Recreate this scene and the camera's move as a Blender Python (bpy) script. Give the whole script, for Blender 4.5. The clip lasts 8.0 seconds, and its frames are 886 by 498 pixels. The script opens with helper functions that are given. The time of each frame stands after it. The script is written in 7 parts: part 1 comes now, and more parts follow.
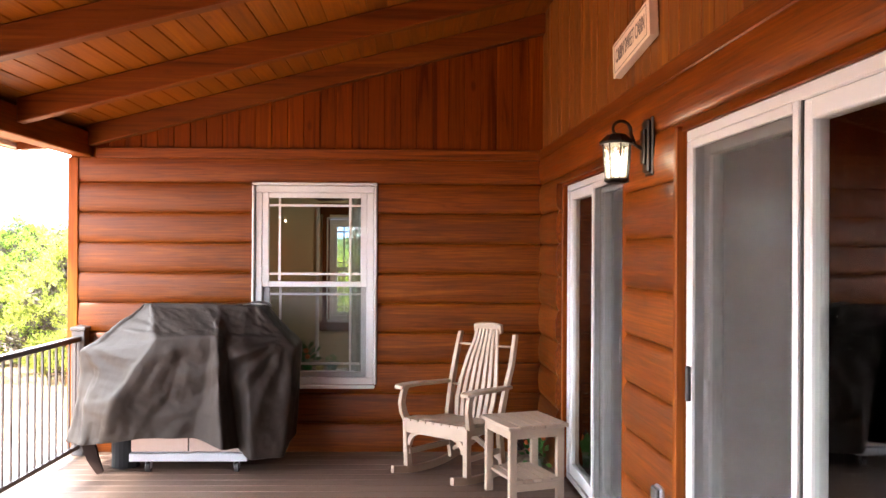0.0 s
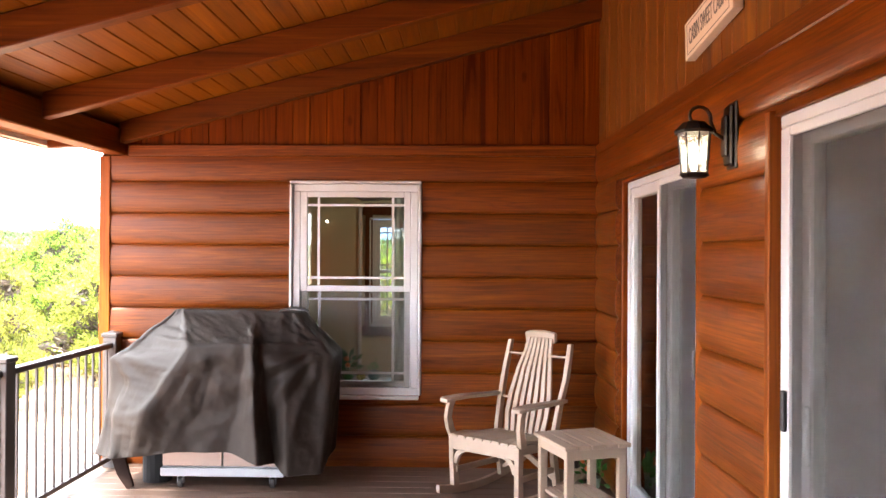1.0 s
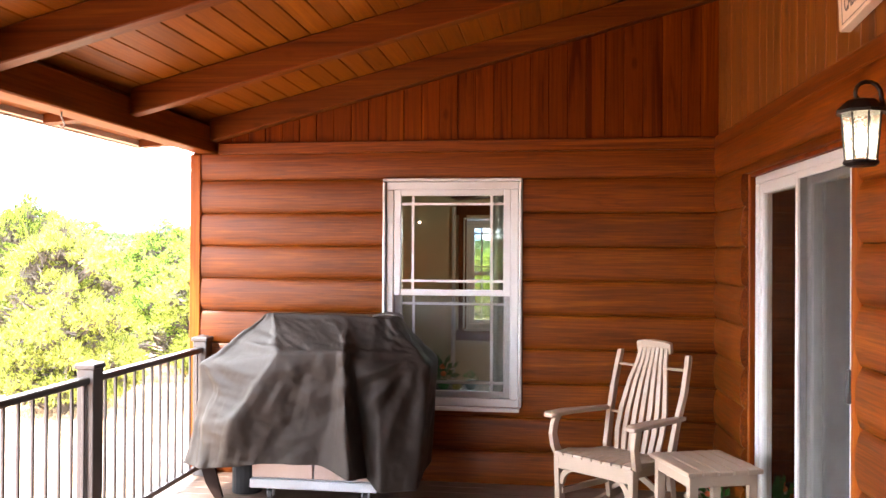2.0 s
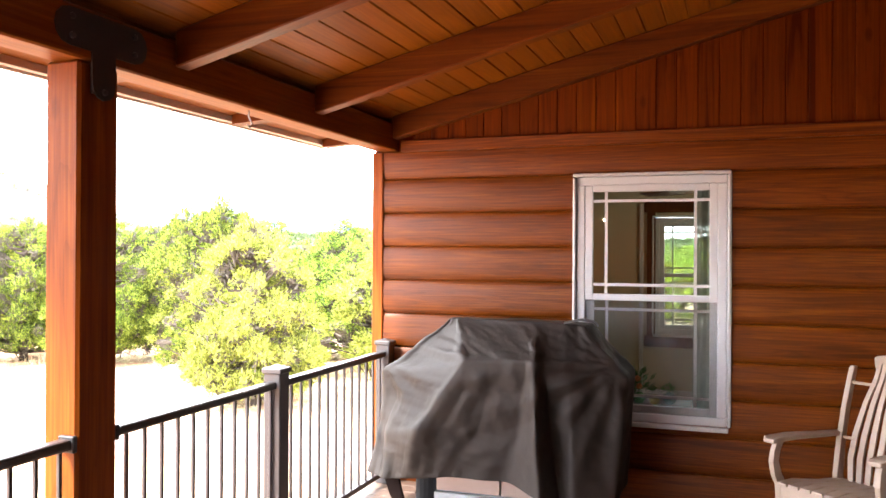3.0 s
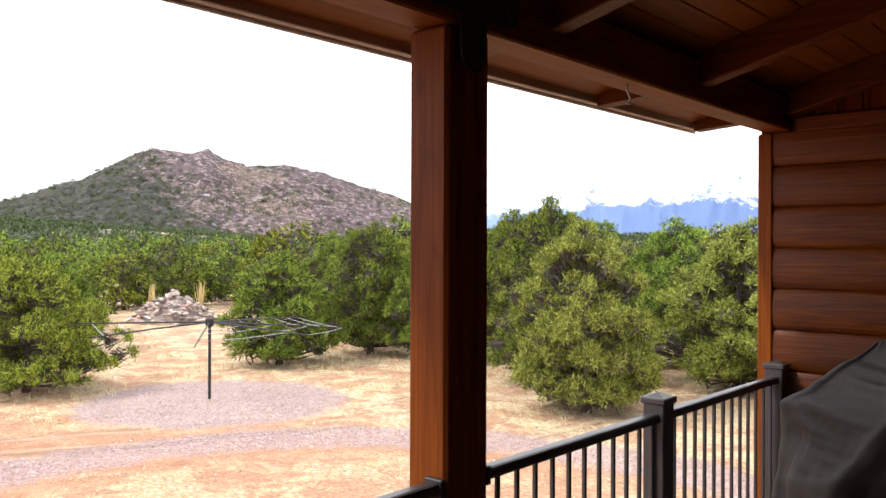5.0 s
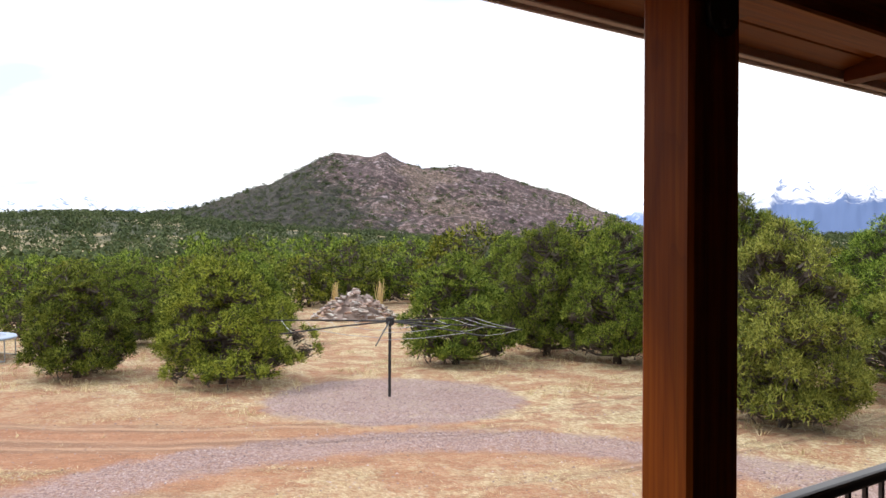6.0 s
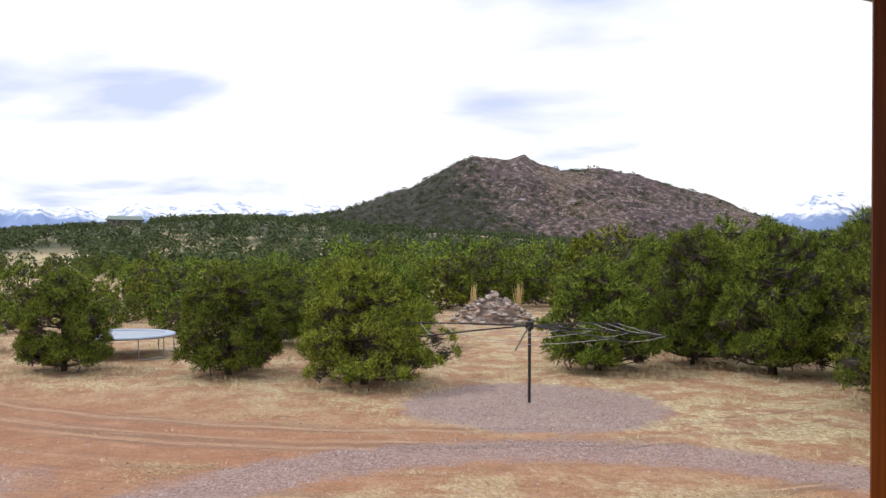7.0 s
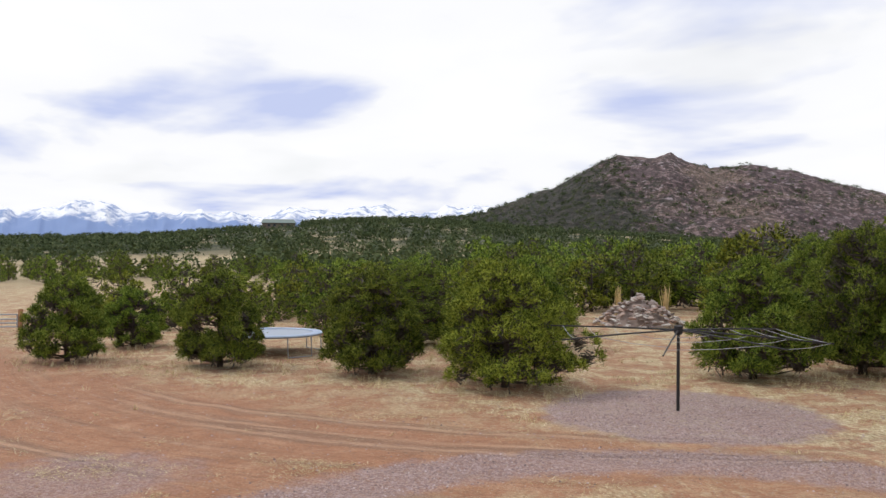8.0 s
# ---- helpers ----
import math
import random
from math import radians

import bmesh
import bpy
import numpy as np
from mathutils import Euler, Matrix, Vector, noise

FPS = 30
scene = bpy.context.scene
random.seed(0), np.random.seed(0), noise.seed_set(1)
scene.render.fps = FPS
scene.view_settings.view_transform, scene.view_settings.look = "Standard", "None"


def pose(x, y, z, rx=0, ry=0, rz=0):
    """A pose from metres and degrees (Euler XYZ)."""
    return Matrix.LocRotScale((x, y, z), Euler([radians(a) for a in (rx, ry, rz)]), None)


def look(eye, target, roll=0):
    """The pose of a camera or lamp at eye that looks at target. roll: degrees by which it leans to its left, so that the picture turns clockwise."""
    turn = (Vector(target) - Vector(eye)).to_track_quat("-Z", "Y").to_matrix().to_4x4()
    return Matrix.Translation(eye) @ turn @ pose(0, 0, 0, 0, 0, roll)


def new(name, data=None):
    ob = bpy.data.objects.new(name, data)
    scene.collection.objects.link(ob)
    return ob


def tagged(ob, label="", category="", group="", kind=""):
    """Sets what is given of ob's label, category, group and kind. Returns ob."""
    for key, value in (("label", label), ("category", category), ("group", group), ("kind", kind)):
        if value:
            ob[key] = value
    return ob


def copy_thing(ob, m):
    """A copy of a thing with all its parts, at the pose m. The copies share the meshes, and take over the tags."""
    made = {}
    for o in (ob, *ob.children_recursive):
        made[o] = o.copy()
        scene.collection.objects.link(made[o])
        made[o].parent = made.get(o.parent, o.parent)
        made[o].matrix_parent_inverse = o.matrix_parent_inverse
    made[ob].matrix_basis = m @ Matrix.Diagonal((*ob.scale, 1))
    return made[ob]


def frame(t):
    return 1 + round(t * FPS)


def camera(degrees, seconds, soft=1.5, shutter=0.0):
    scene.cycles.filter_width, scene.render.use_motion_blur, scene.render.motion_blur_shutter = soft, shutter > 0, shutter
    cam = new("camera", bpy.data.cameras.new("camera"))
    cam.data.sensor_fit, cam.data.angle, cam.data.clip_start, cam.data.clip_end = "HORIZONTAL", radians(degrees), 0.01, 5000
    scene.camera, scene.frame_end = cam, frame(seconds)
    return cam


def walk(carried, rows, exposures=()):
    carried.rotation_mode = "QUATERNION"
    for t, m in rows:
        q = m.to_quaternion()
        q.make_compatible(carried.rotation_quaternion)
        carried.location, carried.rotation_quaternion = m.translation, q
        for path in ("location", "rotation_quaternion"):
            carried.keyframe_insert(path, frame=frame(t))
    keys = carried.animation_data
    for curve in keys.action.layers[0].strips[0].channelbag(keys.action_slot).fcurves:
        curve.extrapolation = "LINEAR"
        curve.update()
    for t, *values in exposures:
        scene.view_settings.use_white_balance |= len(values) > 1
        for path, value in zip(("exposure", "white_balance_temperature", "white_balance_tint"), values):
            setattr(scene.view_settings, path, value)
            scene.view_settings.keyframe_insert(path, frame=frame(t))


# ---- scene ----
cam = camera(56.1, 8.0)
PATH = [
    (0, (0.162, 0.189, 1.568), (0.21, 2.189, 1.576), 0.3),
    (0.5, (0.159, 0.399, 1.578), (0.162, 2.399, 1.584), 0.2),
    (1, (0.141, 0.611, 1.585), (0.082, 2.61, 1.593), 0.3),
    (1.2, (0.128, 0.692, 1.588), (0.042, 2.69, 1.597), 0.2),
    (2.3, (-0.013, 1.12, 1.589), (-0.396, 3.083, 1.598), 0.4),
    (2.5, (-0.05, 1.196, 1.592), (-0.519, 3.14, 1.6), 0.4),
    (3, (-0.17, 1.353, 1.606), (-0.837, 3.238, 1.61), 0.3),
    (3.5, (-0.321, 1.511, 1.611), (-1.165, 3.324, 1.615), 0.3),
    (4, (-0.476, 1.65, 1.613), (-1.467, 3.388, 1.613), 0.3),
    (4.5, (-0.648, 1.787, 1.608), (-1.799, 3.423, 1.609), 0.3),
    (5, (-0.807, 1.884, 1.612), (-2.123, 3.391, 1.616), 0.2),
    (5.2, (-0.882, 1.921, 1.613), (-2.265, 3.365, 1.615), 0.2),
    (6.5, (-1.341, 2.119, 1.616), (-3.033, 3.185, 1.622), 0.4),
    (7, (-1.492, 2.203, 1.615), (-3.265, 3.128, 1.622), 0.4),
    (7.5, (-1.627, 2.279, 1.613), (-3.477, 3.04, 1.62), 0.3),
    (8, (-1.757, 2.35, 1.609), (-3.662, 2.961, 1.617), 0.3),
]

EXPOSURES = [(0.0, 4.17), (1.2, 4.17), (2.5, 4.2), (3.0, 3.9), (3.5, 3.45), (4.0, 2.5), (4.5, 1.6), (5.0, 1.0), (5.7, 0.5), (6.5, 0.0), (7.0, -0.15), (8.0, -0.4)]
walk(cam, [(t, look(eye, target, roll)) for t, eye, target, roll in PATH], EXPOSURES)

# ---- fitted plan (metres) ----
FLOOR = -0.02          # top of the deck
GROUND = -1.83         # yard level below the deck
YB = 6.84              # face of the far log wall
CORNER = 1.13          # where far wall and long wall meet
SKEW = 0.036           # the long wall drifts outwards by this much per metre
COURSE = 0.238         # log course
SLOPE = 0.258          # pitch of the porch roof


def rafter_z(x):
    return 2.393 + SLOPE * (x + 2.43)


# ---- world and sun ----
world = bpy.data.worlds.new("sky")
scene.world = world
world.use_nodes = True
wn = world.node_tree
wn.nodes.clear()


def node(nt, kind, **ins):
    """Adds a node; keyword values set inputs (linked when a socket is given) or node properties."""
    n = nt.nodes.new(kind)
    for k, v in ins.items():
        if k == "p_operation":
            n.operation = v
        elif k == "p_use_clamp":
            n.use_clamp = v
        elif k == "p_data_type":
            n.data_type = v
        elif k == "p_blend_type":
            n.blend_type = v
        elif k == "p_sky_type":
            n.sky_type = v
        elif k == "p_sun_disc":
            n.sun_disc = v
        elif k == "p_sun_elevation":
            n.sun_elevation = v
        elif k == "p_sun_rotation":
            n.sun_rotation = v
        else:
            key = int(k[1:]) if k[0] == "i" and k[1:].isdigit() else k.replace("_", " ")
            sock = n.inputs[key]
            if isinstance(v, bpy.types.NodeSocket):
                nt.links.new(v, sock)
            else:
                sock.default_value = v
    return n


def mathn(nt, op, a, b=0.0, c=0.0, clamp=False):
    return node(nt, "ShaderNodeMath", p_operation=op, p_use_clamp=clamp, i0=a, i1=b, i2=c).outputs[0]


def ramp(nt, fac, stops, mode="LINEAR"):
    n = node(nt, "ShaderNodeValToRGB", Fac=fac)
    n.color_ramp.interpolation = mode
    el = n.color_ramp.elements
    while len(el) < len(stops):
        el.new(0.5)
    for e, (p, col) in zip(el, stops):
        e.position = p
        e.color = (*col, 1) if len(col) == 3 else col
    return n.outputs[0]


def mixc(nt, fac, a, b, blend="MIX"):
    n = node(nt, "ShaderNodeMix", p_data_type="RGBA", p_blend_type=blend)
    for key, v in ((0, fac), (6, a), (7, b)):
        if isinstance(v, bpy.types.NodeSocket):
            nt.links.new(v, n.inputs[key])
        else:
            n.inputs[key].default_value = v if key == 0 else ((*v, 1) if len(v) == 3 else v)
    return n.outputs[2]


def noisen(nt, vec, scale, detail=4.0, rough=0.55, dist=0.0):
    return node(nt, "ShaderNodeTexNoise", Vector=vec, Scale=scale, Detail=detail, Roughness=rough, Distortion=dist).outputs[0]


def mapped(nt, vec, scale=(1, 1, 1), rot=(0, 0, 0), loc=(0, 0, 0)):
    return node(nt, "ShaderNodeMapping", Vector=vec, Scale=scale, Rotation=rot, Location=loc).outputs[0]


SUN_ELEV, SUN_AZ = radians(50), radians(216)
sky = node(wn, "ShaderNodeTexSky", p_sky_type="NISHITA", p_sun_disc=False, p_sun_elevation=SUN_ELEV, p_sun_rotation=SUN_AZ)
gen = node(wn, "ShaderNodeTexCoord").outputs["Generated"]
sep = node(wn, "ShaderNodeSeparateXYZ", Vector=gen)
up = mathn(wn, "MAXIMUM", sep.outputs[2], 0.0)
den = mathn(wn, "ADD", up, 0.16)
flat = node(wn, "ShaderNodeCombineXYZ", X=mathn(wn, "DIVIDE", sep.outputs[0], den), Y=mathn(wn, "DIVIDE", sep.outputs[1], den), Z=0.0).outputs[0]
flat = mapped(wn, flat, rot=(0, 0, radians(-16)))
cl = noisen(wn, flat, 0.95, 5.0, 0.5, 0.25)
cloud = ramp(wn, cl, [(0.0, (8.6, 9.8, 14.4)), (0.36, (9.4, 10.5, 14.8)), (0.49, (16.0, 16.1, 16.5)), (1.0, (18.2, 18.2, 18.2))])
cover = ramp(wn, noisen(wn, flat, 0.7, 4.0, 0.5), [(0.22, (0.75, 0.75, 0.75)), (0.42, (1, 1, 1))])
skyc = mixc(wn, cover, sky.outputs[0], cloud)
bg = node(wn, "ShaderNodeBackground", Color=skyc, Strength=0.08)
wn.links.new(bg.outputs[0], node(wn, "ShaderNodeOutputWorld").inputs[0])

sun = new("sun", bpy.data.lights.new("sun", "SUN"))
sun.data.energy, sun.data.angle, sun.data.color = 1.5, radians(7), (1.0, 0.95, 0.88)
sd = Vector((math.cos(SUN_ELEV) * math.sin(SUN_AZ), math.cos(SUN_ELEV) * math.cos(SUN_AZ), math.sin(SUN_ELEV)))
sun.matrix_world = look(sd * 50, (0, 0, 0))


# ---- materials ----
def material(name):
    m = bpy.data.materials.new(name)
    m.use_nodes = True
    nt = m.node_tree
    nt.nodes.clear()
    out = node(nt, "ShaderNodeOutputMaterial")
    return m, nt, out


def principled(nt, out, color, rough=0.5, bump=None, strength=0.3, dist=0.01, metal=0.0, **extra):
    p = node(nt, "ShaderNodeBsdfPrincipled", Roughness=rough, Metallic=metal)
    if isinstance(color, bpy.types.NodeSocket):
        nt.links.new(color, p.inputs["Base Color"])
    else:
        p.inputs["Base Color"].default_value = (*color, 1)
    if bump is not None:
        b = node(nt, "ShaderNodeBump", Height=bump, Strength=strength, Distance=dist)
        nt.links.new(b.outputs[0], p.inputs["Normal"])
    for k, v in extra.items():
        p.inputs[k.replace("_", " ")].default_value = v
    nt.links.new(p.outputs[0], out.inputs[0])
    return p


def wood(name, dark, mid, light, axis, rough=0.42, grain=1.0, knots=0.35, bump=0.35, streak=0.3, gloss=0.13):
    """Stained timber; axis is the grain's direction in object space (0, 1, 2)."""
    m, nt, out = material(name)
    co = node(nt, "ShaderNodeTexCoord").outputs["Object"]
    rnd = node(nt, "ShaderNodeObjectInfo").outputs["Random"]
    isl = node(nt, "ShaderNodeNewGeometry").outputs["Random Per Island"]
    both = mathn(nt, "ADD", mathn(nt, "MULTIPLY", rnd, 37.0), mathn(nt, "MULTIPLY", isl, 23.0))
    off = node(nt, "ShaderNodeCombineXYZ", X=both, Y=mathn(nt, "MULTIPLY", both, 1.7), Z=mathn(nt, "MULTIPLY", both, 0.6)).outputs[0]
    co = node(nt, "ShaderNodeVectorMath", p_operation="ADD", i0=co, i1=off).outputs[0]
    sc = [11.0, 11.0, 11.0]
    sc[axis] = 0.5
    broad = noisen(nt, mapped(nt, co, sc), 1.0 * grain, 5.0, 0.6, 1.1)
    fs = [70.0, 70.0, 70.0]
    fs[axis] = 1.5
    fine = noisen(nt, mapped(nt, co, fs), 1.0 * grain, 3.0, 0.6)
    ks = [5.0, 5.0, 5.0]
    ks[axis] = 2.4
    kn = node(nt, "ShaderNodeTexVoronoi", Vector=mapped(nt, co, ks), Scale=1.0).outputs["Distance"]
    knot = ramp(nt, kn, [(0.0, (1, 1, 1)), (0.07, (0.75, 0.75, 0.75)), (0.13, (0, 0, 0))])
    blot = noisen(nt, co, 1.3, 3.0, 0.5)
    c = ramp(nt, broad, [(0.33, dark), (0.45, mid), (0.55, mid), (0.68, light)])
    c = mixc(nt, mathn(nt, "MULTIPLY", ramp(nt, fine, [(0.40, (1, 1, 1)), (0.52, (0, 0, 0))]), streak), c, [v * 0.6 for v in dark])
    rings = mathn(nt, "FRACT", mathn(nt, "MULTIPLY", noisen(nt, mapped(nt, co, [v * 0.45 for v in sc]), 1.0 * grain, 3.0, 0.5, 0.6), 13.0))
    c = mixc(nt, mathn(nt, "MULTIPLY", ramp(nt, rings, [(0.0, (1, 1, 1)), (0.30, (0.2, 0.2, 0.2)), (0.7, (0, 0, 0)), (1.0, (0.5, 0.5, 0.5))]), streak * 1.5), c, [v * 0.75 for v in dark])
    c = mixc(nt, mathn(nt, "MULTIPLY", knot, knots), c, [v * 0.35 for v in dark])
    c = mixc(nt, mathn(nt, "MULTIPLY", ramp(nt, fine, [(0.56, (0, 0, 0)), (0.72, (1, 1, 1))]), streak * 0.8), c, [min(1.0, v * 1.35) for v in light])
    hsv = node(nt, "ShaderNodeHueSaturation", Color=c, Value=mathn(nt, "ADD", 0.45, mathn(nt, "ADD", mathn(nt, "MULTIPLY", blot, 0.25), mathn(nt, "MULTIPLY", mathn(nt, "FRACT", both), 0.2))))
    hgt = mathn(nt, "ADD", mathn(nt, "MULTIPLY", fine, 0.6), mathn(nt, "MULTIPLY", broad, 0.4))
    ro = mathn(nt, "ADD", rough - 0.1, mathn(nt, "MULTIPLY", broad, 0.22))
    p = principled(nt, out, hsv.outputs[0], 0.5, hgt, bump, 0.004, Specular_IOR_Level=gloss)
    nt.links.new(ro, p.inputs["Roughness"])
    return m


LOG = wood("stained_log", (0.1068, 0.0190, 0.0006), (0.2104, 0.0459, 0.0011), (0.3105, 0.0818, 0.0022), 0, 0.40, grain=1.7, bump=0.7, streak=0.38, knots=0.22, gloss=0.24)
BOARD_V = wood("stained_board", (0.0822, 0.0123, 0.0002), (0.1780, 0.0332, 0.0004), (0.2738, 0.0636, 0.0010), 2, 0.5, streak=0.17, knots=0.5, gloss=0.08)
RAFT = wood("stained_rafter", (0.0990, 0.0190, 0.0008), (0.1756, 0.0396, 0.0015), (0.2432, 0.0655, 0.0027), 0, 0.5, streak=0.16, gloss=0.16)
BEAMM = wood("stained_beam", (0.1639, 0.0360, 0.0034), (0.2786, 0.0703, 0.0058), (0.3770, 0.1102, 0.0106), 1, 0.5)
POSTM = wood("stained_post", (0.1878, 0.0391, 0.0029), (0.3202, 0.0751, 0.0048), (0.4098, 0.1177, 0.0092), 2, 0.5)
CEILM = wood("stained_ceiling_board", (0.1844, 0.0449, 0.0019), (0.2850, 0.0829, 0.0037), (0.3519, 0.1140, 0.0061), 1, 0.5, streak=0.15)
# brighter, yellower copy of BOARD_V: the east wall's stronger light is in the colour
BOARD_E = wood("lit_stained_board", (0.0924, 0.0233, 0.0009), (0.2033, 0.0593, 0.0017), (0.3080, 0.1109, 0.0042), 2, 0.5, streak=0.18, knots=0.5, gloss=0.3)
TRIMD = wood("dark_wood_trim", (0.05, 0.016, 0.006), (0.09, 0.03, 0.012), (0.13, 0.05, 0.02), 2, 0.5)


def deckmat():
    m, nt, out = material("composite_deck")
    co = node(nt, "ShaderNodeTexCoord").outputs["Object"]
    rnd = node(nt, "ShaderNodeObjectInfo").outputs["Random"]
    streak = noisen(nt, mapped(nt, co, (2.0, 90.0, 90.0)), 1.0, 4.0, 0.6)
    blot = noisen(nt, co, 2.2, 4.0, 0.6)
    c = ramp(nt, streak, [(0.3, (0.078, 0.045, 0.031)), (0.7, (0.128, 0.077, 0.054))])
    c = mixc(nt, mathn(nt, "MULTIPLY", blot, 0.35), c, (0.14, 0.096, 0.074))
    c = node(nt, "ShaderNodeHueSaturation", Color=c, Value=mathn(nt, "ADD", 0.88, mathn(nt, "MULTIPLY", rnd, 0.22))).outputs[0]
    principled(nt, out, c, 0.55, streak, 0.3, 0.002)
    return m


def plain(name, color, rough=0.5, metal=0.0, scale=18.0, vary=0.18, bump=0.1, dist=0.002, **extra):
    """Paint, plastic or metal with slight mottling at two scales."""
    m, nt, out = material(name)
    co = node(nt, "ShaderNodeTexCoord").outputs["Object"]
    a = noisen(nt, co, scale, 4.0, 0.6)
    b = noisen(nt, co, scale * 0.12, 3.0, 0.5)
    f = mathn(nt, "ADD", mathn(nt, "MULTIPLY", a, 0.5), mathn(nt, "MULTIPLY", b, 0.5))
    c = mixc(nt, f, [v * (1 - vary) for v in color], [min(1.0, v * (1 + vary)) for v in color])
    p = principled(nt, out, c, rough, a, bump, dist, metal, **extra)
    nt.links.new(mathn(nt, "ADD", rough - 0.06, mathn(nt, "MULTIPLY", b, 0.12)), p.inputs["Roughness"])
    return m


def glassmat(name, tint=(0.85, 0.9, 0.88), clear=0.9, bend=1.65):
    """Thin window glass: straight-through light with a Fresnel gloss."""
    m, nt, out = material(name)
    tr = node(nt, "ShaderNodeBsdfTransparent", Color=(*[c * clear for c in tint], 1))
    gl = node(nt, "ShaderNodeBsdfGlossy", Color=(1, 1, 1, 1), Roughness=0.015)
    fr = node(nt, "ShaderNodeFresnel", IOR=bend)
    mx = node(nt, "ShaderNodeMixShader", Fac=fr.outputs[0], i1=tr.outputs[0], i2=gl.outputs[0])
    nt.links.new(mx.outputs[0], out.inputs[0])
    return m


DECK = deckmat()
VINYL = plain("white_vinyl", (0.50, 0.50, 0.515), 0.4, vary=0.05, bump=0.03)
BLACKM = plain("black_powder_coat", (0.016, 0.015, 0.017), 0.5, vary=0.3, scale=60, bump=0.08)
RAILM = plain("dark_bronze_rail", (0.036, 0.032, 0.034), 0.38, vary=0.2, scale=60, bump=0.06)
GLASS = glassmat("window_glass")
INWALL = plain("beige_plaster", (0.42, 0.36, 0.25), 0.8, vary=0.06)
# darker plaster copy: the east room's dimness is put into its colour
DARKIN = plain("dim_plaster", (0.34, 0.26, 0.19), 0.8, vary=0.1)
WOODFL = plain("wood_floor", (0.16, 0.08, 0.04), 0.4, vary=0.2)


# ---- mesh helpers ----
def box(bm, x0, x1, y0, y1, z0, z1, bevel=0.0, segs=1):
    vs = [bm.verts.new(p) for p in ((x0, y0, z0), (x1, y0, z0), (x1, y1, z0), (x0, y1, z0), (x0, y0, z1), (x1, y0, z1), (x1, y1, z1), (x0, y1, z1))]
    fs = [bm.faces.new([vs[i] for i in q]) for q in ((0, 3, 2, 1), (4, 5, 6, 7), (0, 1, 5, 4), (1, 2, 6, 5), (2, 3, 7, 6), (3, 0, 4, 7))]
    if bevel:
        es = {e for f in fs for e in f.edges}
        bmesh.ops.bevel(bm, geom=list(es), offset=bevel, segments=segs, affect="EDGES", profile=0.5)
    return vs


def hexa(bm, pts):
    """A box from eight corners: four below, four above, both anticlockwise."""
    vs = [bm.verts.new(p) for p in pts]
    for q in ((0, 3, 2, 1), (4, 5, 6, 7), (0, 1, 5, 4), (1, 2, 6, 5), (2, 3, 7, 6), (3, 0, 4, 7)):
        bm.faces.new([vs[i] for i in q])


def tube(bm, pts, radii, seg=10, cap=True):
    """A round bar through the points, with a radius at each one."""
    pts = [Vector(p) for p in pts]
    if not isinstance(radii, (list, tuple)):
        radii = [radii] * len(pts)
    rings = []
    side = None
    for i, p in enumerate(pts):
        d = (pts[min(i + 1, len(pts) - 1)] - pts[max(i - 1, 0)]).normalized()
        if side is None or abs(side.dot(d)) > 0.95:
            side = d.orthogonal().normalized()
        side = (side - d * side.dot(d)).normalized()
        other = d.cross(side)
        rings.append([bm.verts.new(p + (side * math.cos(a) + other * math.sin(a)) * radii[i]) for a in [2 * math.pi * k / seg for k in range(seg)]])
    for a, b in zip(rings, rings[1:]):
        for k in range(seg):
            bm.faces.new((a[k], a[(k + 1) % seg], b[(k + 1) % seg], b[k]))
    if cap:
        bm.faces.new(list(reversed(rings[0])))
        bm.faces.new(rings[-1])


def strip(bm, pts, across, thick, bevel=0.0):
    """A flat bar of rectangular section along pts: each point has its width vector; thick is the other half-size vector."""
    rings = []
    for p, w, t in zip(pts, across, thick):
        p, w, t = Vector(p), Vector(w), Vector(t)
        rings.append([bm.verts.new(p + a * w + b * t) for a, b in ((-1, -1), (1, -1), (1, 1), (-1, 1))])
    for a, b in zip(rings, rings[1:]):
        for k in range(4):
            bm.faces.new((a[k], a[(k + 1) % 4], b[(k + 1) % 4], b[k]))
    bm.faces.new(list(reversed(rings[0])))
    bm.faces.new(rings[-1])
    if bevel:
        bmesh.ops.recalc_face_normals(bm, faces=bm.faces)
        es = [e for e in bm.edges if e.calc_face_angle(0) > 0.6]
        bmesh.ops.bevel(bm, geom=es, offset=bevel, segments=2, affect="EDGES", profile=0.5)


def part(name, bm, mat, parent=None, label="", smooth=False):
    bmesh.ops.recalc_face_normals(bm, faces=bm.faces)
    me = bpy.data.meshes.new(name)
    bm.to_mesh(me)
    bm.free()
    if smooth:
        me.polygons.foreach_set("use_smooth", [True] * len(me.polygons))
    me.materials.append(mat)
    ob = new(name, me)
    if parent is not None:
        ob.parent = parent
    if label:
        tagged(ob, label)
    return ob


def boxpart(name, dims, mat, parent=None, label="", bevel=0.004):
    bm = bmesh.new()
    box(bm, *dims, bevel=bevel)
    return part(name, bm, mat, parent, label)


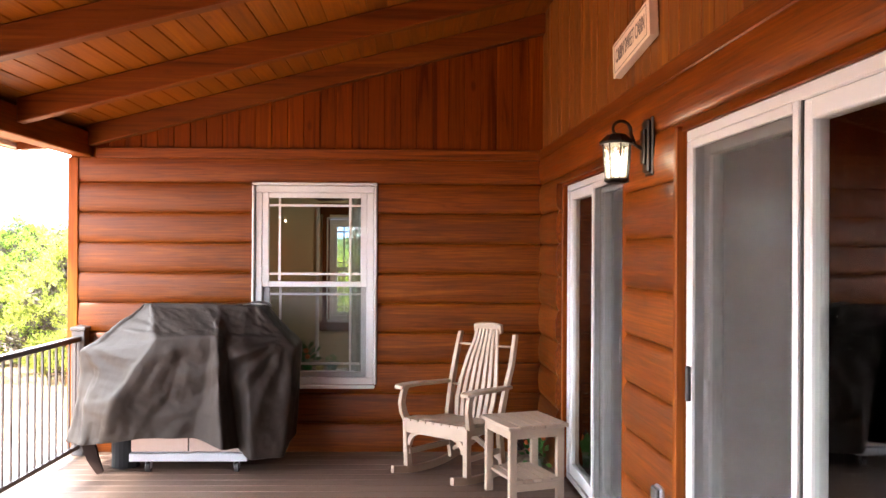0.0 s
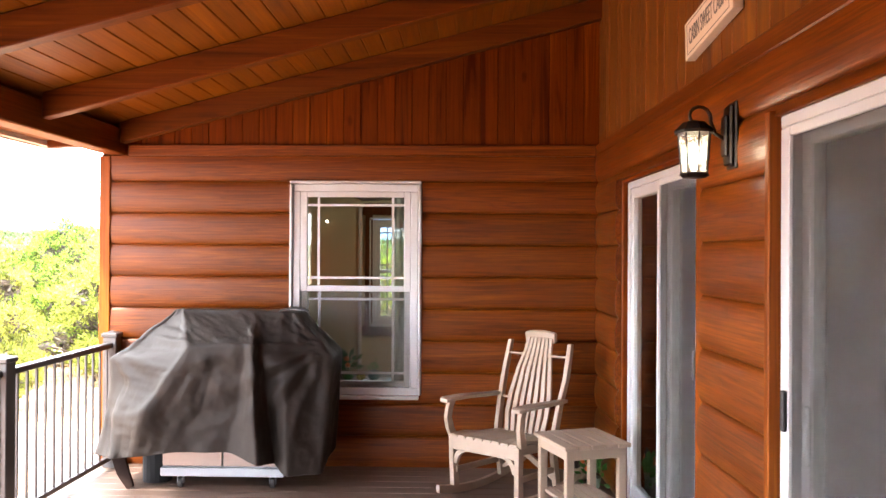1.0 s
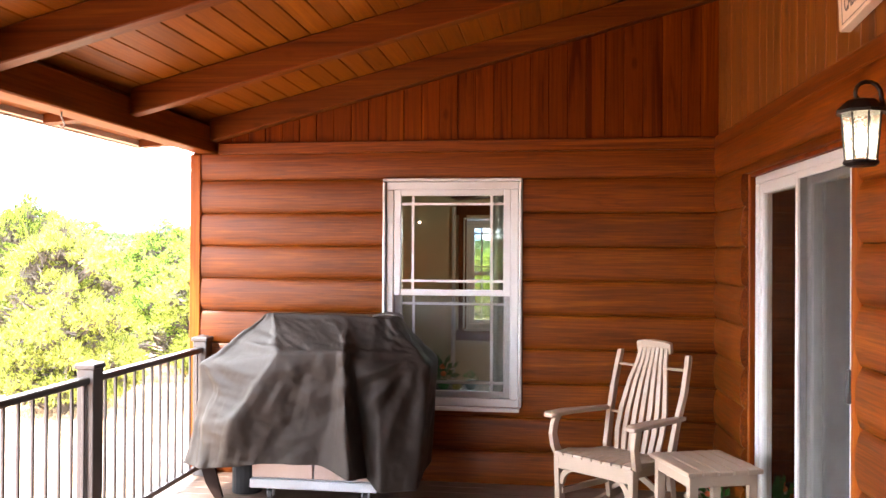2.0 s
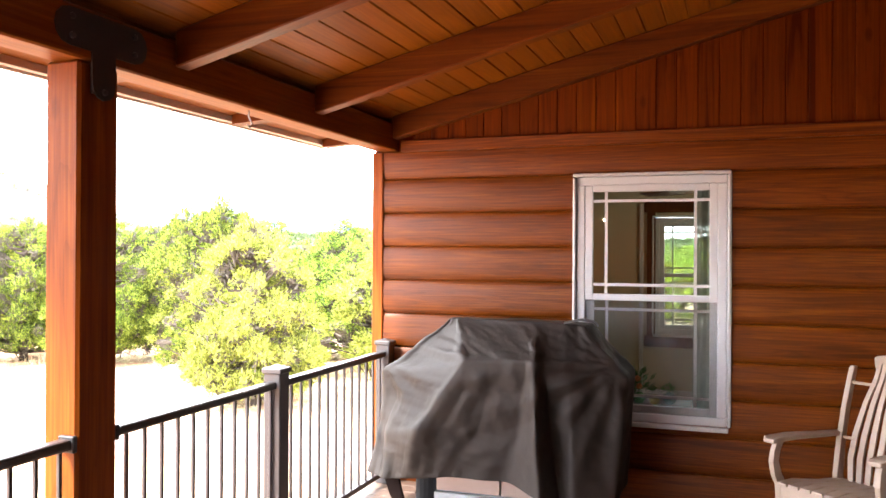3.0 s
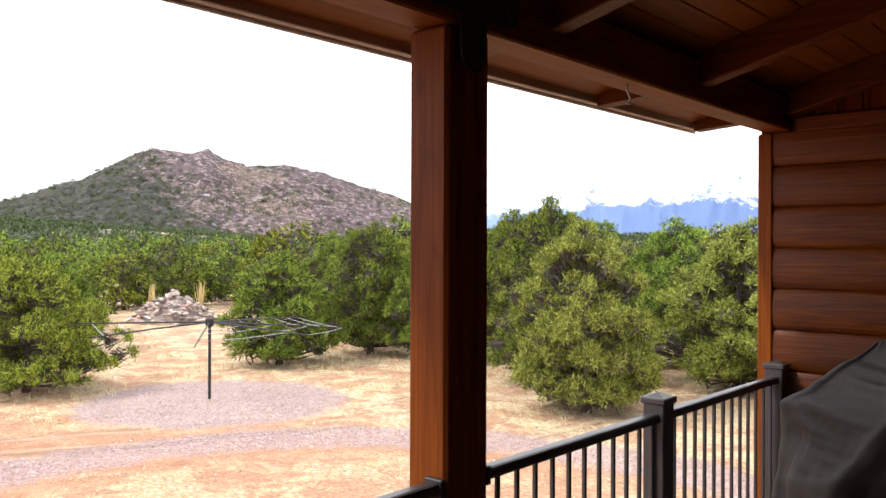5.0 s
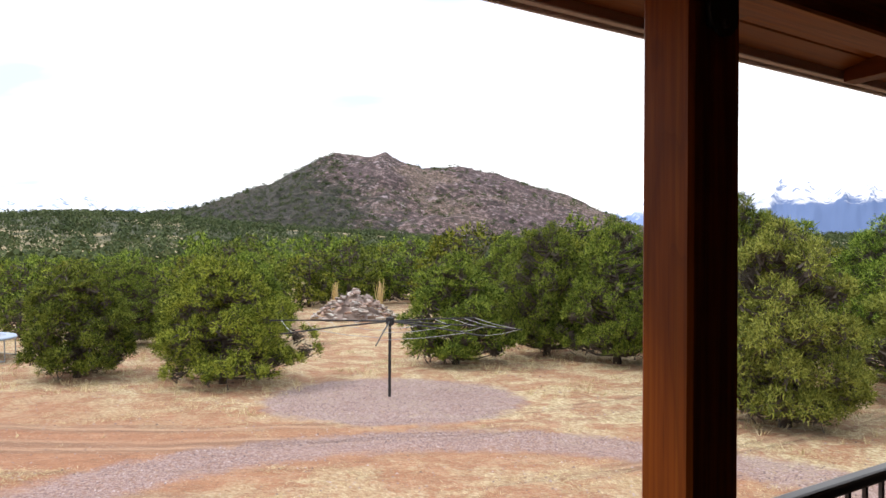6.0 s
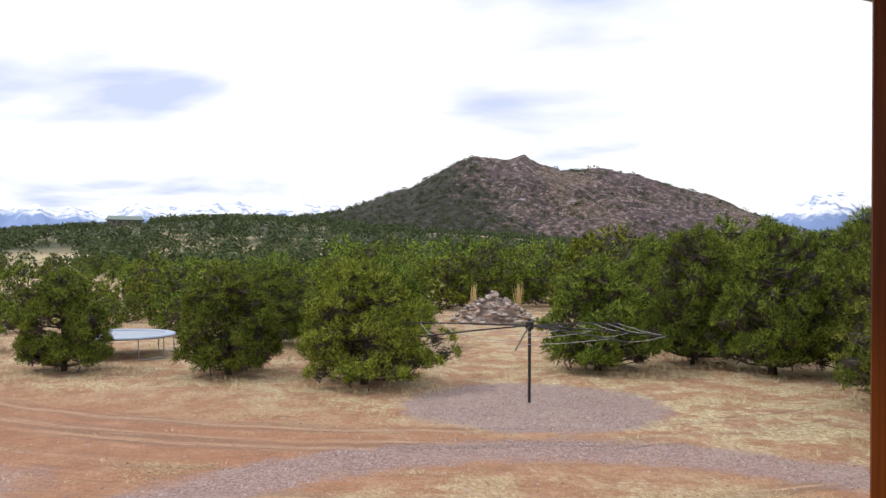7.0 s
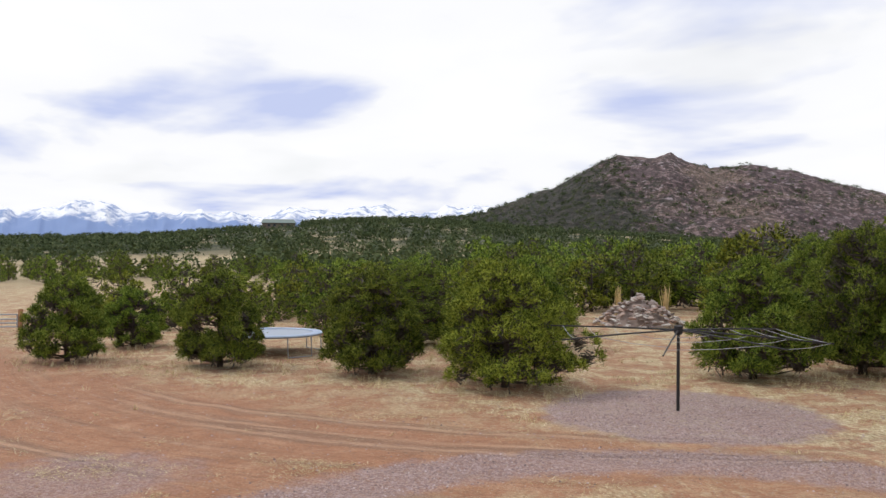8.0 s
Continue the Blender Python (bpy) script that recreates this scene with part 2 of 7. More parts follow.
def rawmesh(name, verts, faces, mat, parent=None, smooth=False):
    """A mesh from numpy arrays with faces all of one size."""
    verts, faces = np.asarray(verts, float), np.asarray(faces, int)
    me = bpy.data.meshes.new(name)
    n, k = faces.shape
    me.vertices.add(len(verts))
    me.vertices.foreach_set("co", verts.ravel())
    me.loops.add(n * k)
    me.loops.foreach_set("vertex_index", faces.ravel())
    me.polygons.add(n)
    me.polygons.foreach_set("loop_start", np.arange(0, n * k, k))
    me.polygons.foreach_set("loop_total", np.full(n, k))
    if smooth:
        me.polygons.foreach_set("use_smooth", np.ones(n, bool))
    me.update()
    me.validate()
    me.materials.append(mat)
    ob = new(name, me)
    if parent is not None:
        ob.parent = parent
    return ob


def holder(name, m, label="", category="", group="", kind=""):
    ob = new(name)
    ob.matrix_world = m
    ob.empty_display_size = 0.1
    return tagged(ob, label, category, group, kind)


# ---- walls: local x runs along the wall, local y stands out of it, z is up ----
def frame_of(origin, along, out):
    a, o = Vector(along).normalized(), Vector(out).normalized()
    return Matrix(((a.x, o.x, 0, origin[0]), (a.y, o.y, 0, origin[1]), (0, 0, 1, origin[2]), (0, 0, 0, 1)))


BACK = frame_of((CORNER, YB, 0), (-1, 0, 0), (0, -1, 0))                      # x: metres from the corner
LONG = frame_of((CORNER + SKEW * YB, 0, 0), (-SKEW, 1, 0), (-1, -SKEW, 0))    # x: close to the world's y
LOGTOP = 2.30
WIN = (1.332, 2.322, 0.516, 2.118)                # the window in BACK's frame: x0, x1, z0, z1
DOOR_A = (4.55, 6.07, FLOOR, 2.045)
DOOR_B = (1.71, 3.545, FLOOR, 2.065)
TRIM = 0.038


def cuts(lo, hi, holes):
    """What is left of [lo, hi] outside the holes."""
    out, a = [], lo
    for h0, h1 in sorted(holes):
        if h1 <= a or h0 >= hi:
            continue
        if h0 > a:
            out.append((a, h0))
        a = max(a, h1)
    if a < hi:
        out.append((a, hi))
    return out


def wall(name, m, x0, x1, ztop, openings, label, thick=0.2):
    """A wall core with through openings; its outer face is at local y = 0."""
    w = bmesh.new()
    zs = sorted({FLOOR - 0.2, ztop, *[z for o in openings for z in o[2:]]})
    for z0, z1 in zip(zs, zs[1:]):
        holes = [o[:2] for o in openings if o[2] < z1 - 1e-6 and o[3] > z0 + 1e-6]
        for a, b in cuts(x0, x1, holes):
            box(w, a, b, -thick, 0, z0, z1)
    ob = part(name, w, BOARD_V, None)
    ob.matrix_world = m
    return tagged(ob, label, "wall", kind="structure")


def log_piece(parent, x0, x1, za, zb, z0, seed, round_=0.27, bulge=0.05):
    """One stretch of half-round log siding between za and zb of the course that starts at z0."""
    n = max(2, int((x1 - x0) / 0.11))
    prof = 15
    xs = np.linspace(x0, x1, n + 1)
    verts, faces = [], []
    for i, x in enumerate(xs):
        for j in range(prof):
            z = za + (zb - za) * (0.5 - 0.5 * math.cos(math.pi * j / (prof - 1)))
            u = min(1, max(0, (z - z0) / COURSE))
            d = -0.003 + bulge * max(0.0, math.sin(math.pi * min(1, max(0, 0.006 + 0.988 * u ** 0.9)))) ** round_
            d += 0.0022 * noise.noise((x * 1.7 + seed * 3.1, z * 9.0, seed)) + 0.002 * noise.noise((x * 7.0, z * 30.0, seed * 1.3))
            verts.append((x, d, z))
        verts.append((x, -0.005, zb))
        verts.append((x, -0.005, za))
    k = prof + 2
    for i in range(n):
        for j in range(k):
            a, b = i * k + j, i * k + (j + 1) % k
            faces.append((a, b, b + k, a + k))
    me = bpy.data.meshes.new("log")
    nv = len(verts)
    verts += verts[:k] + verts[n * k:n * k + k]
    caps = [tuple(range(nv, nv + k))[::-1], tuple(range(nv + k, nv + 2 * k))]
    me.from_pydata(verts, [], faces + caps)
    me.polygons.foreach_set("use_smooth", [True] * len(faces) + [False] * 2)
    me.materials.append(LOG)
    ob = new("log", me)
    ob.parent = parent
    return ob


def logs(parent, x0, x1, openings, first=-0.03, round_=0.27, bulge=0.05):
    seed = 0
    z = first
    while z < LOGTOP - 0.01:
        top = min(z + COURSE, LOGTOP)
        zs = sorted({z, top, *[c for o in openings for c in o[2:] if z + 0.02 < c < top - 0.02]})
        for za, zb in zip(zs, zs[1:]):
            holes = [o[:2] for o in openings if o[2] < zb - 0.02 and o[3] > za + 0.02]
            for a, b in cuts(x0, x1, holes):
                seed += 1
                log_piece(parent, a, b, za, zb, z, seed + x0, round_, bulge)
        z += COURSE


def upright_boards(parent, x0, x1, z0, top_of, width=0.128, mat=BOARD_V):
    """Tongue-and-groove boards with V joints; top_of gives the height at x."""
    x = x0
    i = 0
    while x < x1 - 0.01:
        b = min(x + width, x1)
        bm = bmesh.new()
        d = 0.016 + 0.0015 * math.sin(i * 2.3)
        c = 0.006
        lower = [(x, -0.002, z0), (x, d - c, z0), (x + c, d, z0), (b - c, d, z0), (b, d - c, z0), (b, -0.002, z0)]
        lo = [bm.verts.new(p) for p in lower]
        hi = [bm.verts.new((p[0], p[1], top_of(p[0]))) for p in lower]
        for k in range(6):
            bm.faces.new((lo[k], lo[(k + 1) % 6], hi[(k + 1) % 6], hi[k]))
        bm.faces.new(lo[::-1])
        bm.faces.new(hi)
        part("board", bm, mat, parent)
        x, i = b, i + 1


wall_north = wall("wall_north", BACK, 0.0, CORNER + 2.63, 3.75, [WIN], "log-sided far porch wall with stained upright boards above")
ZC = 0.158                                         # rafter depth, plumb
logs(wall_north, 0.0, CORNER + 2.55, [WIN], round_=0.21, bulge=0.043)
upright_boards(wall_north, 0.0, CORNER + 2.50, 2.385, lambda u: rafter_z(CORNER - u) + ZC + 0.01)
YS = -1.6                                          # an unseen wall added here closes the recess against light
LW = (YS, 6.86)
long_holes = [(a - 0.165, b + TRIM, z0 - 0.3, z1 + 0.02) for a, b, z0, z1 in (DOOR_A, DOOR_B)]
wall_east = wall("wall_east", LONG, *LW, 3.75, [(a, b, z0, z1) for a, b, z0, z1 in (DOOR_A, DOOR_B)], "log-sided house wall with two sliding doors")
logs(wall_east, LW[0], LW[1], long_holes)
# BOARD_E carries the extra light of this wall in its colour
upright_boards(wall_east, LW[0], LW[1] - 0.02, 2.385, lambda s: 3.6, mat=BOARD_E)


def ledger(name, m, x0, x1, label):
    bm = bmesh.new()
    box(bm, x0, x1, -0.003, 0.044, LOGTOP + 0.002, 2.385, bevel=0.006, segs=1)
    ob = part(name, bm, LOG, None)
    ob.matrix_world = m
    return tagged(ob, label, "trim", kind="structure")


# unseen end wall, added to keep southern light off the porch
bm = bmesh.new()
box(bm, -2.63, 1.6, YS - 0.2, YS, -1.9, 3.75)
tagged(part("wall_south", bm, BOARD_V), "unseen stained end wall added to block light from the south", "wall", kind="structure")
ledger("trim_north", BACK, 0.03, CORNER + 2.42, "stained trim board between logs and boards")
ledger("trim_east", LONG, LW[0], LW[1] - 0.02, "stained trim board between logs and boards")
ob = boxpart("trim_corner", (CORNER + 2.55, CORNER + 2.632, -0.2, 0.05, FLOOR - 1.9, LOGTOP), POSTM, None, bevel=0.006)
ob.matrix_world = BACK
tagged(ob, "stained corner trim at the end of the log wall", "trim", kind="structure")

# ---- roof: rafters, beam, ceiling, eave ----
RY = [6.77] + [5.61 - 1.25 * i for i in range(7)]
for i, y in enumerate(RY):
    bm = bmesh.new()
    hw = 0.046
    y += 0.02 if i else 0.0
    x0, x1 = -2.451, 1.55
    hexa(bm, [(x0, y - hw, rafter_z(x0)), (x1, y - hw, rafter_z(x1)), (x1, y + hw, rafter_z(x1)), (x0, y + hw, rafter_z(x0)),
              (x0, y - hw, rafter_z(x0) + ZC), (x1, y - hw, rafter_z(x1) + ZC), (x1, y + hw, rafter_z(x1) + ZC), (x0, y + hw, rafter_z(x0) + ZC)])
    bmesh.ops.bevel(bm, geom=list(bm.edges), offset=0.006, segments=1, affect="EDGES")
    tagged(part("rafter", bm, RAFT), "stained sloping timber rafter", "rafter", "porch rafters", "structure")
    bm = bmesh.new()
    x0, x1, dz = -3.0, -2.6, 0.105
    hexa(bm, [(x0, y - hw, rafter_z(x0) + dz), (x1, y - hw, rafter_z(x1) + 0.03), (x1, y + hw, rafter_z(x1) + 0.03), (x0, y + hw, rafter_z(x0) + dz),
              (x0, y - hw, rafter_z(x0) + ZC), (x1, y - hw, rafter_z(x1) + ZC), (x1, y + hw, rafter_z(x1) + ZC), (x0, y + hw, rafter_z(x0) + ZC)])
    tagged(part("rafter_tail", bm, RAFT), "stained rafter tail under the eave", "rafter tail", "rafter tails", "structure")

BX = (-2.60, -2.452)
tagged(boxpart("beam", (*BX, -4.6, YB - 0.003, 2.31, 2.50), BEAMM, bevel=0.008), "heavy stained eave beam carried by posts", "beam", kind="structure")
for a, b in zip(RY[1:], RY):
    bm = bmesh.new()
    y0, y1 = a + 0.067, b - 0.067
    hexa(bm, [(-2.52, y0, 2.502), (-2.47, y0, 2.502), (-2.47, y1, 2.502), (-2.52, y1, 2.502), (-2.54, y0, 2.512), (-2.50, y0, 2.518), (-2.50, y1, 2.518), (-2.54, y1, 2.512)])
    tagged(part("trim_blocking", bm, CEILM), "stained blocking board on the eave beam", "trim", "eave blocking", "structure")

# ceiling of narrow boards across the slope, one mesh
bm = bmesh.new()
x = -3.02
while x < 1.5:
    b = min(x + 0.128, 1.52)
    c = 0.006
    pr = [(x, 0.012), (x, c), (x + c, 0), (b - c, 0), (b, c), (b, 0.012)]
    lo = [bm.verts.new((px, -4.7, rafter_z(px) + ZC + 0.001 + pz)) for px, pz in pr]
    hi = [bm.verts.new((px, YB + 0.06, rafter_z(px) + ZC + 0.001 + pz)) for px, pz in pr]
    for k in range(6):
        bm.faces.new((lo[k], lo[(k + 1) % 6], hi[(k + 1) % 6], hi[k]))
    bm.faces.new(lo[::-1])
    bm.faces.new(hi)
    x = b
tagged(part("ceiling", bm, CEILM), "sloping porch ceiling of stained tongue-and-groove boards", "ceiling", kind="structure")
bm = bmesh.new()
x0, x1 = -3.06, 6.0
hexa(bm, [(x0, -4.8, rafter_z(x0) + 0.18), (x1, -4.8, rafter_z(x1) + 0.18), (x1, YB + 0.07, rafter_z(x1) + 0.18), (x0, YB + 0.07, rafter_z(x0) + 0.18),
          (x0, -4.8, rafter_z(x0) + 0.27), (x1, -4.8, rafter_z(x1) + 0.27), (x1, YB + 0.07, rafter_z(x1) + 0.27), (x0, YB + 0.07, rafter_z(x0) + 0.27)])
ROOFM = plain("roof_metal", (0.22, 0.20, 0.18), 0.5, vary=0.1)
tagged(part("roof", bm, ROOFM), "sheet roof over the porch", "roof", kind="structure")
fascia = tagged(boxpart("fascia", (-3.05, -3.012, -4.75, YB + 0.03, 2.365, 2.46), plain("weathered_fascia", (0.40, 0.34, 0.30), 0.7, vary=0.15)), "pale weathered eave fascia with a metal drip edge", "fascia", kind="structure")
boxpart("drip_edge", (-3.068, -3.052, -4.75, YB + 0.03, 2.352, 2.47), plain("pale_metal", (0.55, 0.5, 0.47), 0.4, vary=0.05), fascia, "pale metal drip edge")

# ---- deck ----
deck = holder("floor", Matrix(), "brown composite deck boards running across the porch", "deck", kind="structure")
bm = bmesh.new()
box(bm, -2.72, 1.6, -4.6, YB, FLOOR - 0.24, FLOOR - 0.03)
part("joists", bm, RAFT, deck)
BW = 0.14
y = YB - 0.005
i = 0
bm = bmesh.new()
box(bm, -2.76, 1.58, -BW + 0.005, 0, -0.028, 0, bevel=0.003)
first = None
while y > -4.5:
    if first is None:
        first = part("deck_board", bm, DECK, deck)
        ob = first
    else:
        ob = new("deck_board", first.data)
        ob.parent = deck
    ob.location = (0, y, FLOOR)
    y -= BW

# ---- posts and railing ----
COLX = (-2.625, -2.464)
for y0 in (3.797, 0.80):
    col = tagged(boxpart("post", (*COLX, y0, y0 + 0.212, FLOOR, 2.308), POSTM, bevel=0.012), "square stained timber porch post under the beam", "post", "porch posts", "structure")
RX = -2.50
RAILTOP = 0.905


def railing(y0, y1, posts):
    r = holder("railing", pose(RX, 0, FLOOR), "dark bronze metal deck railing with slim upright bars", "railing", "deck railing")
    ztop = RAILTOP - FLOOR
    bm = bmesh.new()
    box(bm, -0.028, 0.028, y0, y1, ztop - 0.042, ztop, bevel=0.012, segs=2)
    part("top_rail", bm, RAILM, r)
    bm = bmesh.new()
    box(bm, -0.018, 0.018, y0, y1, 0.055, 0.09, bevel=0.004)
    part("bottom_rail", bm, RAILM, r)
    y = y0 + 0.09
    shared = None
    while y < y1 - 0.04:
        if all(abs(y - p) > 0.06 for p in posts):
            if shared is None:
                bm = bmesh.new()
                box(bm, -0.0078, 0.0078, -0.0078, 0.0078, 0.075, ztop - 0.03, bevel=0.002)
                b = part("baluster", bm, RAILM, r)
                shared = b.data
            else:
                b = new("baluster", shared)
                b.parent = r
            b.location = (0, y, 0)
        y += 0.11
    for p in posts:
        bm = bmesh.new()
        box(bm, -0.05, 0.05, p - 0.05, p + 0.05, 0, ztop + 0.045, bevel=0.005)
        ps = part("post", bm, RAILM, r)
        bm = bmesh.new()
        box(bm, -0.06, 0.06, p - 0.06, p + 0.06, ztop + 0.04, ztop + 0.07, bevel=0.006)
        vs = [bm.verts.new(q) for q in ((-0.045, p - 0.045, ztop + 0.07), (0.045, p - 0.045, ztop + 0.07), (0.045, p + 0.045, ztop + 0.07), (-0.045, p + 0.045, ztop + 0.07), (0, p, ztop + 0.088))]
        for a, b in ((0, 1), (1, 2), (2, 3), (3, 0)):
            bm.faces.new((vs[a], vs[b], vs[4]))
        part("cap", bm, RAILM, ps, "square metal post cap")
    for yy, hit in ((y0, -1), (y1, 1)):
        bm = bmesh.new()
        box(bm, -0.036, 0.036, yy - 0.012, yy + 0.012, ztop - 0.052, ztop + 0.01, bevel=0.004)
        part("bracket", bm, BLACKM, r, "black rail end bracket")
    return r


railing(4.014, 6.78, [5.27, 6.73])
railing(1.02, 3.79, [2.35])
railing(YS + 0.02, 0.79, [-0.6])

# ---- openings ----
SEAL_AND_GAP = plain("dark_seal_and_gap", (0.03, 0.024, 0.022), 0.7)


def slider(name, hole, screen_near, label):
    """A white sliding door of two leaves; screen_near: the insect screen hangs before the leaf at the low end of local x."""
    x0, x1, z0, z1 = hole
    d = holder(name, LONG @ Matrix.Translation((0, -0.045 if screen_near else 0.0, 0)), label, "door", kind="structure")
    f = 0.045
    for a, b, c, e, n in ((x0, x1, z1 - f, z1, "head"), (x0, x1, z0, z0 + 0.04, "sill"), (x0, x0 + f, z0 + 0.04, z1 - f, "jamb"), (x1 - f, x1, z0 + 0.04, z1 - f, "jamb")):
        boxpart(n, (a, b, -0.10, 0.018, c, e), VINYL, d, "white vinyl door frame", bevel=0.005)
    for a, b, c, e, deep in ((x1 + 0.001, x1 + TRIM, z0, z1 + 0.02, 0.05 if screen_near else 0.06), (x0 - 0.163, x0 - 0.008, z0, z1 + 0.02, 0.048 if screen_near else 0.006)):
        boxpart("casing", (a, b, -0.01, deep, c, e), POSTM, d, "stained wooden casing", bevel=0.005)
    # dark strip added in place of the shaded gap between log ends and jamb
    boxpart("side_seal", (x0 - 0.006, x0 - 0.001, -0.004, 0.034, z0, z1), SEAL_AND_GAP, d, "dark strip added for the shaded gap beside the frame", bevel=0)
    mid = (x0 + x1) / 2
    s = 0.062
    for k, (a, b, yy) in enumerate(((x0 + f, mid + 0.03 if screen_near else mid - 0.008, -0.055 if screen_near else -0.012), (mid + 0.008 if screen_near else mid - 0.03, x1 - f, -0.012 if screen_near else -0.055))):
        bm = bmesh.new()
        for q in ((a, a + s, z0 + 0.04, z1 - f), (b - s, b, z0 + 0.04, z1 - f), (a + s, b - s, z1 - f - s, z1 - f), (a + s, b - s, z0 + 0.04, z0 + 0.04 + s * 1.3)):
            box(bm, q[0], q[1], yy - 0.018, yy + 0.018, q[2], q[3], bevel=0.004)
        leaf = part("leaf", bm, VINYL, d, "white vinyl door leaf")
        if (k == 1) != screen_near:
            hx = b - s - 0.005 if not screen_near else a + s + 0.005
            boxpart("handle", (hx - 0.016, hx + 0.016, yy + 0.0185, yy + 0.036, 0.875, 1.075), VINYL, leaf, "pale pull handle", bevel=0.006)
        g = boxpart("pane", (a + s - 0.005, b - s + 0.005, yy - 0.004, yy + 0.004, z0 + 0.1, z1 - f - s + 0.005), GLASS, leaf, "clear door glass", bevel=0)
        g.visible_shadow = False
    a, b = (x0 + f, mid + 0.02) if screen_near else (mid - 0.02, x1 - f)
    yy = 0.010
    s = 0.034
    bm = bmesh.new()
    for q in ((a, a + s, z0 + 0.04, z1 - f), (b - s, b, z0 + 0.04, z1 - f), (a + s, b - s, z1 - f - s, z1 - f), (a + s, b - s, z0 + 0.04, z0 + 0.04 + s * 1.4)):
        box(bm, q[0], q[1], yy - 0.009, yy + 0.012, q[2], q[3], bevel=0.003)
    sc = part("screen", bm, VINYL, d, "white framed insect screen")
    boxpart("mesh", (a + s - 0.004, b - s + 0.004, yy - 0.0015, yy + 0.0015, z0 + 0.06, z1 - f - s + 0.004), SCREEN, sc, "grey insect mesh", bevel=0)
    boxpart("channel", (mid - 0.029, mid - 0.021, -0.03, 0.014, z0 + 0.04, z1 - f) if not screen_near else (mid + 0.021, mid + 0.029, -0.03, 0.014, z0 + 0.04, z1 - f), SEAL_AND_GAP, d, "dark weather seal between leaves", bevel=0.002)
    hx = b - s * 0.5 if not screen_near else a + s * 0.5
    boxpart("latch", (hx - 0.011, hx + 0.011, yy + 0.012, yy + 0.03, 0.98, 1.12), BLACKM, sc, "black screen latch")
    return d


def screenmat():
    m, nt, out = material("insect_mesh")
    co = node(nt, "ShaderNodeTexCoord").outputs["Object"]
    st = noisen(nt, mapped(nt, co, (3.0, 3.0, 0.3)), 1.0, 2.0, 0.4)
    df = node(nt, "ShaderNodeBsdfDiffuse", Color=ramp(nt, st, [(0.3, (0.082, 0.078, 0.077)), (0.7, (0.112, 0.106, 0.104))]))
    tr = node(nt, "ShaderNodeBsdfTransparent", Color=(1, 1, 1, 1))
    mx = node(nt, "ShaderNodeMixShader", Fac=0.36, i1=tr.outputs[0], i2=df.outputs[0])
    nt.links.new(mx.outputs[0], out.inputs[0])
    return m


SCREEN = screenmat()
slider("door_1", DOOR_B, False, "white sliding patio door with its grey screen closed")
slider("door_2", DOOR_A, True, "white sliding patio door with its screen half across")


def hung_window(name, m, hole, label, screened):
    e = 0.026
    x0, x1, z0, z1 = hole[0] + e, hole[1] - e, hole[2], hole[3] - e
    w = holder(name, m, label, "window", kind="structure")
    f = 0.055
    for q in ((x0, x1, z1 - f, z1), (x0, x1, z0, z0 + f), (x0, x0 + f, z0 + f, z1 - f), (x1 - f, x1, z0 + f, z1 - f)):
        boxpart("window_frame", (q[0], q[1], -0.13, 0.036, q[2], q[3]), VINYL, w, "white vinyl window frame", bevel=0.006)
    for q in ((x0 - e, x1 + e, z1, z1 + e), (x0 - e, x0, z0, z1), (x1, x1 + e, z0, z1)):
        boxpart("brick_mould", (q[0] + 0.003, q[1] - 0.003, -0.01, 0.062, q[2] + 0.003, q[3] - 0.003), VINYL, w, "outer white window moulding", bevel=0.006)
    mid = (z0 + z1) / 2 + 0.005
    s = 0.05
    for a, b, yy in ((mid - 0.02, z1 - f, 0.012), (z0 + f, mid + 0.022, -0.032)):
        bm = bmesh.new()
        l, r = x0 + f, x1 - f
        for q in ((l, l + s, a, b), (r - s, r, a, b), (l + s, r - s, b - s * 0.85, b), (l + s, r - s, a, a + s * 0.85)):
            box(bm, q[0], q[1], yy - 0.02, yy + 0.02, q[2], q[3], bevel=0.004)
        sash = part("sash", bm, VINYL, w, "white vinyl sash")
        p = boxpart("pane", (l + s - 0.004, r - s + 0.004, yy - 0.004, yy + 0.004, a + 0.04, b - 0.04), GLASS, sash, "clear window glass", bevel=0)
        p.visible_shadow = False
        bm = bmesh.new()
        i = 0.085
        for xx in (l + s + i, r - s - i):
            box(bm, xx - 0.009, xx + 0.009, yy + 0.005, yy + 0.009, a + 0.04, b - 0.04)
        for zz in (a + s * 0.85 + i * 0.7, b - s * 0.85 - i * 0.7):
            box(bm, l + s, r - s, yy + 0.0055, yy + 0.0095, zz - 0.009, zz + 0.009)
        part("muntin", bm, VINYL, sash, "white grille bars inside the glass")
    if screened:
        bm = bmesh.new()
        box(bm, x0 + f + 0.004, x1 - f - 0.004, 0.026, 0.028, z0 + f, mid)
        part("mesh", bm, FINESCREEN, w, "half insect screen over the lower sash")
    boxpart("window_sill", (x0 - 0.01, x1 + 0.01, 0.0, 0.075, z0 - 0.028, z0 - 0.001), VINYL, w, "", bevel=0.004)
    return w


def finescreen():
    m, nt, out = material("fine_insect_mesh")
    df = node(nt, "ShaderNodeBsdfDiffuse", Color=(0.12, 0.12, 0.12, 1))
    tr = node(nt, "ShaderNodeBsdfTransparent", Color=(1, 1, 1, 1))
    mx = node(nt, "ShaderNodeMixShader", Fac=0.2, i1=tr.outputs[0], i2=df.outputs[0])
    nt.links.new(mx.outputs[0], out.inputs[0])
    return m


FINESCREEN = finescreen()
hung_window("window_1", BACK, WIN, "white double-hung window with prairie grilles in the log wall", True)

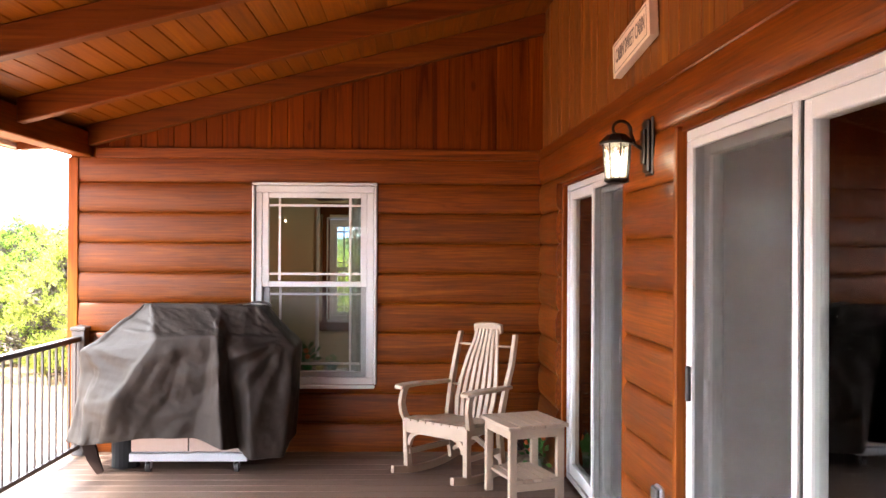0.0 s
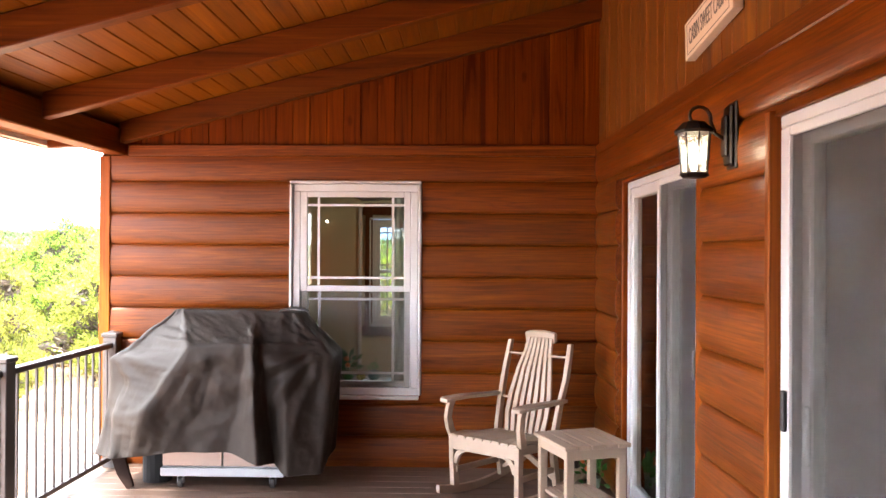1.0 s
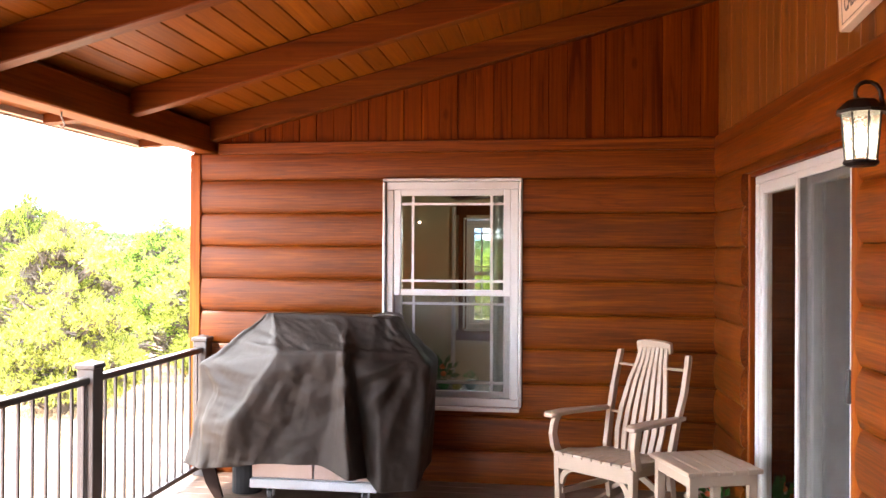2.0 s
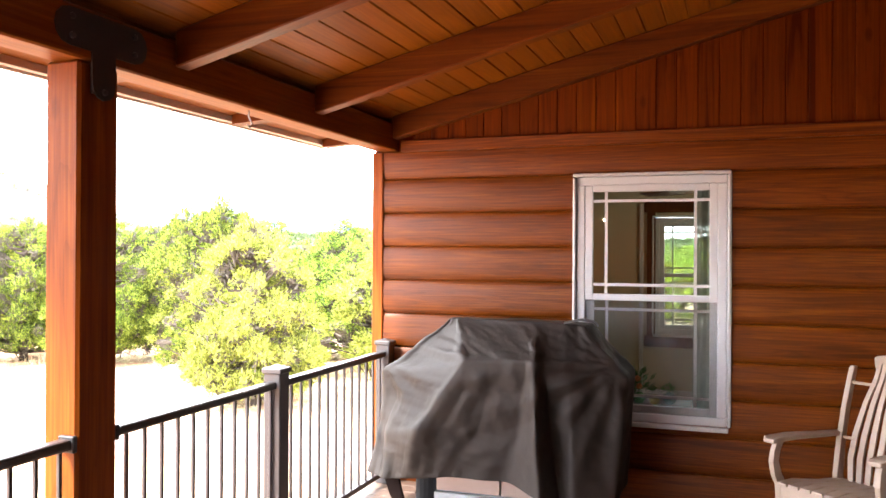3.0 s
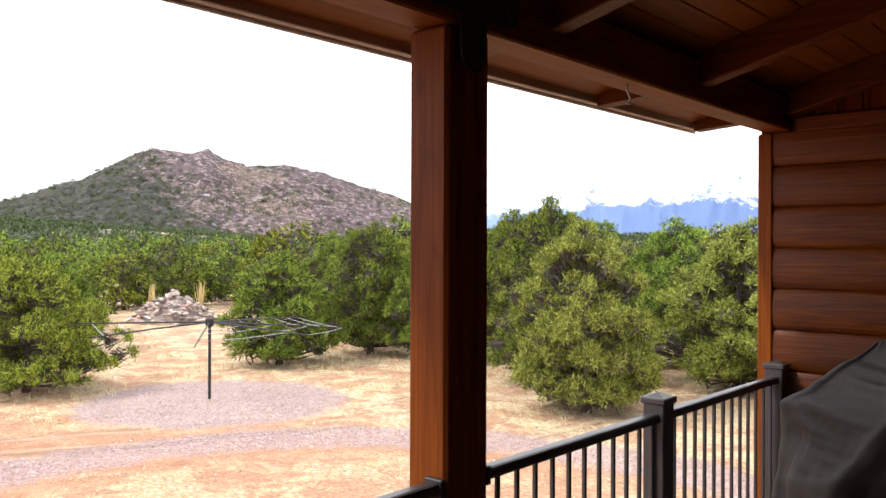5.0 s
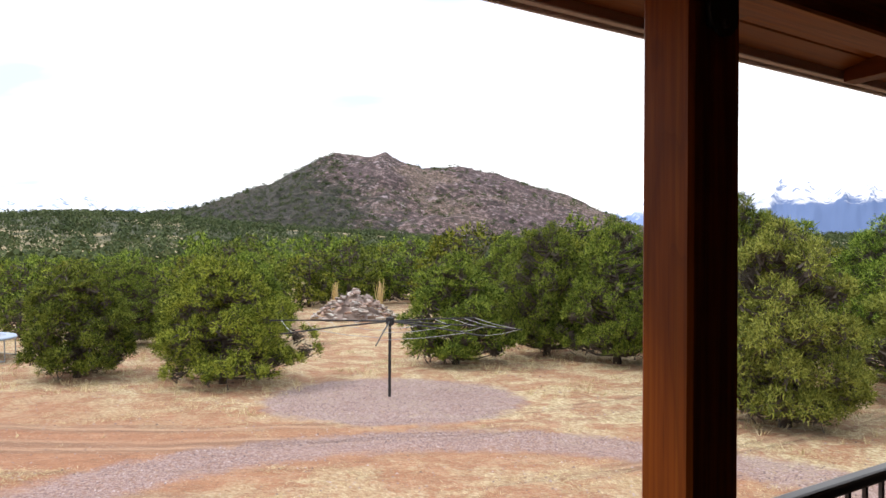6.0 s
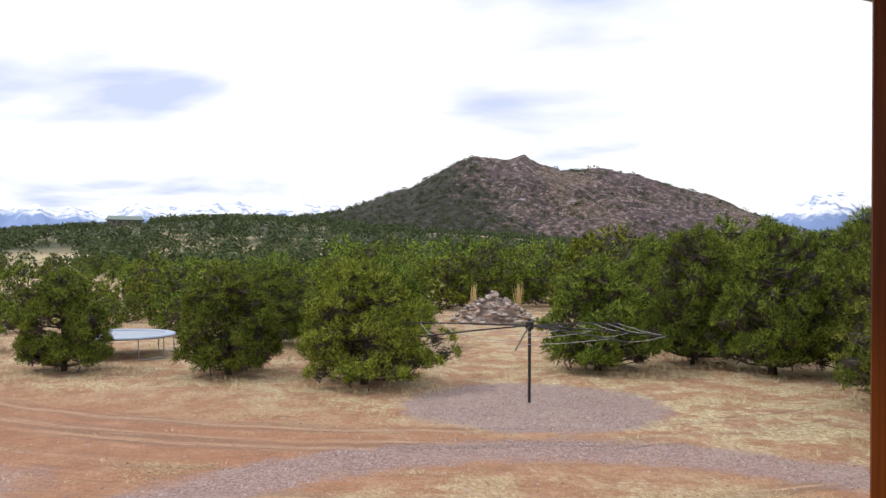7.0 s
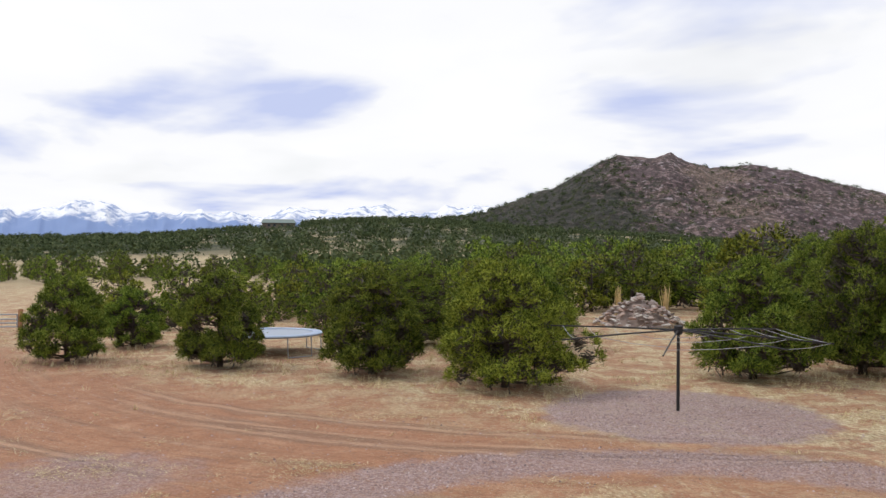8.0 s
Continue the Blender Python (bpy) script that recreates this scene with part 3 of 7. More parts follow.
# ---- rooms behind the walls ----
def shell(name, dims, mat, label):
    return tagged(boxpart(name, dims, mat, bevel=0), label, "wall", kind="structure")


NY = 10.6
FARW = (-1.04, 0.05, 0.72, 2.0)
shell("floor_room_north", (-2.6, 3.2, YB + 0.2, NY, -0.12, FLOOR), WOODFL, "dim wooden room floor")
tagged(boxpart("ceiling_room_north", (-2.63, 3.4, YB + 0.2, NY + 0.2, 2.7, 2.8), INWALL, bevel=0), "pale room ceiling", "ceiling", kind="structure")
shell("wall_room_west", (-2.63, -2.45, YB + 0.2, NY + 0.2, -1.9, 2.7), INWALL, "beige plaster room wall")
shell("wall_room_east", (3.2, 3.4, YB + 0.2, NY + 0.2, -0.1, 2.7), INWALL, "beige plaster room wall")
bm = bmesh.new()
for q in ((-2.45, FARW[0], -0.12, 2.7), (FARW[1], 3.2, -0.12, 2.7), (FARW[0], FARW[1], -0.12, FARW[2]), (FARW[0], FARW[1], FARW[3], 2.7)):
    box(bm, q[0], q[1], NY, NY + 0.2, q[2], q[3])
tagged(part("wall_room_north", bm, INWALL), "beige plaster room wall with a window", "wall", kind="structure")
shell("floor_room_east", (1.62, 5.6, -4.5, YB, -0.12, FLOOR), WOODFL, "dim wooden room floor")
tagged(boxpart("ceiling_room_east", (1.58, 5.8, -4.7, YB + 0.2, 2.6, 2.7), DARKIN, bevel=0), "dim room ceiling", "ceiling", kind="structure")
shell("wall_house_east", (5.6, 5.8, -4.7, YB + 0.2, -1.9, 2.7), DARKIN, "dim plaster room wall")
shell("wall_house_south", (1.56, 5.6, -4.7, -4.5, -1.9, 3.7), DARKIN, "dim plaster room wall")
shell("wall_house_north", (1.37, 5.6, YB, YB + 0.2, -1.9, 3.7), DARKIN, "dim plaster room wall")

# ---- ground ----
CX, CY = -2.0, 3.0


def ridge_height(x, y):
    """Land beyond the yard: level, then rising to a wooded ridge in the west."""
    d = np.hypot(x - CX, y - CY)
    a = np.degrees(np.arctan2(-(x - CX), y - CY))          # 0 north, 90 west
    crest = 7.0 + 13.0 * np.exp(-((a - 76) / 13.0) ** 2) + 2.0 * np.exp(-((a - 60) / 5.0) ** 2) + 3.0 * np.exp(-((a - 30) / 20.0) ** 2)
    t = np.clip((d - 130.0) / 330.0, 0, 1)
    up_ = (3 * t ** 2 - 2 * t ** 3) * crest
    t2 = np.clip((d - 520.0) / 1500.0, 0, 1)
    down = (3 * t2 ** 2 - 2 * t2 ** 3)
    und = 0.9 * np.sin(x * 0.021 + 1.3) * np.sin(y * 0.017) * np.clip((d - 90) / 100, 0, 1)
    return GROUND + up_ * (1 - down) - 6.0 * down + und


def rough_height(x, y):
    d = np.hypot(x - CX, y - CY)
    return ridge_height(x, y) + 0.025 * np.sin(x * 1.9 + np.sin(y * 1.1)) * np.sin(y * 1.6) * np.clip(d / 12, 0, 1)


def groundmat():
    m, nt, out = material("dry_yard")
    pos = node(nt, "ShaderNodeNewGeometry").outputs["Position"]
    sp = node(nt, "ShaderNodeSeparateXYZ", Vector=pos)
    px, py = sp.outputs[0], sp.outputs[1]

    def dist(cx, cy):
        a, b = mathn(nt, "SUBTRACT", px, cx), mathn(nt, "SUBTRACT", py, cy)
        return mathn(nt, "SQRT", mathn(nt, "ADD", mathn(nt, "MULTIPLY", a, a), mathn(nt, "MULTIPLY", b, b)))

    def soft(v, lo, hi):
        return node(nt, "ShaderNodeMapRange", Value=v, i1=lo, i2=hi).outputs[0]

    big = noisen(nt, pos, 0.35, 5.0, 0.6)
    mid = noisen(nt, pos, 1.6, 5.0, 0.65)
    fine = noisen(nt, pos, 14.0, 4.0, 0.65)
    grit = noisen(nt, pos, 60.0, 2.0, 0.6)
    dirt = ramp(nt, mid, [(0.28, (0.30, 0.128, 0.064)), (0.5, (0.39, 0.185, 0.098)), (0.74, (0.48, 0.265, 0.155))])
    # wheel tracks, along the drive's two directions
    lane_r = dist(-31.6, 17.1)
    turn = mathn(nt, "ARCTAN2", mathn(nt, "SUBTRACT", py, 17.1), mathn(nt, "ADD", px, 31.6))
    arc = node(nt, "ShaderNodeCombineXYZ", X=mathn(nt, "MULTIPLY", turn, 18.0), Y=lane_r, Z=0.0).outputs[0]
    tracks = noisen(nt, mapped(nt, arc, (0.16, 2.2, 1.0)), 1.0, 5.0, 0.7, 0.4)
    dirt = mixc(nt, mathn(nt, "MULTIPLY", ramp(nt, tracks, [(0.36, (1, 1, 1)), (0.46, (0, 0, 0))]), 0.14), dirt, (0.24, 0.13, 0.085))
    dirt = mixc(nt, mathn(nt, "MULTIPLY", ramp(nt, tracks, [(0.55, (0, 0, 0)), (0.68, (1, 1, 1))]), 0.2), dirt, (0.56, 0.40, 0.29))
    dirt = mixc(nt, mathn(nt, "MULTIPLY", ramp(nt, fine, [(0.36, (1, 1, 1)), (0.47, (0, 0, 0))]), 0.6), dirt, (0.19, 0.095, 0.055))
    # two worn wheel ruts along the lane and finer scuffs beside them
    lane = mathn(nt, "ADD", mathn(nt, "SUBTRACT", lane_r, 18.5), mathn(nt, "MULTIPLY", mathn(nt, "SUBTRACT", big, 0.5), 0.6))
    scuff = noisen(nt, mapped(nt, arc, (0.5, 7.0, 1.0)), 1.0, 5.0, 0.7, 0.5)
    sunk = 0.0
    worn = ramp(nt, noisen(nt, mapped(nt, arc, (0.11, 0.7, 1.0)), 1.0, 4.0, 0.6, 0.3), [(0.42, (0, 0, 0)), (0.60, (1, 1, 1))])
    for off_ in (0.9, -0.1, -0.62, -2.05, -3.6):
        rut = mathn(nt, "ABSOLUTE", mathn(nt, "ADD", lane, off_))
        rut = mathn(nt, "ADD", rut, mathn(nt, "MULTIPLY", mathn(nt, "SUBTRACT", scuff, 0.5), 0.75))
        lip = mathn(nt, "MULTIPLY", soft(rut, 0.42, 0.22), soft(rut, 0.08, 0.2))
        dirt = mixc(nt, mathn(nt, "MULTIPLY", soft(rut, 0.36, 0.05), mathn(nt, "MULTIPLY", worn, 0.7)), dirt, (0.52, 0.33, 0.215))
        dirt = mixc(nt, mathn(nt, "MULTIPLY", lip, mathn(nt, "MULTIPLY", worn, 0.55)), dirt, (0.17, 0.085, 0.05))
        sunk = mathn(nt, "ADD", sunk, mathn(nt, "MULTIPLY", worn, mathn(nt, "SUBTRACT", mathn(nt, "MULTIPLY", lip, 0.6), soft(rut, 0.16, 0.06))))
    dirt = mixc(nt, mathn(nt, "MULTIPLY", ramp(nt, scuff, [(0.36, (1, 1, 1)), (0.44, (0, 0, 0))]), 0.45), dirt, (0.20, 0.10, 0.06))
    dirt = mixc(nt, mathn(nt, "MULTIPLY", ramp(nt, scuff, [(0.58, (0, 0, 0)), (0.68, (1, 1, 1))]), 0.35), dirt, (0.58, 0.42, 0.31))
    # dry grass
    blades = noisen(nt, mapped(nt, pos, (9.0, 14.0, 1.0)), 1.0, 4.0, 0.7, 0.5)
    grass = ramp(nt, blades, [(0.34, (0.28, 0.175, 0.09)), (0.5, (0.54, 0.43, 0.25)), (0.62, (0.74, 0.66, 0.45))])
    # how much grass: off the drive line it takes over
    line = mathn(nt, "ADD", mathn(nt, "MULTIPLY", mathn(nt, "ADD", px, 21.0), -0.62), mathn(nt, "MULTIPLY", mathn(nt, "SUBTRACT", py, 2.2), 0.785))
    far_side = soft(mathn(nt, "ADD", line, mathn(nt, "MULTIPLY", mathn(nt, "SUBTRACT", big, 0.5), 7.0)), 1.5, 4.5)
    east_side = soft(mathn(nt, "ADD", py, mathn(nt, "MULTIPLY", mathn(nt, "SUBTRACT", big, 0.5), 6.0)), 12.5, 15.0)
    inner = soft(dist(-7.5, 7.5), 6.2, 4.8)
    away = soft(dist(CX, CY), 34.0, 48.0)
    patch = ramp(nt, noisen(nt, pos, 1.0, 7.0, 0.72, 0.5), [(0.47, (0, 0, 0)), (0.54, (1, 1, 1))])
    clump_ = ramp(nt, noisen(nt, pos, 4.6, 5.0, 0.7, 0.6), [(0.47, (0, 0, 0)), (0.55, (1, 1, 1))])
    amount = mathn(nt, "MAXIMUM", mathn(nt, "MULTIPLY", far_side, 0.85), mathn(nt, "MAXIMUM", east_side, mathn(nt, "MAXIMUM", mathn(nt, "MULTIPLY", inner, 0.6), away)))
    gm = mathn(nt, "MULTIPLY", amount, mathn(nt, "ADD", 0.05, mathn(nt, "ADD", mathn(nt, "MULTIPLY", patch, 0.75), mathn(nt, "MULTIPLY", clump_, 0.3))), clamp=True)
    base = mixc(nt, gm, dirt, grass)
    # gravel ring of the drive and the round pad
    edge = mathn(nt, "MULTIPLY", mathn(nt, "SUBTRACT", mid, 0.5), 1.3)
    ring = mathn(nt, "ABSOLUTE", mathn(nt, "SUBTRACT", dist(-7.5, 7.5), 6.75))
    ringm = soft(mathn(nt, "ADD", ring, edge), 0.95, 0.55)
    pad = soft(mathn(nt, "ADD", dist(-17.2, 12.75), edge), 3.15, 2.75)
    vor = node(nt, "ShaderNodeTexVoronoi", Vector=pos, Scale=32.0)
    stones = ramp(nt, vor.outputs["Color"], [(0.15, (0.13, 0.088, 0.088)), (0.5, (0.32, 0.228, 0.226)), (0.85, (0.56, 0.45, 0.445))])
    stones = mixc(nt, 0.38, stones, (0.32, 0.225, 0.22))
    spill = soft(mathn(nt, "ADD", dist(-15.4, 1.0), mathn(nt, "MULTIPLY", edge, 2.0)), 1.9, 1.0)
    gr = mathn(nt, "MAXIMUM", mathn(nt, "MAXIMUM", mathn(nt, "MULTIPLY", ringm, 0.85), mathn(nt, "MULTIPLY", spill, 0.7)), mathn(nt, "MULTIPLY", pad, 0.95))
    gr = mathn(nt, "MULTIPLY", gr, soft(fine, 0.25, 0.5))
    base = mixc(nt, gr, base, stones)
    base = mixc(nt, mathn(nt, "MULTIPLY", ramp(nt, grit, [(0.36, (1, 1, 1)), (0.47, (0, 0, 0))]), 0.5), base, (0.13, 0.075, 0.05))
    speck = noisen(nt, pos, 27.0, 3.0, 0.6)
    base = mixc(nt, mathn(nt, "MULTIPLY", ramp(nt, speck, [(0.60, (0, 0, 0)), (0.68, (1, 1, 1))]), 0.55), base, (0.62, 0.50, 0.36))
    base = mixc(nt, mathn(nt, "MULTIPLY", ramp(nt, speck, [(0.30, (1, 1, 1)), (0.37, (0, 0, 0))]), 0.6), base, (0.12, 0.065, 0.04))
    far_c = ramp(nt, noisen(nt, pos, 0.03, 6.0, 0.65), [(0.35, (0.24, 0.19, 0.11)), (0.55, (0.46, 0.37, 0.22)), (0.75, (0.52, 0.42, 0.27))])
    base = mixc(nt, soft(dist(CX, CY), 55.0, 110.0), base, far_c)
    scrub = ramp(nt, noisen(nt, pos, 0.05, 5.0, 0.7), [(0.40, (0.035, 0.045, 0.02)), (0.54, (0.065, 0.07, 0.035)), (0.62, (0.36, 0.29, 0.17))])
    wood_floor = mathn(nt, "MULTIPLY", soft(dist(CX, CY), 205.0, 250.0), soft(dist(-387.0, 216.0), 40.0, 70.0))
    base = mixc(nt, wood_floor, base, scrub)
    h = mathn(nt, "ADD", mathn(nt, "ADD", mathn(nt, "MULTIPLY", fine, 0.6), mathn(nt, "MULTIPLY", scuff, 0.6)), mathn(nt, "MULTIPLY", sunk, 0.3))
    principled(nt, out, base, 0.95, h, 1.0, 0.06)
    return m


GROUNDM = groundmat()
NA = 240
rad = np.concatenate([[0.0], np.geomspace(1.2, 4800.0, 110)])
ang = np.linspace(0, 2 * np.pi, NA, endpoint=False)
gx = CX + np.outer(rad, np.sin(ang)).ravel()
gy = CY + np.outer(rad, np.cos(ang)).ravel()
gz = rough_height(gx, gy)
gi = np.arange(len(rad) * NA).reshape(len(rad), NA)
gf = np.stack([gi[:-1], gi[1:], np.roll(gi, -1, 1)[1:], np.roll(gi, -1, 1)[:-1]], -1).reshape(-1, 4)
gf = gf[NA:]
ground = rawmesh("ground", np.c_[gx, gy, gz], gf, GROUNDM, smooth=True)
bm = bmesh.new()
bm.from_mesh(ground.data)
bmesh.ops.contextual_create(bm, geom=[v for v in bm.verts if abs(math.hypot(v.co.x - CX, v.co.y - CY) - 1.2) < 0.01])
bmesh.ops.recalc_face_normals(bm, faces=bm.faces)
bm.to_mesh(ground.data)
bm.free()
tagged(ground, "dry reddish dirt yard with gravel drive and straw grass", "ground", kind="structure")

# ---- rocky hill ----
HILL = [(-330, 8), (-240, 20), (-190, 27), (-148, 33), (-124, 41), (-87, 53), (-64, 66), (-38, 77), (-18, 75), (0, 78), (11, 71), (30, 67), (58, 67), (100, 59), (119, 53), (147, 46), (180, 30), (230, 10), (300, -4)]
HC = Vector((-576.0, 376.0))
hr = HC.normalized()
ht = Vector((hr.y, -hr.x))


def hill():
    us = np.linspace(-330, 300, 260)
    vs = np.linspace(-260, 160, 110)
    crest = np.interp(us, [p[0] for p in HILL], [p[1] for p in HILL])
    verts = []
    for v in vs:
        for u, c in zip(us, crest):
            f = math.exp(-(v / (150.0 if v < 0 else 90.0)) ** 2)
            x = HC.x + ht.x * u + hr.x * v
            y = HC.y + ht.y * u + hr.y * v
            n1 = noise.fractal((x * 0.02, y * 0.02, 3.0), 1.0, 2.1, 5)
            n2 = 1.8 * abs(noise.noise((x * 0.035, y * 0.035, 1.0))) + abs(noise.noise((x * 0.07, y * 0.07, 1.0))) + 0.8 * abs(noise.noise((x * 0.17, y * 0.17, 5.0)))
            z = -8 + (c + 8) * f + (n1 * 3.0 * (1 - 0.75 * math.exp(-(v / 18.0) ** 2)) + n2 * 2.2) * min(1.0, c / 40.0 + 0.1)
            verts.append((x, y, z))
    n = len(us)
    idx = np.arange(len(vs) * n).reshape(len(vs), n)
    faces = np.stack([idx[:-1, :-1], idx[:-1, 1:], idx[1:, 1:], idx[1:, :-1]], -1).reshape(-1, 4)
    m, nt, out = material("rocky_hillside")
    pos = node(nt, "ShaderNodeNewGeometry").outputs["Position"]
    a = noisen(nt, pos, 0.045, 6.0, 0.7)
    b = noisen(nt, pos, 0.22, 5.0, 0.7)
    c = noisen(nt, pos, 0.9, 3.0, 0.6)
    col = ramp(nt, a, [(0.3, (0.04, 0.03, 0.033)), (0.46, (0.085, 0.055, 0.061)), (0.58, (0.14, 0.098, 0.091)), (0.72, (0.23, 0.17, 0.140))])
    rock = ramp(nt, b, [(0.43, (0.018, 0.013, 0.015)), (0.52, (0.125, 0.072, 0.073)), (0.60, (0.40, 0.29, 0.293))])
    col = mixc(nt, 0.65, col, rock)
    crag = node(nt, "ShaderNodeTexVoronoi", Vector=pos, Scale=0.16)
    col = mixc(nt, mathn(nt, "MULTIPLY", ramp(nt, crag.outputs["Distance"], [(0.14, (1, 1, 1)), (0.24, (0, 0, 0))]), 0.85), col, (0.42, 0.34, 0.366))
    bush = node(nt, "ShaderNodeTexVoronoi", Vector=pos, Scale=0.27)
    col = mixc(nt, mathn(nt, "MULTIPLY", ramp(nt, bush.outputs["Distance"], [(0.16, (1, 1, 1)), (0.34, (0, 0, 0))]), 0.85), col, (0.028, 0.03, 0.018))
    col = mixc(nt, mathn(nt, "MULTIPLY", ramp(nt, c, [(0.40, (1, 1, 1)), (0.50, (0, 0, 0))]), 0.75), col, (0.03, 0.032, 0.018))
    zone = noisen(nt, pos, 0.013, 4.0, 0.6)
    col = mixc(nt, mathn(nt, "MULTIPLY", ramp(nt, zone, [(0.50, (0, 0, 0)), (0.60, (1, 1, 1))]), mathn(nt, "MULTIPLY", ramp(nt, c, [(0.42, (0, 0, 0)), (0.54, (1, 1, 1))]), 0.4)), col, (0.31, 0.225, 0.152))
    col = mixc(nt, mathn(nt, "MULTIPLY", ramp(nt, zone, [(0.38, (1, 1, 1)), (0.47, (0, 0, 0))]), 0.45), col, (0.10, 0.065, 0.073))
    slab = node(nt, "ShaderNodeTexVoronoi", Vector=mapped(nt, pos, (1, 1, 0.5)), Scale=0.055)
    col = mixc(nt, mathn(nt, "MULTIPLY", ramp(nt, slab.outputs["Distance"], [(0.10, (1, 1, 1)), (0.26, (0, 0, 0))]), mathn(nt, "MULTIPLY", ramp(nt, b, [(0.45, (0, 0, 0)), (0.56, (1, 1, 1))]), 0.7)), col, (0.40, 0.34, 0.366))
    sp = node(nt, "ShaderNodeSeparateXYZ", Vector=pos)
    along = mathn(nt, "ADD", mathn(nt, "MULTIPLY", mathn(nt, "ADD", sp.outputs[0], 576.0), float(ht.x)), mathn(nt, "MULTIPLY", mathn(nt, "SUBTRACT", sp.outputs[1], 376.0), float(ht.y)))
    wooded = node(nt, "ShaderNodeMapRange", Value=mathn(nt, "ADD", mathn(nt, "ADD", along, mathn(nt, "MULTIPLY", sp.outputs[2], 0.9)), mathn(nt, "MULTIPLY", mathn(nt, "SUBTRACT", a, 0.5), 170.0)), i1=30.0, i2=-5.0).outputs[0]
    col = mixc(nt, mathn(nt, "MULTIPLY", wooded, 0.8), col, ramp(nt, b, [(0.4, (0.010, 0.016, 0.009)), (0.70, (0.035, 0.04, 0.024))]))
    principled(nt, out, col, 0.95, b, 1.0, 3.0)
    ob = rawmesh("hill", verts, faces[:, ::-1], m, smooth=False)
    return tagged(ob, "rocky brown hill dotted with dark shrubs", "hill", kind="structure")


hill_ob = hill()


# ---- distant snowy mountains ----
def mountains():
    R = 4300.0
    a = np.radians(np.linspace(5, 130, 1100))
    rows = 22
    verts = []
    for k in range(rows):
        t = k / (rows - 1)
        for w in a:
            deg = math.degrees(w)
            n1 = noise.noise((deg * 0.11, 3.0, 7.0))
            p1 = (1 - abs(noise.noise((deg * 0.19 + 0.3 * t, 1.5, 2.0)))) ** 3
            p2 = (1 - abs(noise.noise((deg * 0.62, 0.9 * t, 5.0)))) ** 2
            p3 = (1 - abs(noise.noise((deg * 2.1, 1.6 * t, 9.0)))) ** 2
            env = 0.93 + 0.68 * math.exp(-((deg - 25) / 11.0) ** 2)
            top = (158 + 26 * n1 + 66 * p1 + 46 * p2 + 14 * p3) * env
            spur = (30 * noise.noise((deg * 0.5, t * 3.0, 4.0)) + 12 * noise.noise((deg * 1.7, t * 6.0, 8.0))) * (1 - t) * t * 3.0
            hgt = top * (1 - (1 - t) ** 1.5) + spur if k else -20
            r = R - 700 * (1 - t)
            verts.append((CX - math.sin(w) * r, CY + math.cos(w) * r, -10 + hgt))
    n = len(a)
    idx = np.arange(rows * n).reshape(rows, n)
    faces = np.stack([idx[:-1, :-1], idx[:-1, 1:], idx[1:, 1:], idx[1:, :-1]], -1).reshape(-1, 4)
    m, nt, out = material("hazy_snow_range")
    pos = node(nt, "ShaderNodeNewGeometry").outputs["Position"]
    z = node(nt, "ShaderNodeSeparateXYZ", Vector=pos).outputs[2]
    nz = noisen(nt, mapped(nt, pos, (1, 1, 0.5)), 0.006, 6.0, 0.7)
    nf = noisen(nt, mapped(nt, pos, (1, 1, 0.9)), 0.016, 5.0, 0.7)
    lvl = mathn(nt, "ADD", z, mathn(nt, "MULTIPLY", mathn(nt, "SUBTRACT", nz, 0.5), 260.0))
    sp = node(nt, "ShaderNodeSeparateXYZ", Vector=pos)
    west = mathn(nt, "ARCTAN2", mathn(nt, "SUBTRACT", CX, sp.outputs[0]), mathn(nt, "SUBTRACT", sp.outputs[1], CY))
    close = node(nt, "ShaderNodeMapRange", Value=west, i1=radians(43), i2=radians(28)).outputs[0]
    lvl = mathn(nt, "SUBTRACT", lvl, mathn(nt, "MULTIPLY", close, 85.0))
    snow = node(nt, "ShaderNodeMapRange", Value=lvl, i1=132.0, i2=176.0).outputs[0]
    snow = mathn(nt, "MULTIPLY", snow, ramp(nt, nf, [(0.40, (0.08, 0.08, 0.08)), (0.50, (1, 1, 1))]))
    # aerial haze is mixed into the rock colour, paler blue towards the west
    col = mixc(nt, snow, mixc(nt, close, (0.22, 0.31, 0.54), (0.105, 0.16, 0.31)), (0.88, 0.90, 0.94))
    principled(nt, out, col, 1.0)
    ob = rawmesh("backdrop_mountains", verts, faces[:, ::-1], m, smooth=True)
    return tagged(ob, "hazy blue mountain range with snowy peaks", "mountains", kind="structure")


mountains()


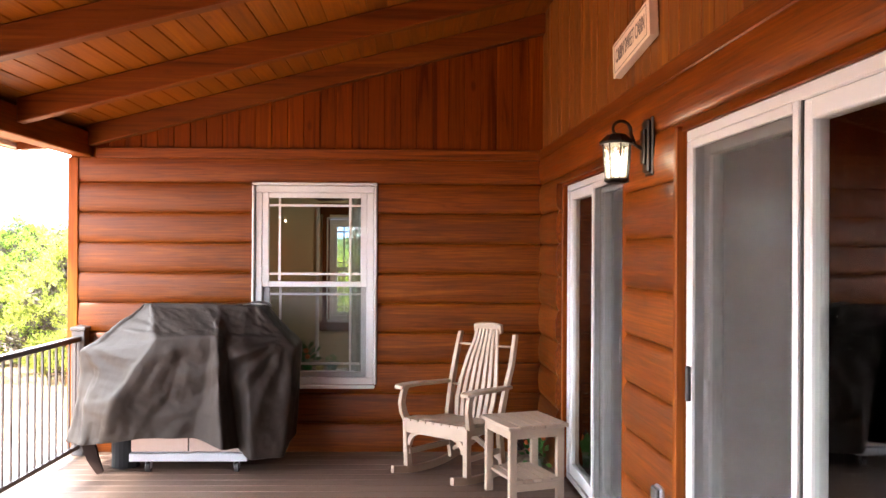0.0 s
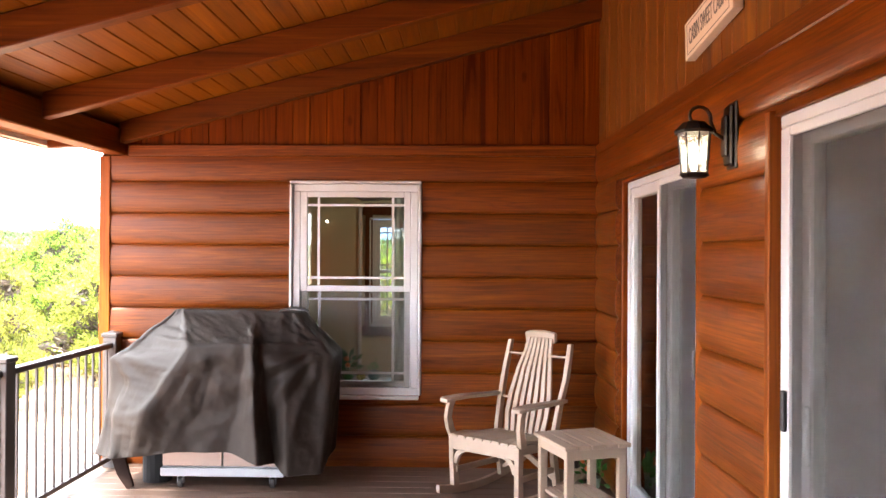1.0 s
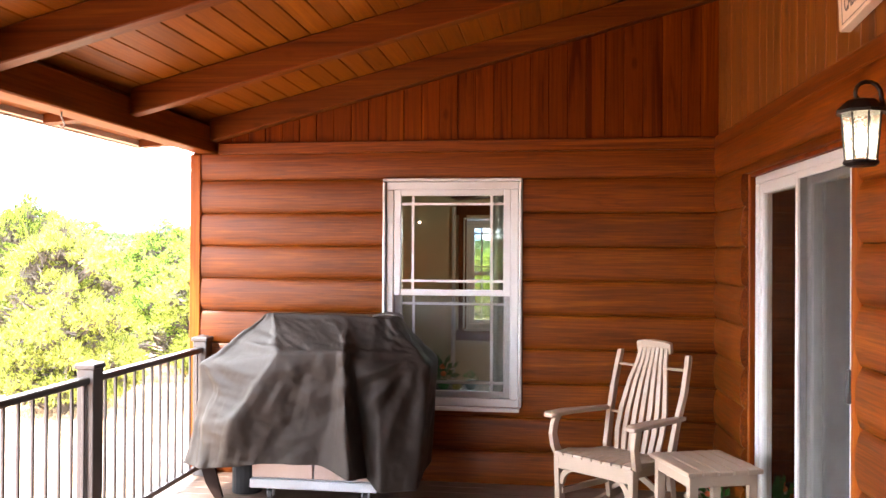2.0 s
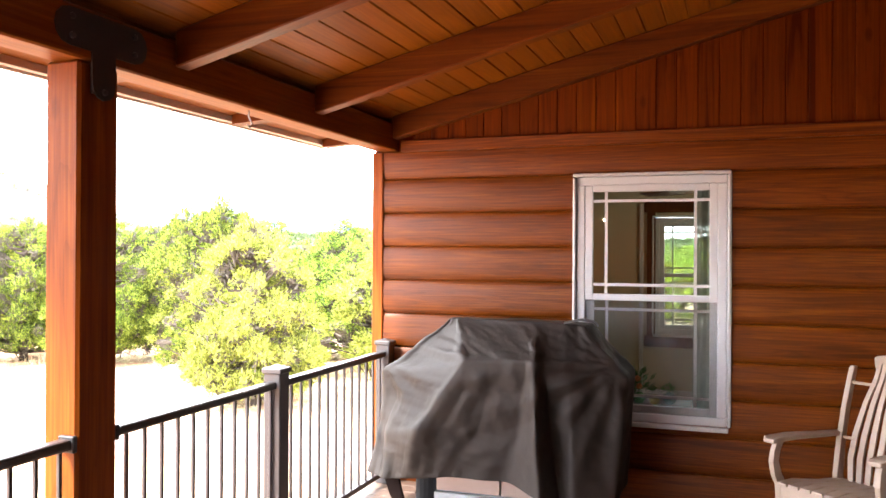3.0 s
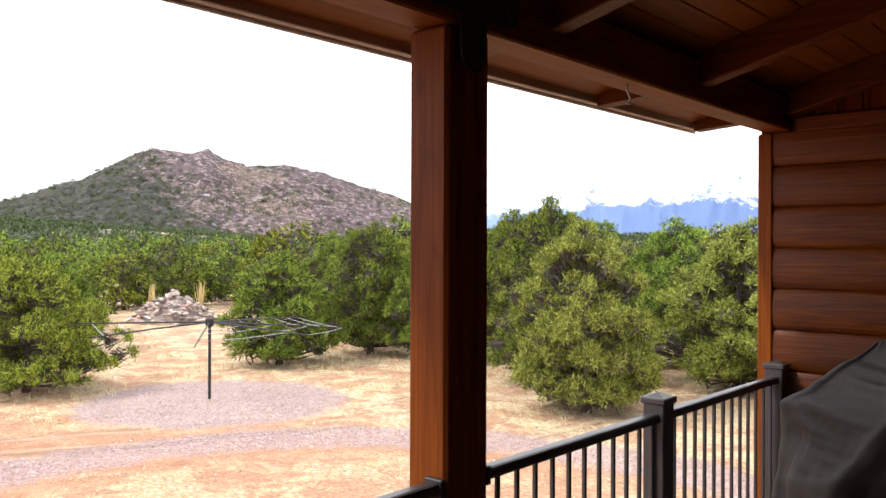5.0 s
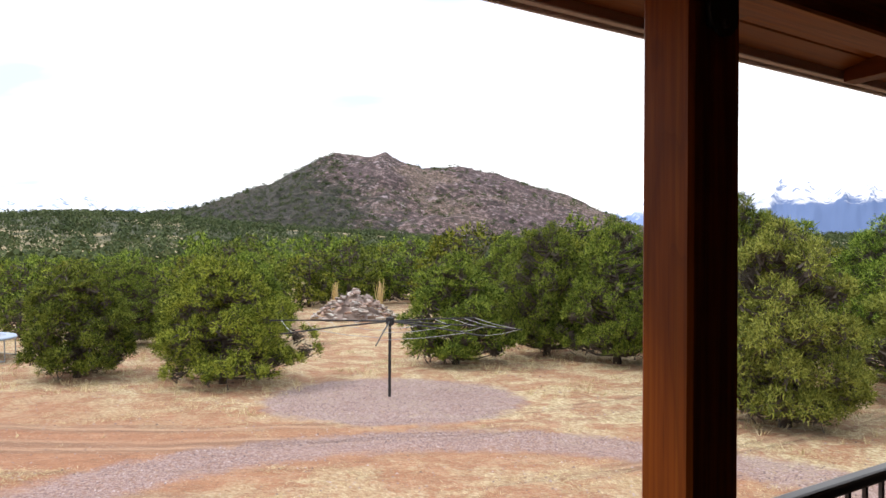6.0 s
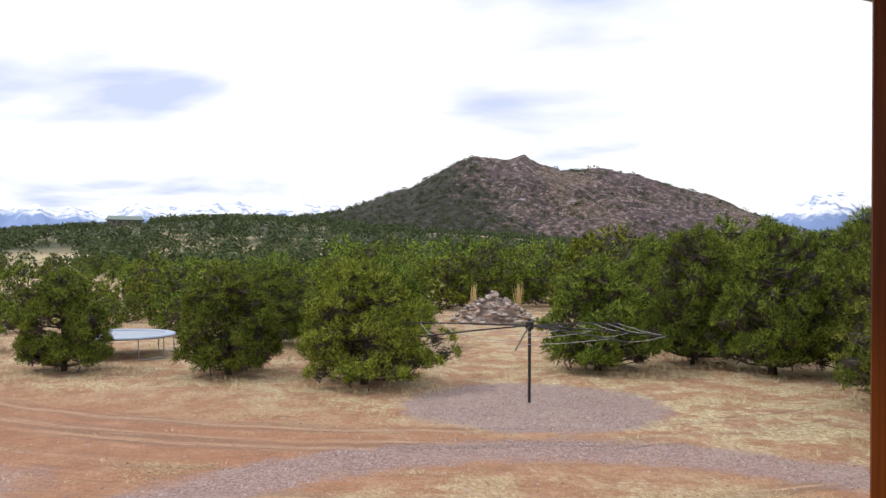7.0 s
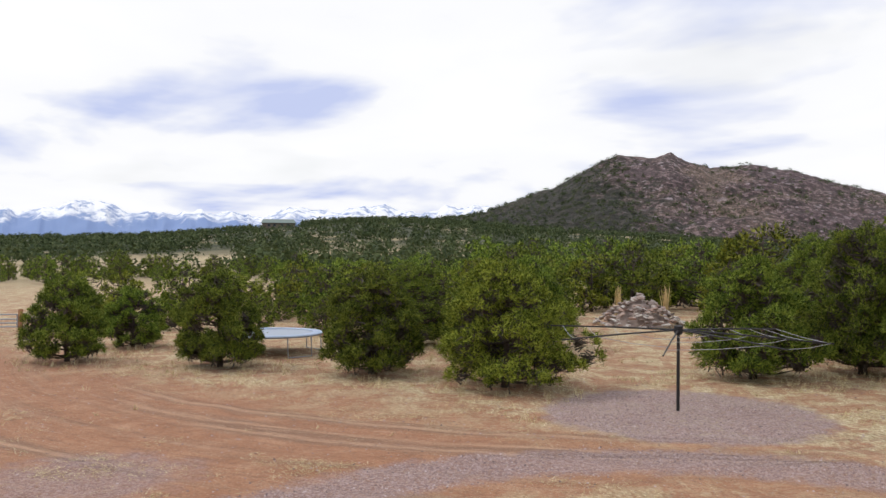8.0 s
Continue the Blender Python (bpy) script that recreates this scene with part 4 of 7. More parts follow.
# ---- pinyon and juniper trees ----
def foliage(name, a, b, c, lumps=2.3, single=0.45):
    m, nt, out = material(name)
    geo = node(nt, "ShaderNodeNewGeometry")
    isl = geo.outputs["Random Per Island"]
    rnd = node(nt, "ShaderNodeObjectInfo").outputs["Random"]
    co = node(nt, "ShaderNodeTexCoord").outputs["Object"]
    lump = noisen(nt, co, lumps, 3.0, 0.6)
    f = mathn(nt, "ADD", mathn(nt, "MULTIPLY", isl, single), mathn(nt, "MULTIPLY", lump, 1 - single))
    col = ramp(nt, f, [(0.32, a), (0.48, b), (0.66, c)])
    col = node(nt, "ShaderNodeHueSaturation", Color=col, Hue=mathn(nt, "ADD", 0.495, mathn(nt, "MULTIPLY", rnd, 0.022)), Value=mathn(nt, "ADD", 0.8, mathn(nt, "MULTIPLY", rnd, 0.5))).outputs[0]
    p = node(nt, "ShaderNodeBsdfPrincipled", Base_Color=col, Roughness=0.7, Specular_IOR_Level=0.12)
    tl = node(nt, "ShaderNodeBsdfTranslucent", Color=col)
    mx = node(nt, "ShaderNodeMixShader", Fac=0.1, i1=p.outputs[0], i2=tl.outputs[0])
    nt.links.new(mx.outputs[0], out.inputs[0])
    return m


LEAF = foliage("pinyon_needles", (0.0397, 0.0541, 0.0084), (0.1470, 0.1740, 0.0207), (0.3178, 0.3326, 0.0472))
LEAF3 = foliage("dark_pinyon_needles", (0.0311, 0.0494, 0.0093), (0.1125, 0.1578, 0.0215), (0.2638, 0.3068, 0.0469))
LEAF2 = foliage("juniper_sprays", (0.0783, 0.0938, 0.0182), (0.1893, 0.2107, 0.0358), (0.3133, 0.3229, 0.0683))
TWIG = plain("dead_twigs", (0.085, 0.071, 0.057), 0.9, vary=0.5, scale=9, bump=0.0)
BARK = plain("grey_bark", (0.065, 0.048, 0.038), 0.9, vary=0.5, scale=12, bump=0.8, dist=0.02)


def crown_mesh(seed, h, w, clumps, tufts, leaves, size, peak, low=0.08, wide=0.12, open_=0.8):
    """Needle tufts over the outer sides of many lumpy clumps; returns vertices, triangles and the limbs to the clumps."""
    rng = np.random.default_rng(seed)
    cent, rads, limbs = [], [], []
    for i in range(clumps):
        t = low + (0.93 - low) * ((i + rng.uniform()) / clumps) ** 1.2
        th = i * 2.399963 + rng.normal() * 0.4
        below, above = min(1.0, max(0.0, (0.34 - t) / 0.34)), max(0.0, (t - 0.34) / 0.66)
        prof = math.sqrt(1 - 0.72 * below ** 2) * (1 - above ** peak) ** 0.7
        rc = w * rng.uniform(0.07, 0.135) * (0.6 + 0.4 * prof) * (1.0 if i % 8 else 0.62)
        ln = max(0.0, w / 2 * prof - rc * 0.75) * (rng.uniform(0.7, 1.05) if i % 4 else rng.uniform(0.15, 0.6) if i % 8 else rng.uniform(1.1, 1.35))
        c = np.array([math.cos(th) * ln, math.sin(th) * ln, min(t * h, h - rc * 0.75) + rng.normal() * 0.02 * h])
        c[2] = max(c[2], rc * 0.7 + 0.055 * h)
        cent.append(c)
        rads.append(rc)
        limbs.append((np.array([0, 0, max(0.06 * h, min(0.82 * h, c[2] - 0.5 * ln * rng.uniform(0.4, 0.9)))]), c))
    cent, rads = np.array(cent), np.array(rads)
    own = rng.choice(clumps, tufts * 3, p=rads ** 2 / (rads ** 2).sum())
    out = cent[own] * np.array([1, 1, 0.35]) / (w / 2) + np.array([0, 0, 0.05])
    d0 = rng.normal(size=(len(own), 3)) + 0.9 * out + np.array([0, 0, 0.5])
    d0 /= np.linalg.norm(d0, axis=1)[:, None]
    d0[:, 2] = np.abs(d0[:, 2] + 0.25) - 0.25
    pos = cent[own] + d0 * rads[own][:, None] * rng.uniform(0.7, 1.12, (len(own), 1)) * np.array([1.1, 1.1, 0.85])
    gap = np.linalg.norm(pos[:, None] - cent[None], axis=2) / rads[None]
    gap[np.arange(len(own)), own] = 9
    keep = np.where(gap.min(1) > open_)[0][:tufts]
    pos, d0 = pos[keep], d0[keep]
    n = len(pos) * leaves
    side = np.repeat(d0, leaves, 0)
    d = side * 0.5 + np.array([0, 0, 0.2]) + rng.normal(size=(n, 3)) * 0.75
    d /= np.linalg.norm(d, axis=1)[:, None]
    base = np.repeat(pos, leaves, 0) + rng.normal(size=(n, 3)) * size * 0.45
    s = np.cross(d, side + rng.normal(size=(n, 3)) * 0.4)
    s /= np.linalg.norm(s, axis=1)[:, None] + 1e-6
    L = size * rng.uniform(0.6, 1.3, n)[:, None]
    v = np.stack([base + s * L * wide, base + d * L, base - s * L * wide], 1).reshape(-1, 3)
    v[:, 2] = np.maximum(v[:, 2], 0.03)
    # dead twigs inside the clumps
    q = max(3, tufts * leaves // (clumps * 11))
    m = clumps * q
    tc = np.repeat(cent, q, 0) * np.array([0.93, 0.93, 1.0]) + rng.normal(size=(m, 3)) * np.repeat(rads, q)[:, None] * 0.27
    td = rng.normal(size=(m, 3)) + np.repeat(cent, q, 0) * np.array([1, 1, 0.2])
    td /= np.linalg.norm(td, axis=1)[:, None]
    ts = np.cross(td, rng.normal(size=(m, 3)))
    ts /= np.linalg.norm(ts, axis=1)[:, None] + 1e-6
    tl = size * rng.uniform(0.9, 2.0, m)[:, None]
    tw = np.stack([tc - td * tl + ts * tl * 0.13, tc - td * tl - ts * tl * 0.13, tc + td * tl], 1).reshape(-1, 3)
    tw[:, 2] = np.maximum(tw[:, 2], 0.03)
    return v, np.arange(3 * n).reshape(n, 3), limbs, tw


def tree_thing(name, seed, h, w, clumps, tufts, leaves, size, peak, mat, label, trunk_seg=8, low=0.08, wide=0.12, open_=0.8):
    t = holder(name, Matrix(), label, "tree", "pinyon and juniper trees")
    v, f, limbs, tw = crown_mesh(seed, h, w, clumps, tufts, leaves, size, peak, low, wide, open_)
    rng = np.random.default_rng(seed + 99)
    bm = bmesh.new()
    r = 0.03 * h
    tube(bm, [(0, 0, -0.15), (0.02 * h, 0, h * 0.2), (0.0, 0.02 * h, h * 0.5), (0, 0, h * 0.9)], [r * 1.3, r, r * 0.6, r * 0.12], trunk_seg)
    for st, en in limbs:
        midp = (st + en) / 2 + np.array([*(rng.normal(size=2) * 0.02 * h), -0.03 * h])
        tube(bm, [st, midp, en], [r * 0.38, r * 0.24, r * 0.06], 5 if trunk_seg > 5 else 3, cap=False)
    part("trunk", bm, BARK, t, "grey twisted trunk and limbs", smooth=True)
    rawmesh("crown", v, f, mat, t)
    tagged(rawmesh("inner_brush", tw, np.arange(len(tw)).reshape(-1, 3), TWIG, t), "dead grey-brown inner twigs", kind="stuff")
    return t


# crown height and width as built: the placed trees scale them
KIND_SIZE = [(3.2, 4.0), (2.9, 3.0), (4.1, 3.9), (4.5, 4.2), (2.7, 2.8)]
near_kinds = [
    tree_thing("pinyon_tree", 11, 3.2, 4.0, 78, 2300, 20, 0.105, 1.55, LEAF, "bushy olive-green pinyon tree with grey twigs showing"),
    tree_thing("pinyon_tree", 12, 2.9, 3.0, 62, 2000, 20, 0.105, 1.6, LEAF3, "rounded green pinyon tree on dry ground"),
    tree_thing("juniper_tree", 13, 4.1, 3.9, 120, 3300, 17, 0.105, 1.5, LEAF2, "rounded yellow-green juniper tree on dry ground", low=0.03, open_=0.5),
    tree_thing("pinyon_tree", 14, 4.5, 4.2, 96, 2700, 19, 0.112, 2.0, LEAF3, "tall broad green pinyon tree with bare lower limbs", low=0.07, open_=0.6),
    tree_thing("pinyon_tree", 15, 2.7, 2.8, 58, 1900, 20, 0.105, 1.9, LEAF3, "compact dark green pinyon bush on dry ground"),
]
# x, y, kind, height, width
NEAR = [(-21.6, 10.4, 0, 3.2, 4.1), (-24.7, 7.6, 1, 2.95, 3.2), (-27.3, 3.6, 1, 2.85, 2.9), (-29.9, -0.85, 4, 2.7, 2.6), (-33.5, 0.9, 4, 2.15, 2.3),
        (-21.0, 17.5, 1, 3.35, 3.5), (-20.9, 21.2, 3, 4.35, 3.4), (-18.3, 21.7, 3, 4.5, 3.5), (-16.4, 23.6, 3, 4.7, 4.0), (-13.2, 20.2, 3, 4.8, 3.6),
        (-10.2, 17.3, 2, 4.1, 3.6), (-8.9, 22.6, 2, 4.3, 4.6), (-14.9, 24.6, 3, 4.6, 4.2), (-12.0, 25.6, 3, 4.4, 4.0), (-23.4, 24.2, 0, 4.2, 4.4), (-5.6, 20.6, 2, 4.4, 4.2), (-5.0, 27.5, 3, 5.0, 4.6),
        (-28.3, 26.5, 3, 4.2, 4.4), (-25.6, 28.6, 1, 4.0, 4.2), (-22.0, 29.4, 3, 4.6, 4.6), (-18.6, 28.6, 1, 4.4, 4.6), (-29.6, 14.6, 1, 3.3, 3.6), (-31.5, 10.8, 3, 3.0, 3.4), (-27.6, 12.2, 4, 2.9, 3.2)]
placed = set()
for k, (x, y, kind, hh, ww) in enumerate(NEAR):
    src = near_kinds[kind]
    m = pose(x, y, float(ridge_height(np.array(x), np.array(y))) - 0.02, 0, 0, k * 77.0)
    if kind in placed:
        ob = copy_thing(src, m)
    else:
        ob = src
        placed.add(kind)
        ob.matrix_world = m
    wide_ = 0.94 * ww / KIND_SIZE[kind][1]
    ob.scale = (wide_, wide_, hh / KIND_SIZE[kind][0])

# mid-distance trees: same shapes, coarser sprays
mid_kinds = [tree_thing("pinyon_tree", 21 + i, 3.5, 3.6, 40, 340, 11, 0.17, (1.6, 2.0, 2.4, 1.8)[i], (LEAF3, LEAF3, LEAF, LEAF3)[i], "green pinyon tree in open woodland", trunk_seg=5, wide=0.24, open_=0.7) for i in range(4)]
rng = np.random.default_rng(5)
spots = [(p[0], p[1]) for p in NEAR]
used = set()
meadow_line = [(83.5 + 21 * rng.uniform(), 93 + 30 * rng.uniform()) for _ in range(84)]
thicket = [(66 + 19 * rng.uniform(), 34 + 30 * rng.uniform()) for _ in range(44)]
scattered = [(77 + 11 * rng.uniform(), 36 + 28 * rng.uniform()) for _ in range(26)]
behind_pile = meadow_line + thicket + scattered + [(55.5, 50), (58, 52.5), (60.5, 50), (57, 56.5), (59.6, 58), (53.6, 48.5), (62.6, 49), (97.0, 44), (98.2, 46), (96.2, 49)]
count = 0
beyond = []
tries = 0
while count < 450 and tries < 30000:
    tries += 1
    deg = rng.uniform(6, 104) if rng.uniform() < 0.94 else rng.uniform(-14, 6)
    d = 36 + 101 * rng.uniform() ** 1.2
    x, y = CX - math.sin(radians(deg)) * d, CY + math.cos(radians(deg)) * d
    if 66 < deg < 115:                      # straw meadow with scattered trees in the west
        keep = 0.95
        if deg > 85 and d < 92:
            keep = 0.35 if d < 50 else 0.015
        elif deg > 84 and d > 122:
            keep = 0.04
        elif deg > 76 and 62 < d < 92:
            keep = 0.4
    else:
        keep = 0.95
    if deg > 95 and d < 62:
        keep = 0
    if 52 < deg < 63 and d < 47:            # the lane to the rock pile
        keep = 0
    if deg > 60 and d < 33:
        keep = 0
    if behind_pile:
        (deg, d), keep = behind_pile.pop(), 1.0
        x, y = CX - math.sin(radians(deg)) * d, CY + math.cos(radians(deg)) * d
    if rng.uniform() > keep or any((x - a) ** 2 + (y - b) ** 2 < (2.3 if d < 60 else 3.2) ** 2 for a, b in spots):
        continue
    spots.append((x, y))
    kind = int(rng.integers(0, 4))
    s_ = rng.uniform(0.6, 1.3) * (0.6 if deg > 84 and d < 60 else 0.7 if deg > 70 else 0.84 if deg < 34 else 1.05)
    m = pose(x, y, float(ridge_height(np.array(x), np.array(y))) - 0.03, 0, 0, rng.uniform(0, 360))
    count += 1
    tall = s_ * rng.uniform(0.9, 1.15)
    if d > 78 and deg < 84:
        beyond.append((kind, m @ Matrix.Diagonal((s_, s_, tall, 1))))
        continue
    if kind in used:
        ob = copy_thing(mid_kinds[kind], m)
    else:
        ob = mid_kinds[kind]
        ob.matrix_world = m
        used.add(kind)
    ob.scale = (s_, s_, tall)


def joined_trees():
    """Crowns of the woodland behind the nearer trees, as one mesh."""
    shapes = []
    for k in mid_kinds:
        me = next(c for c in k.children if c.name.startswith("crown")).data
        co = np.empty(len(me.vertices) * 3)
        me.vertices.foreach_get("co", co)
        tri = co.reshape(-1, 3, 3)[::2]             # every second spray, larger
        mid = tri.mean(1, keepdims=True)
        shapes.append((mid + (tri - mid) * 1.3).reshape(-1, 3))
    v = np.concatenate([shapes[k] @ np.array(m.to_3x3()).T + np.array(m.translation) for k, m in beyond])
    return tagged(rawmesh("woodland", v, np.arange(len(v)).reshape(-1, 3), LEAF3), "green pinyon woodland standing close together", "woodland", kind="stuff")


joined_trees()


# far woods, one object
def far_woods():
    rng = np.random.default_rng(8)
    V = []
    n = 0
    N = 12500
    while n < N:
        deg = rng.uniform(-14, 125)
        d = 108 + 500 * rng.uniform() ** 0.8
        x, y = CX - math.sin(radians(deg)) * d, CY + math.cos(radians(deg)) * d
        dens = 0.5 + 0.5 * noise.noise((x * 0.02, y * 0.02, 4.0)) + (0.5 if d > 228 else 0.25)
        if deg > 86.5 and d < 225 + 110 * noise.noise((x * 0.012, y * 0.012, 1.0)):
            dens = 0.05
        if 59 < deg < 64 and 300 < d < 500:
            dens -= 0.75
        if abs(deg - 83.5) < 1.7 and 345 < d < 468:      # the clearing round the far house
            dens -= 1.5
        if deg < 86 and d < 240:
            dens += 0.55
        if d > 228:
            dens += 0.9 * noise.noise((x * 0.016, y * 0.016, 7.0)) - 0.15
        if d > 330 and deg > 66:
            dens += 0.3
        if rng.uniform() > dens:
            continue
        z = float(ridge_height(np.array(x), np.array(y)))
        V.append((x, y, z, rng.uniform(1.9, 4.0)))
        n += 1
    # trees on the hill's lower flanks, thinning out upwards
    me = hill_ob.data
    co = np.empty(len(me.vertices) * 3)
    me.vertices.foreach_get("co", co)
    co = co.reshape(-1, 3)
    for i in rng.choice(len(co), 13000, replace=False):
        x, y, z = co[i]
        u = (x - HC.x) * ht.x + (y - HC.y) * ht.y
        w = noise.noise((x * 0.018, y * 0.018, 9.0))
        p = (1.6 if u + 0.9 * z < 20 + 50 * w else 0.6) * (1.15 - z / 85.0) + 0.9 * w
        if z > 4 and rng.uniform() < p * 0.6:
            V.append((x + rng.uniform(-0.8, 0.8), y + rng.uniform(-0.8, 0.8), z - 0.6, rng.uniform(1.6, 3.9)))
    V = np.array(V)
    K = 38
    b = np.repeat(V, K, 0)
    m_ = len(b)
    out = rng.normal(size=(m_, 3)) * np.array([1, 1, 0.9]) + np.array([0, 0, 0.35])
    out /= np.linalg.norm(out, axis=1)[:, None]
    r = (b[:, 3] * rng.uniform(0.30, 0.58, m_))[:, None]
    c = b[:, :3] + out * r * np.array([1.1, 1.1, 0.95]) + np.c_[np.zeros((m_, 2)), b[:, 3] * 0.42]
    c[:, 2] = np.maximum(c[:, 2], b[:, 2])
    face = out + rng.normal(size=(m_, 3)) * 0.35
    d = np.cross(face, rng.normal(size=(m_, 3)))
    d /= np.linalg.norm(d, axis=1)[:, None]
    s = np.cross(face, d)
    s /= np.linalg.norm(s, axis=1)[:, None]
    L = (b[:, 3] * rng.uniform(0.10, 0.165, m_))[:, None]
    v = np.stack([c - d * L, c + d * L * 0.8, c + s * L * 1.3], 1).reshape(-1, 3)
    ob = rawmesh("far_woods", v, np.arange(3 * m_).reshape(m_, 3), FARLEAF)
    return tagged(ob, "dark green woodland covering the distant ridge", "woodland", kind="stuff")


FARLEAF = foliage("far_needles", (0.0300, 0.0444, 0.0204), (0.0625, 0.0840, 0.0336), (0.1125, 0.1320, 0.0540), 0.22, 0.2)
far_woods()

# ---- porch things ----
TAN = plain("tan_poly_lumber", (0.33, 0.245, 0.185), 0.5, vary=0.12, scale=30, bump=0.15)
STEEL = plain("brushed_panel", (0.46, 0.36, 0.32), 0.35, metal=0.6, vary=0.08, scale=40)
GREYM = plain("grey_steel", (0.36, 0.38, 0.42), 0.4, metal=0.5, vary=0.1)


def clothmat():
    m, nt, out = material("weathered_cover_cloth")
    co = node(nt, "ShaderNodeTexCoord").outputs["Object"]
    a = noisen(nt, co, 2.6, 5.0, 0.6, 0.4)
    b = noisen(nt, co, 16.0, 4.0, 0.6)
    weave = noisen(nt, co, 420.0, 2.0, 0.5)
    c = ramp(nt, a, [(0.3, (0.0165, 0.0121, 0.0101)), (0.55, (0.0235, 0.0177, 0.0149)), (0.75, (0.0315, 0.0249, 0.0212))])
    c = mixc(nt, mathn(nt, "MULTIPLY", b, 0.4), c, (0.042, 0.0325, 0.0275))
    h = mathn(nt, "ADD", mathn(nt, "MULTIPLY", b, 0.8), mathn(nt, "MULTIPLY", weave, 0.15))
    principled(nt, out, c, 0.6, h, 0.35, 0.012, Specular_IOR_Level=0.25)
    return m


CLOTH = clothmat()


def drape(cage, steps, rows):
    """Cloth relaxed over the cage: a little too much fabric buckles into folds, pinned along the top seam."""
    lines = []
    for k in range(4):
        row = []
        for c, st in enumerate(steps):
            p, q = cage[c, k], cage[(c + 1) % len(cage), k]
            row += [p + (q - p) * i / st for i in range(st)]
        lines.append(np.array(row))
    levels = []
    for k in range(3):
        levels += [lines[k] + (lines[k + 1] - lines[k]) * i / rows[k] for i in range(rows[k])]
    p0 = np.array(levels + [lines[3]])
    for _ in range(1):
        p0[1:-1] = p0[1:-1] * 0.6 + (p0[:-2] + p0[2:]) * 0.2
        p0 = p0 * 0.7 + (np.roll(p0, 1, 1) + np.roll(p0, -1, 1)) * 0.15
    ta = np.roll(p0, -1, 1) - np.roll(p0, 1, 1)
    tb = np.gradient(p0, axis=0)
    nrm = np.cross(tb, ta)
    nrm /= np.linalg.norm(nrm, axis=-1)[..., None] + 1e-9
    nl, n = p0.shape[:2]
    z = p0[..., 2]
    s_ = p0[..., 0] + 1.3 * p0[..., 1]
    bump = np.array([[noise.noise((s_[j, i] * 4.2 + z[j, i] * 2.6, z[j, i] * 1.1 - s_[j, i] * 0.6, 2.0)) + 0.6 * noise.noise((s_[j, i] * 8.0 - z[j, i] * 4.0, z[j, i] * 2.4, 7.0)) + (0.8 if z[j, i] > 0.98 else 0.25) * noise.noise((s_[j, i] * 13.0, z[j, i] * 20.0 + s_[j, i] * 5.0, 4.0)) for i in range(n)] for j in range(nl)])
    p = p0 + nrm * (bump * 0.009)[..., None]
    spare_h = np.where(z > 0.98, 1.015, 1.02)
    spare_v = np.where(z > 0.98, 1.025, 1.004)

    def span(a, b):
        return np.linalg.norm(b - a, axis=-1)

    along = [(k, span(p0, np.roll(p0, -k, 1)) * spare_h, w) for k, w in ((1, 1.0), (5, 0.8))]
    down = [(k, span(p0[:-k], p0[k:]) * spare_v[:-k], w) for k, w in ((1, 1.0), (4, 0.5), (10, 0.6))]
    slant = [(sh, span(p0[:-1], np.roll(p0, -sh, 1)[1:]) * 1.02) for sh in (1, -1)]
    for _ in range(260):
        mv = np.zeros_like(p)
        p[..., 2] -= 0.00012
        for k, rest, w in along:
            d = np.roll(p, -k, 1) - p
            ln = np.linalg.norm(d, axis=-1) + 1e-9
            c = d * (w * 0.5 * (ln - rest) / ln)[..., None]
            mv += c - np.roll(c, k, 1)
        for k, rest, w in down:
            d = p[k:] - p[:-k]
            ln = np.linalg.norm(d, axis=-1) + 1e-9
            c = d * (w * 0.5 * (ln - rest) / ln)[..., None]
            mv[:-k] += c
            mv[k:] -= c
        for sh, rest in slant:
            d = np.roll(p, -sh, 1)[1:] - p[:-1]
            ln = np.linalg.norm(d, axis=-1) + 1e-9
            c = d * (0.3 * (ln - rest) / ln)[..., None]
            mv[:-1] += c
            mv[1:] -= np.roll(c, sh, 1)
        p += mv * 0.22
        off = p - p0
        dn = (off * nrm).sum(-1)
        tang = off - nrm * dn[..., None]
        p = p0 + tang * 0.97 + nrm * np.clip(dn, -0.018, 0.022)[..., None]
        p[0] = p0[0]
    # sharp creases pressed into the fabric
    for j in range(1, nl):
        for i in range(n):
            a, b = s_[j, i], z[j, i]
            w = 0.35 * noise.noise((a * 2.0, b * 2.0, 11.0))
            fold = 0.019 * (0.3 - abs(noise.noise((a * 3.6 + b * 1.9 + w, b * 2.1 - a * 0.9, 21.0))))
            fold += 0.011 * (0.3 - abs(noise.noise((a * 8.0 - b * 5.0 + w, b * 5.0 + a * 2.0, 31.0))))
            if b > 0.98:
                fold += 0.013 * (0.3 - abs(noise.noise((a * 11.0, b * 19.0 + a * 6.0, 41.0))))
            if nrm[j, i, 1] < -0.25 and b < 1.0:
                x = p0[j, i, 0]
                for cx, cz, turns, ph, amp in ((-0.80, 0.90, 1.6, 0.3, 0.014), (0.66, 0.95, 2.2, 0.1, 0.024)):
                    gap = math.hypot(x - cx, b - cz)
                    q = math.atan2(x - cx, cz - b + 0.02) * turns + ph + 0.3 * noise.noise((a * 2.5, b * 2.5, cx))
                    fold += amp * (4 * abs(q - math.floor(q + 0.5)) - 1) * min(1.0, gap / 0.28) * math.exp(-(gap / 0.5) ** 2)
            p[j, i] += nrm[j, i] * fold
    return p


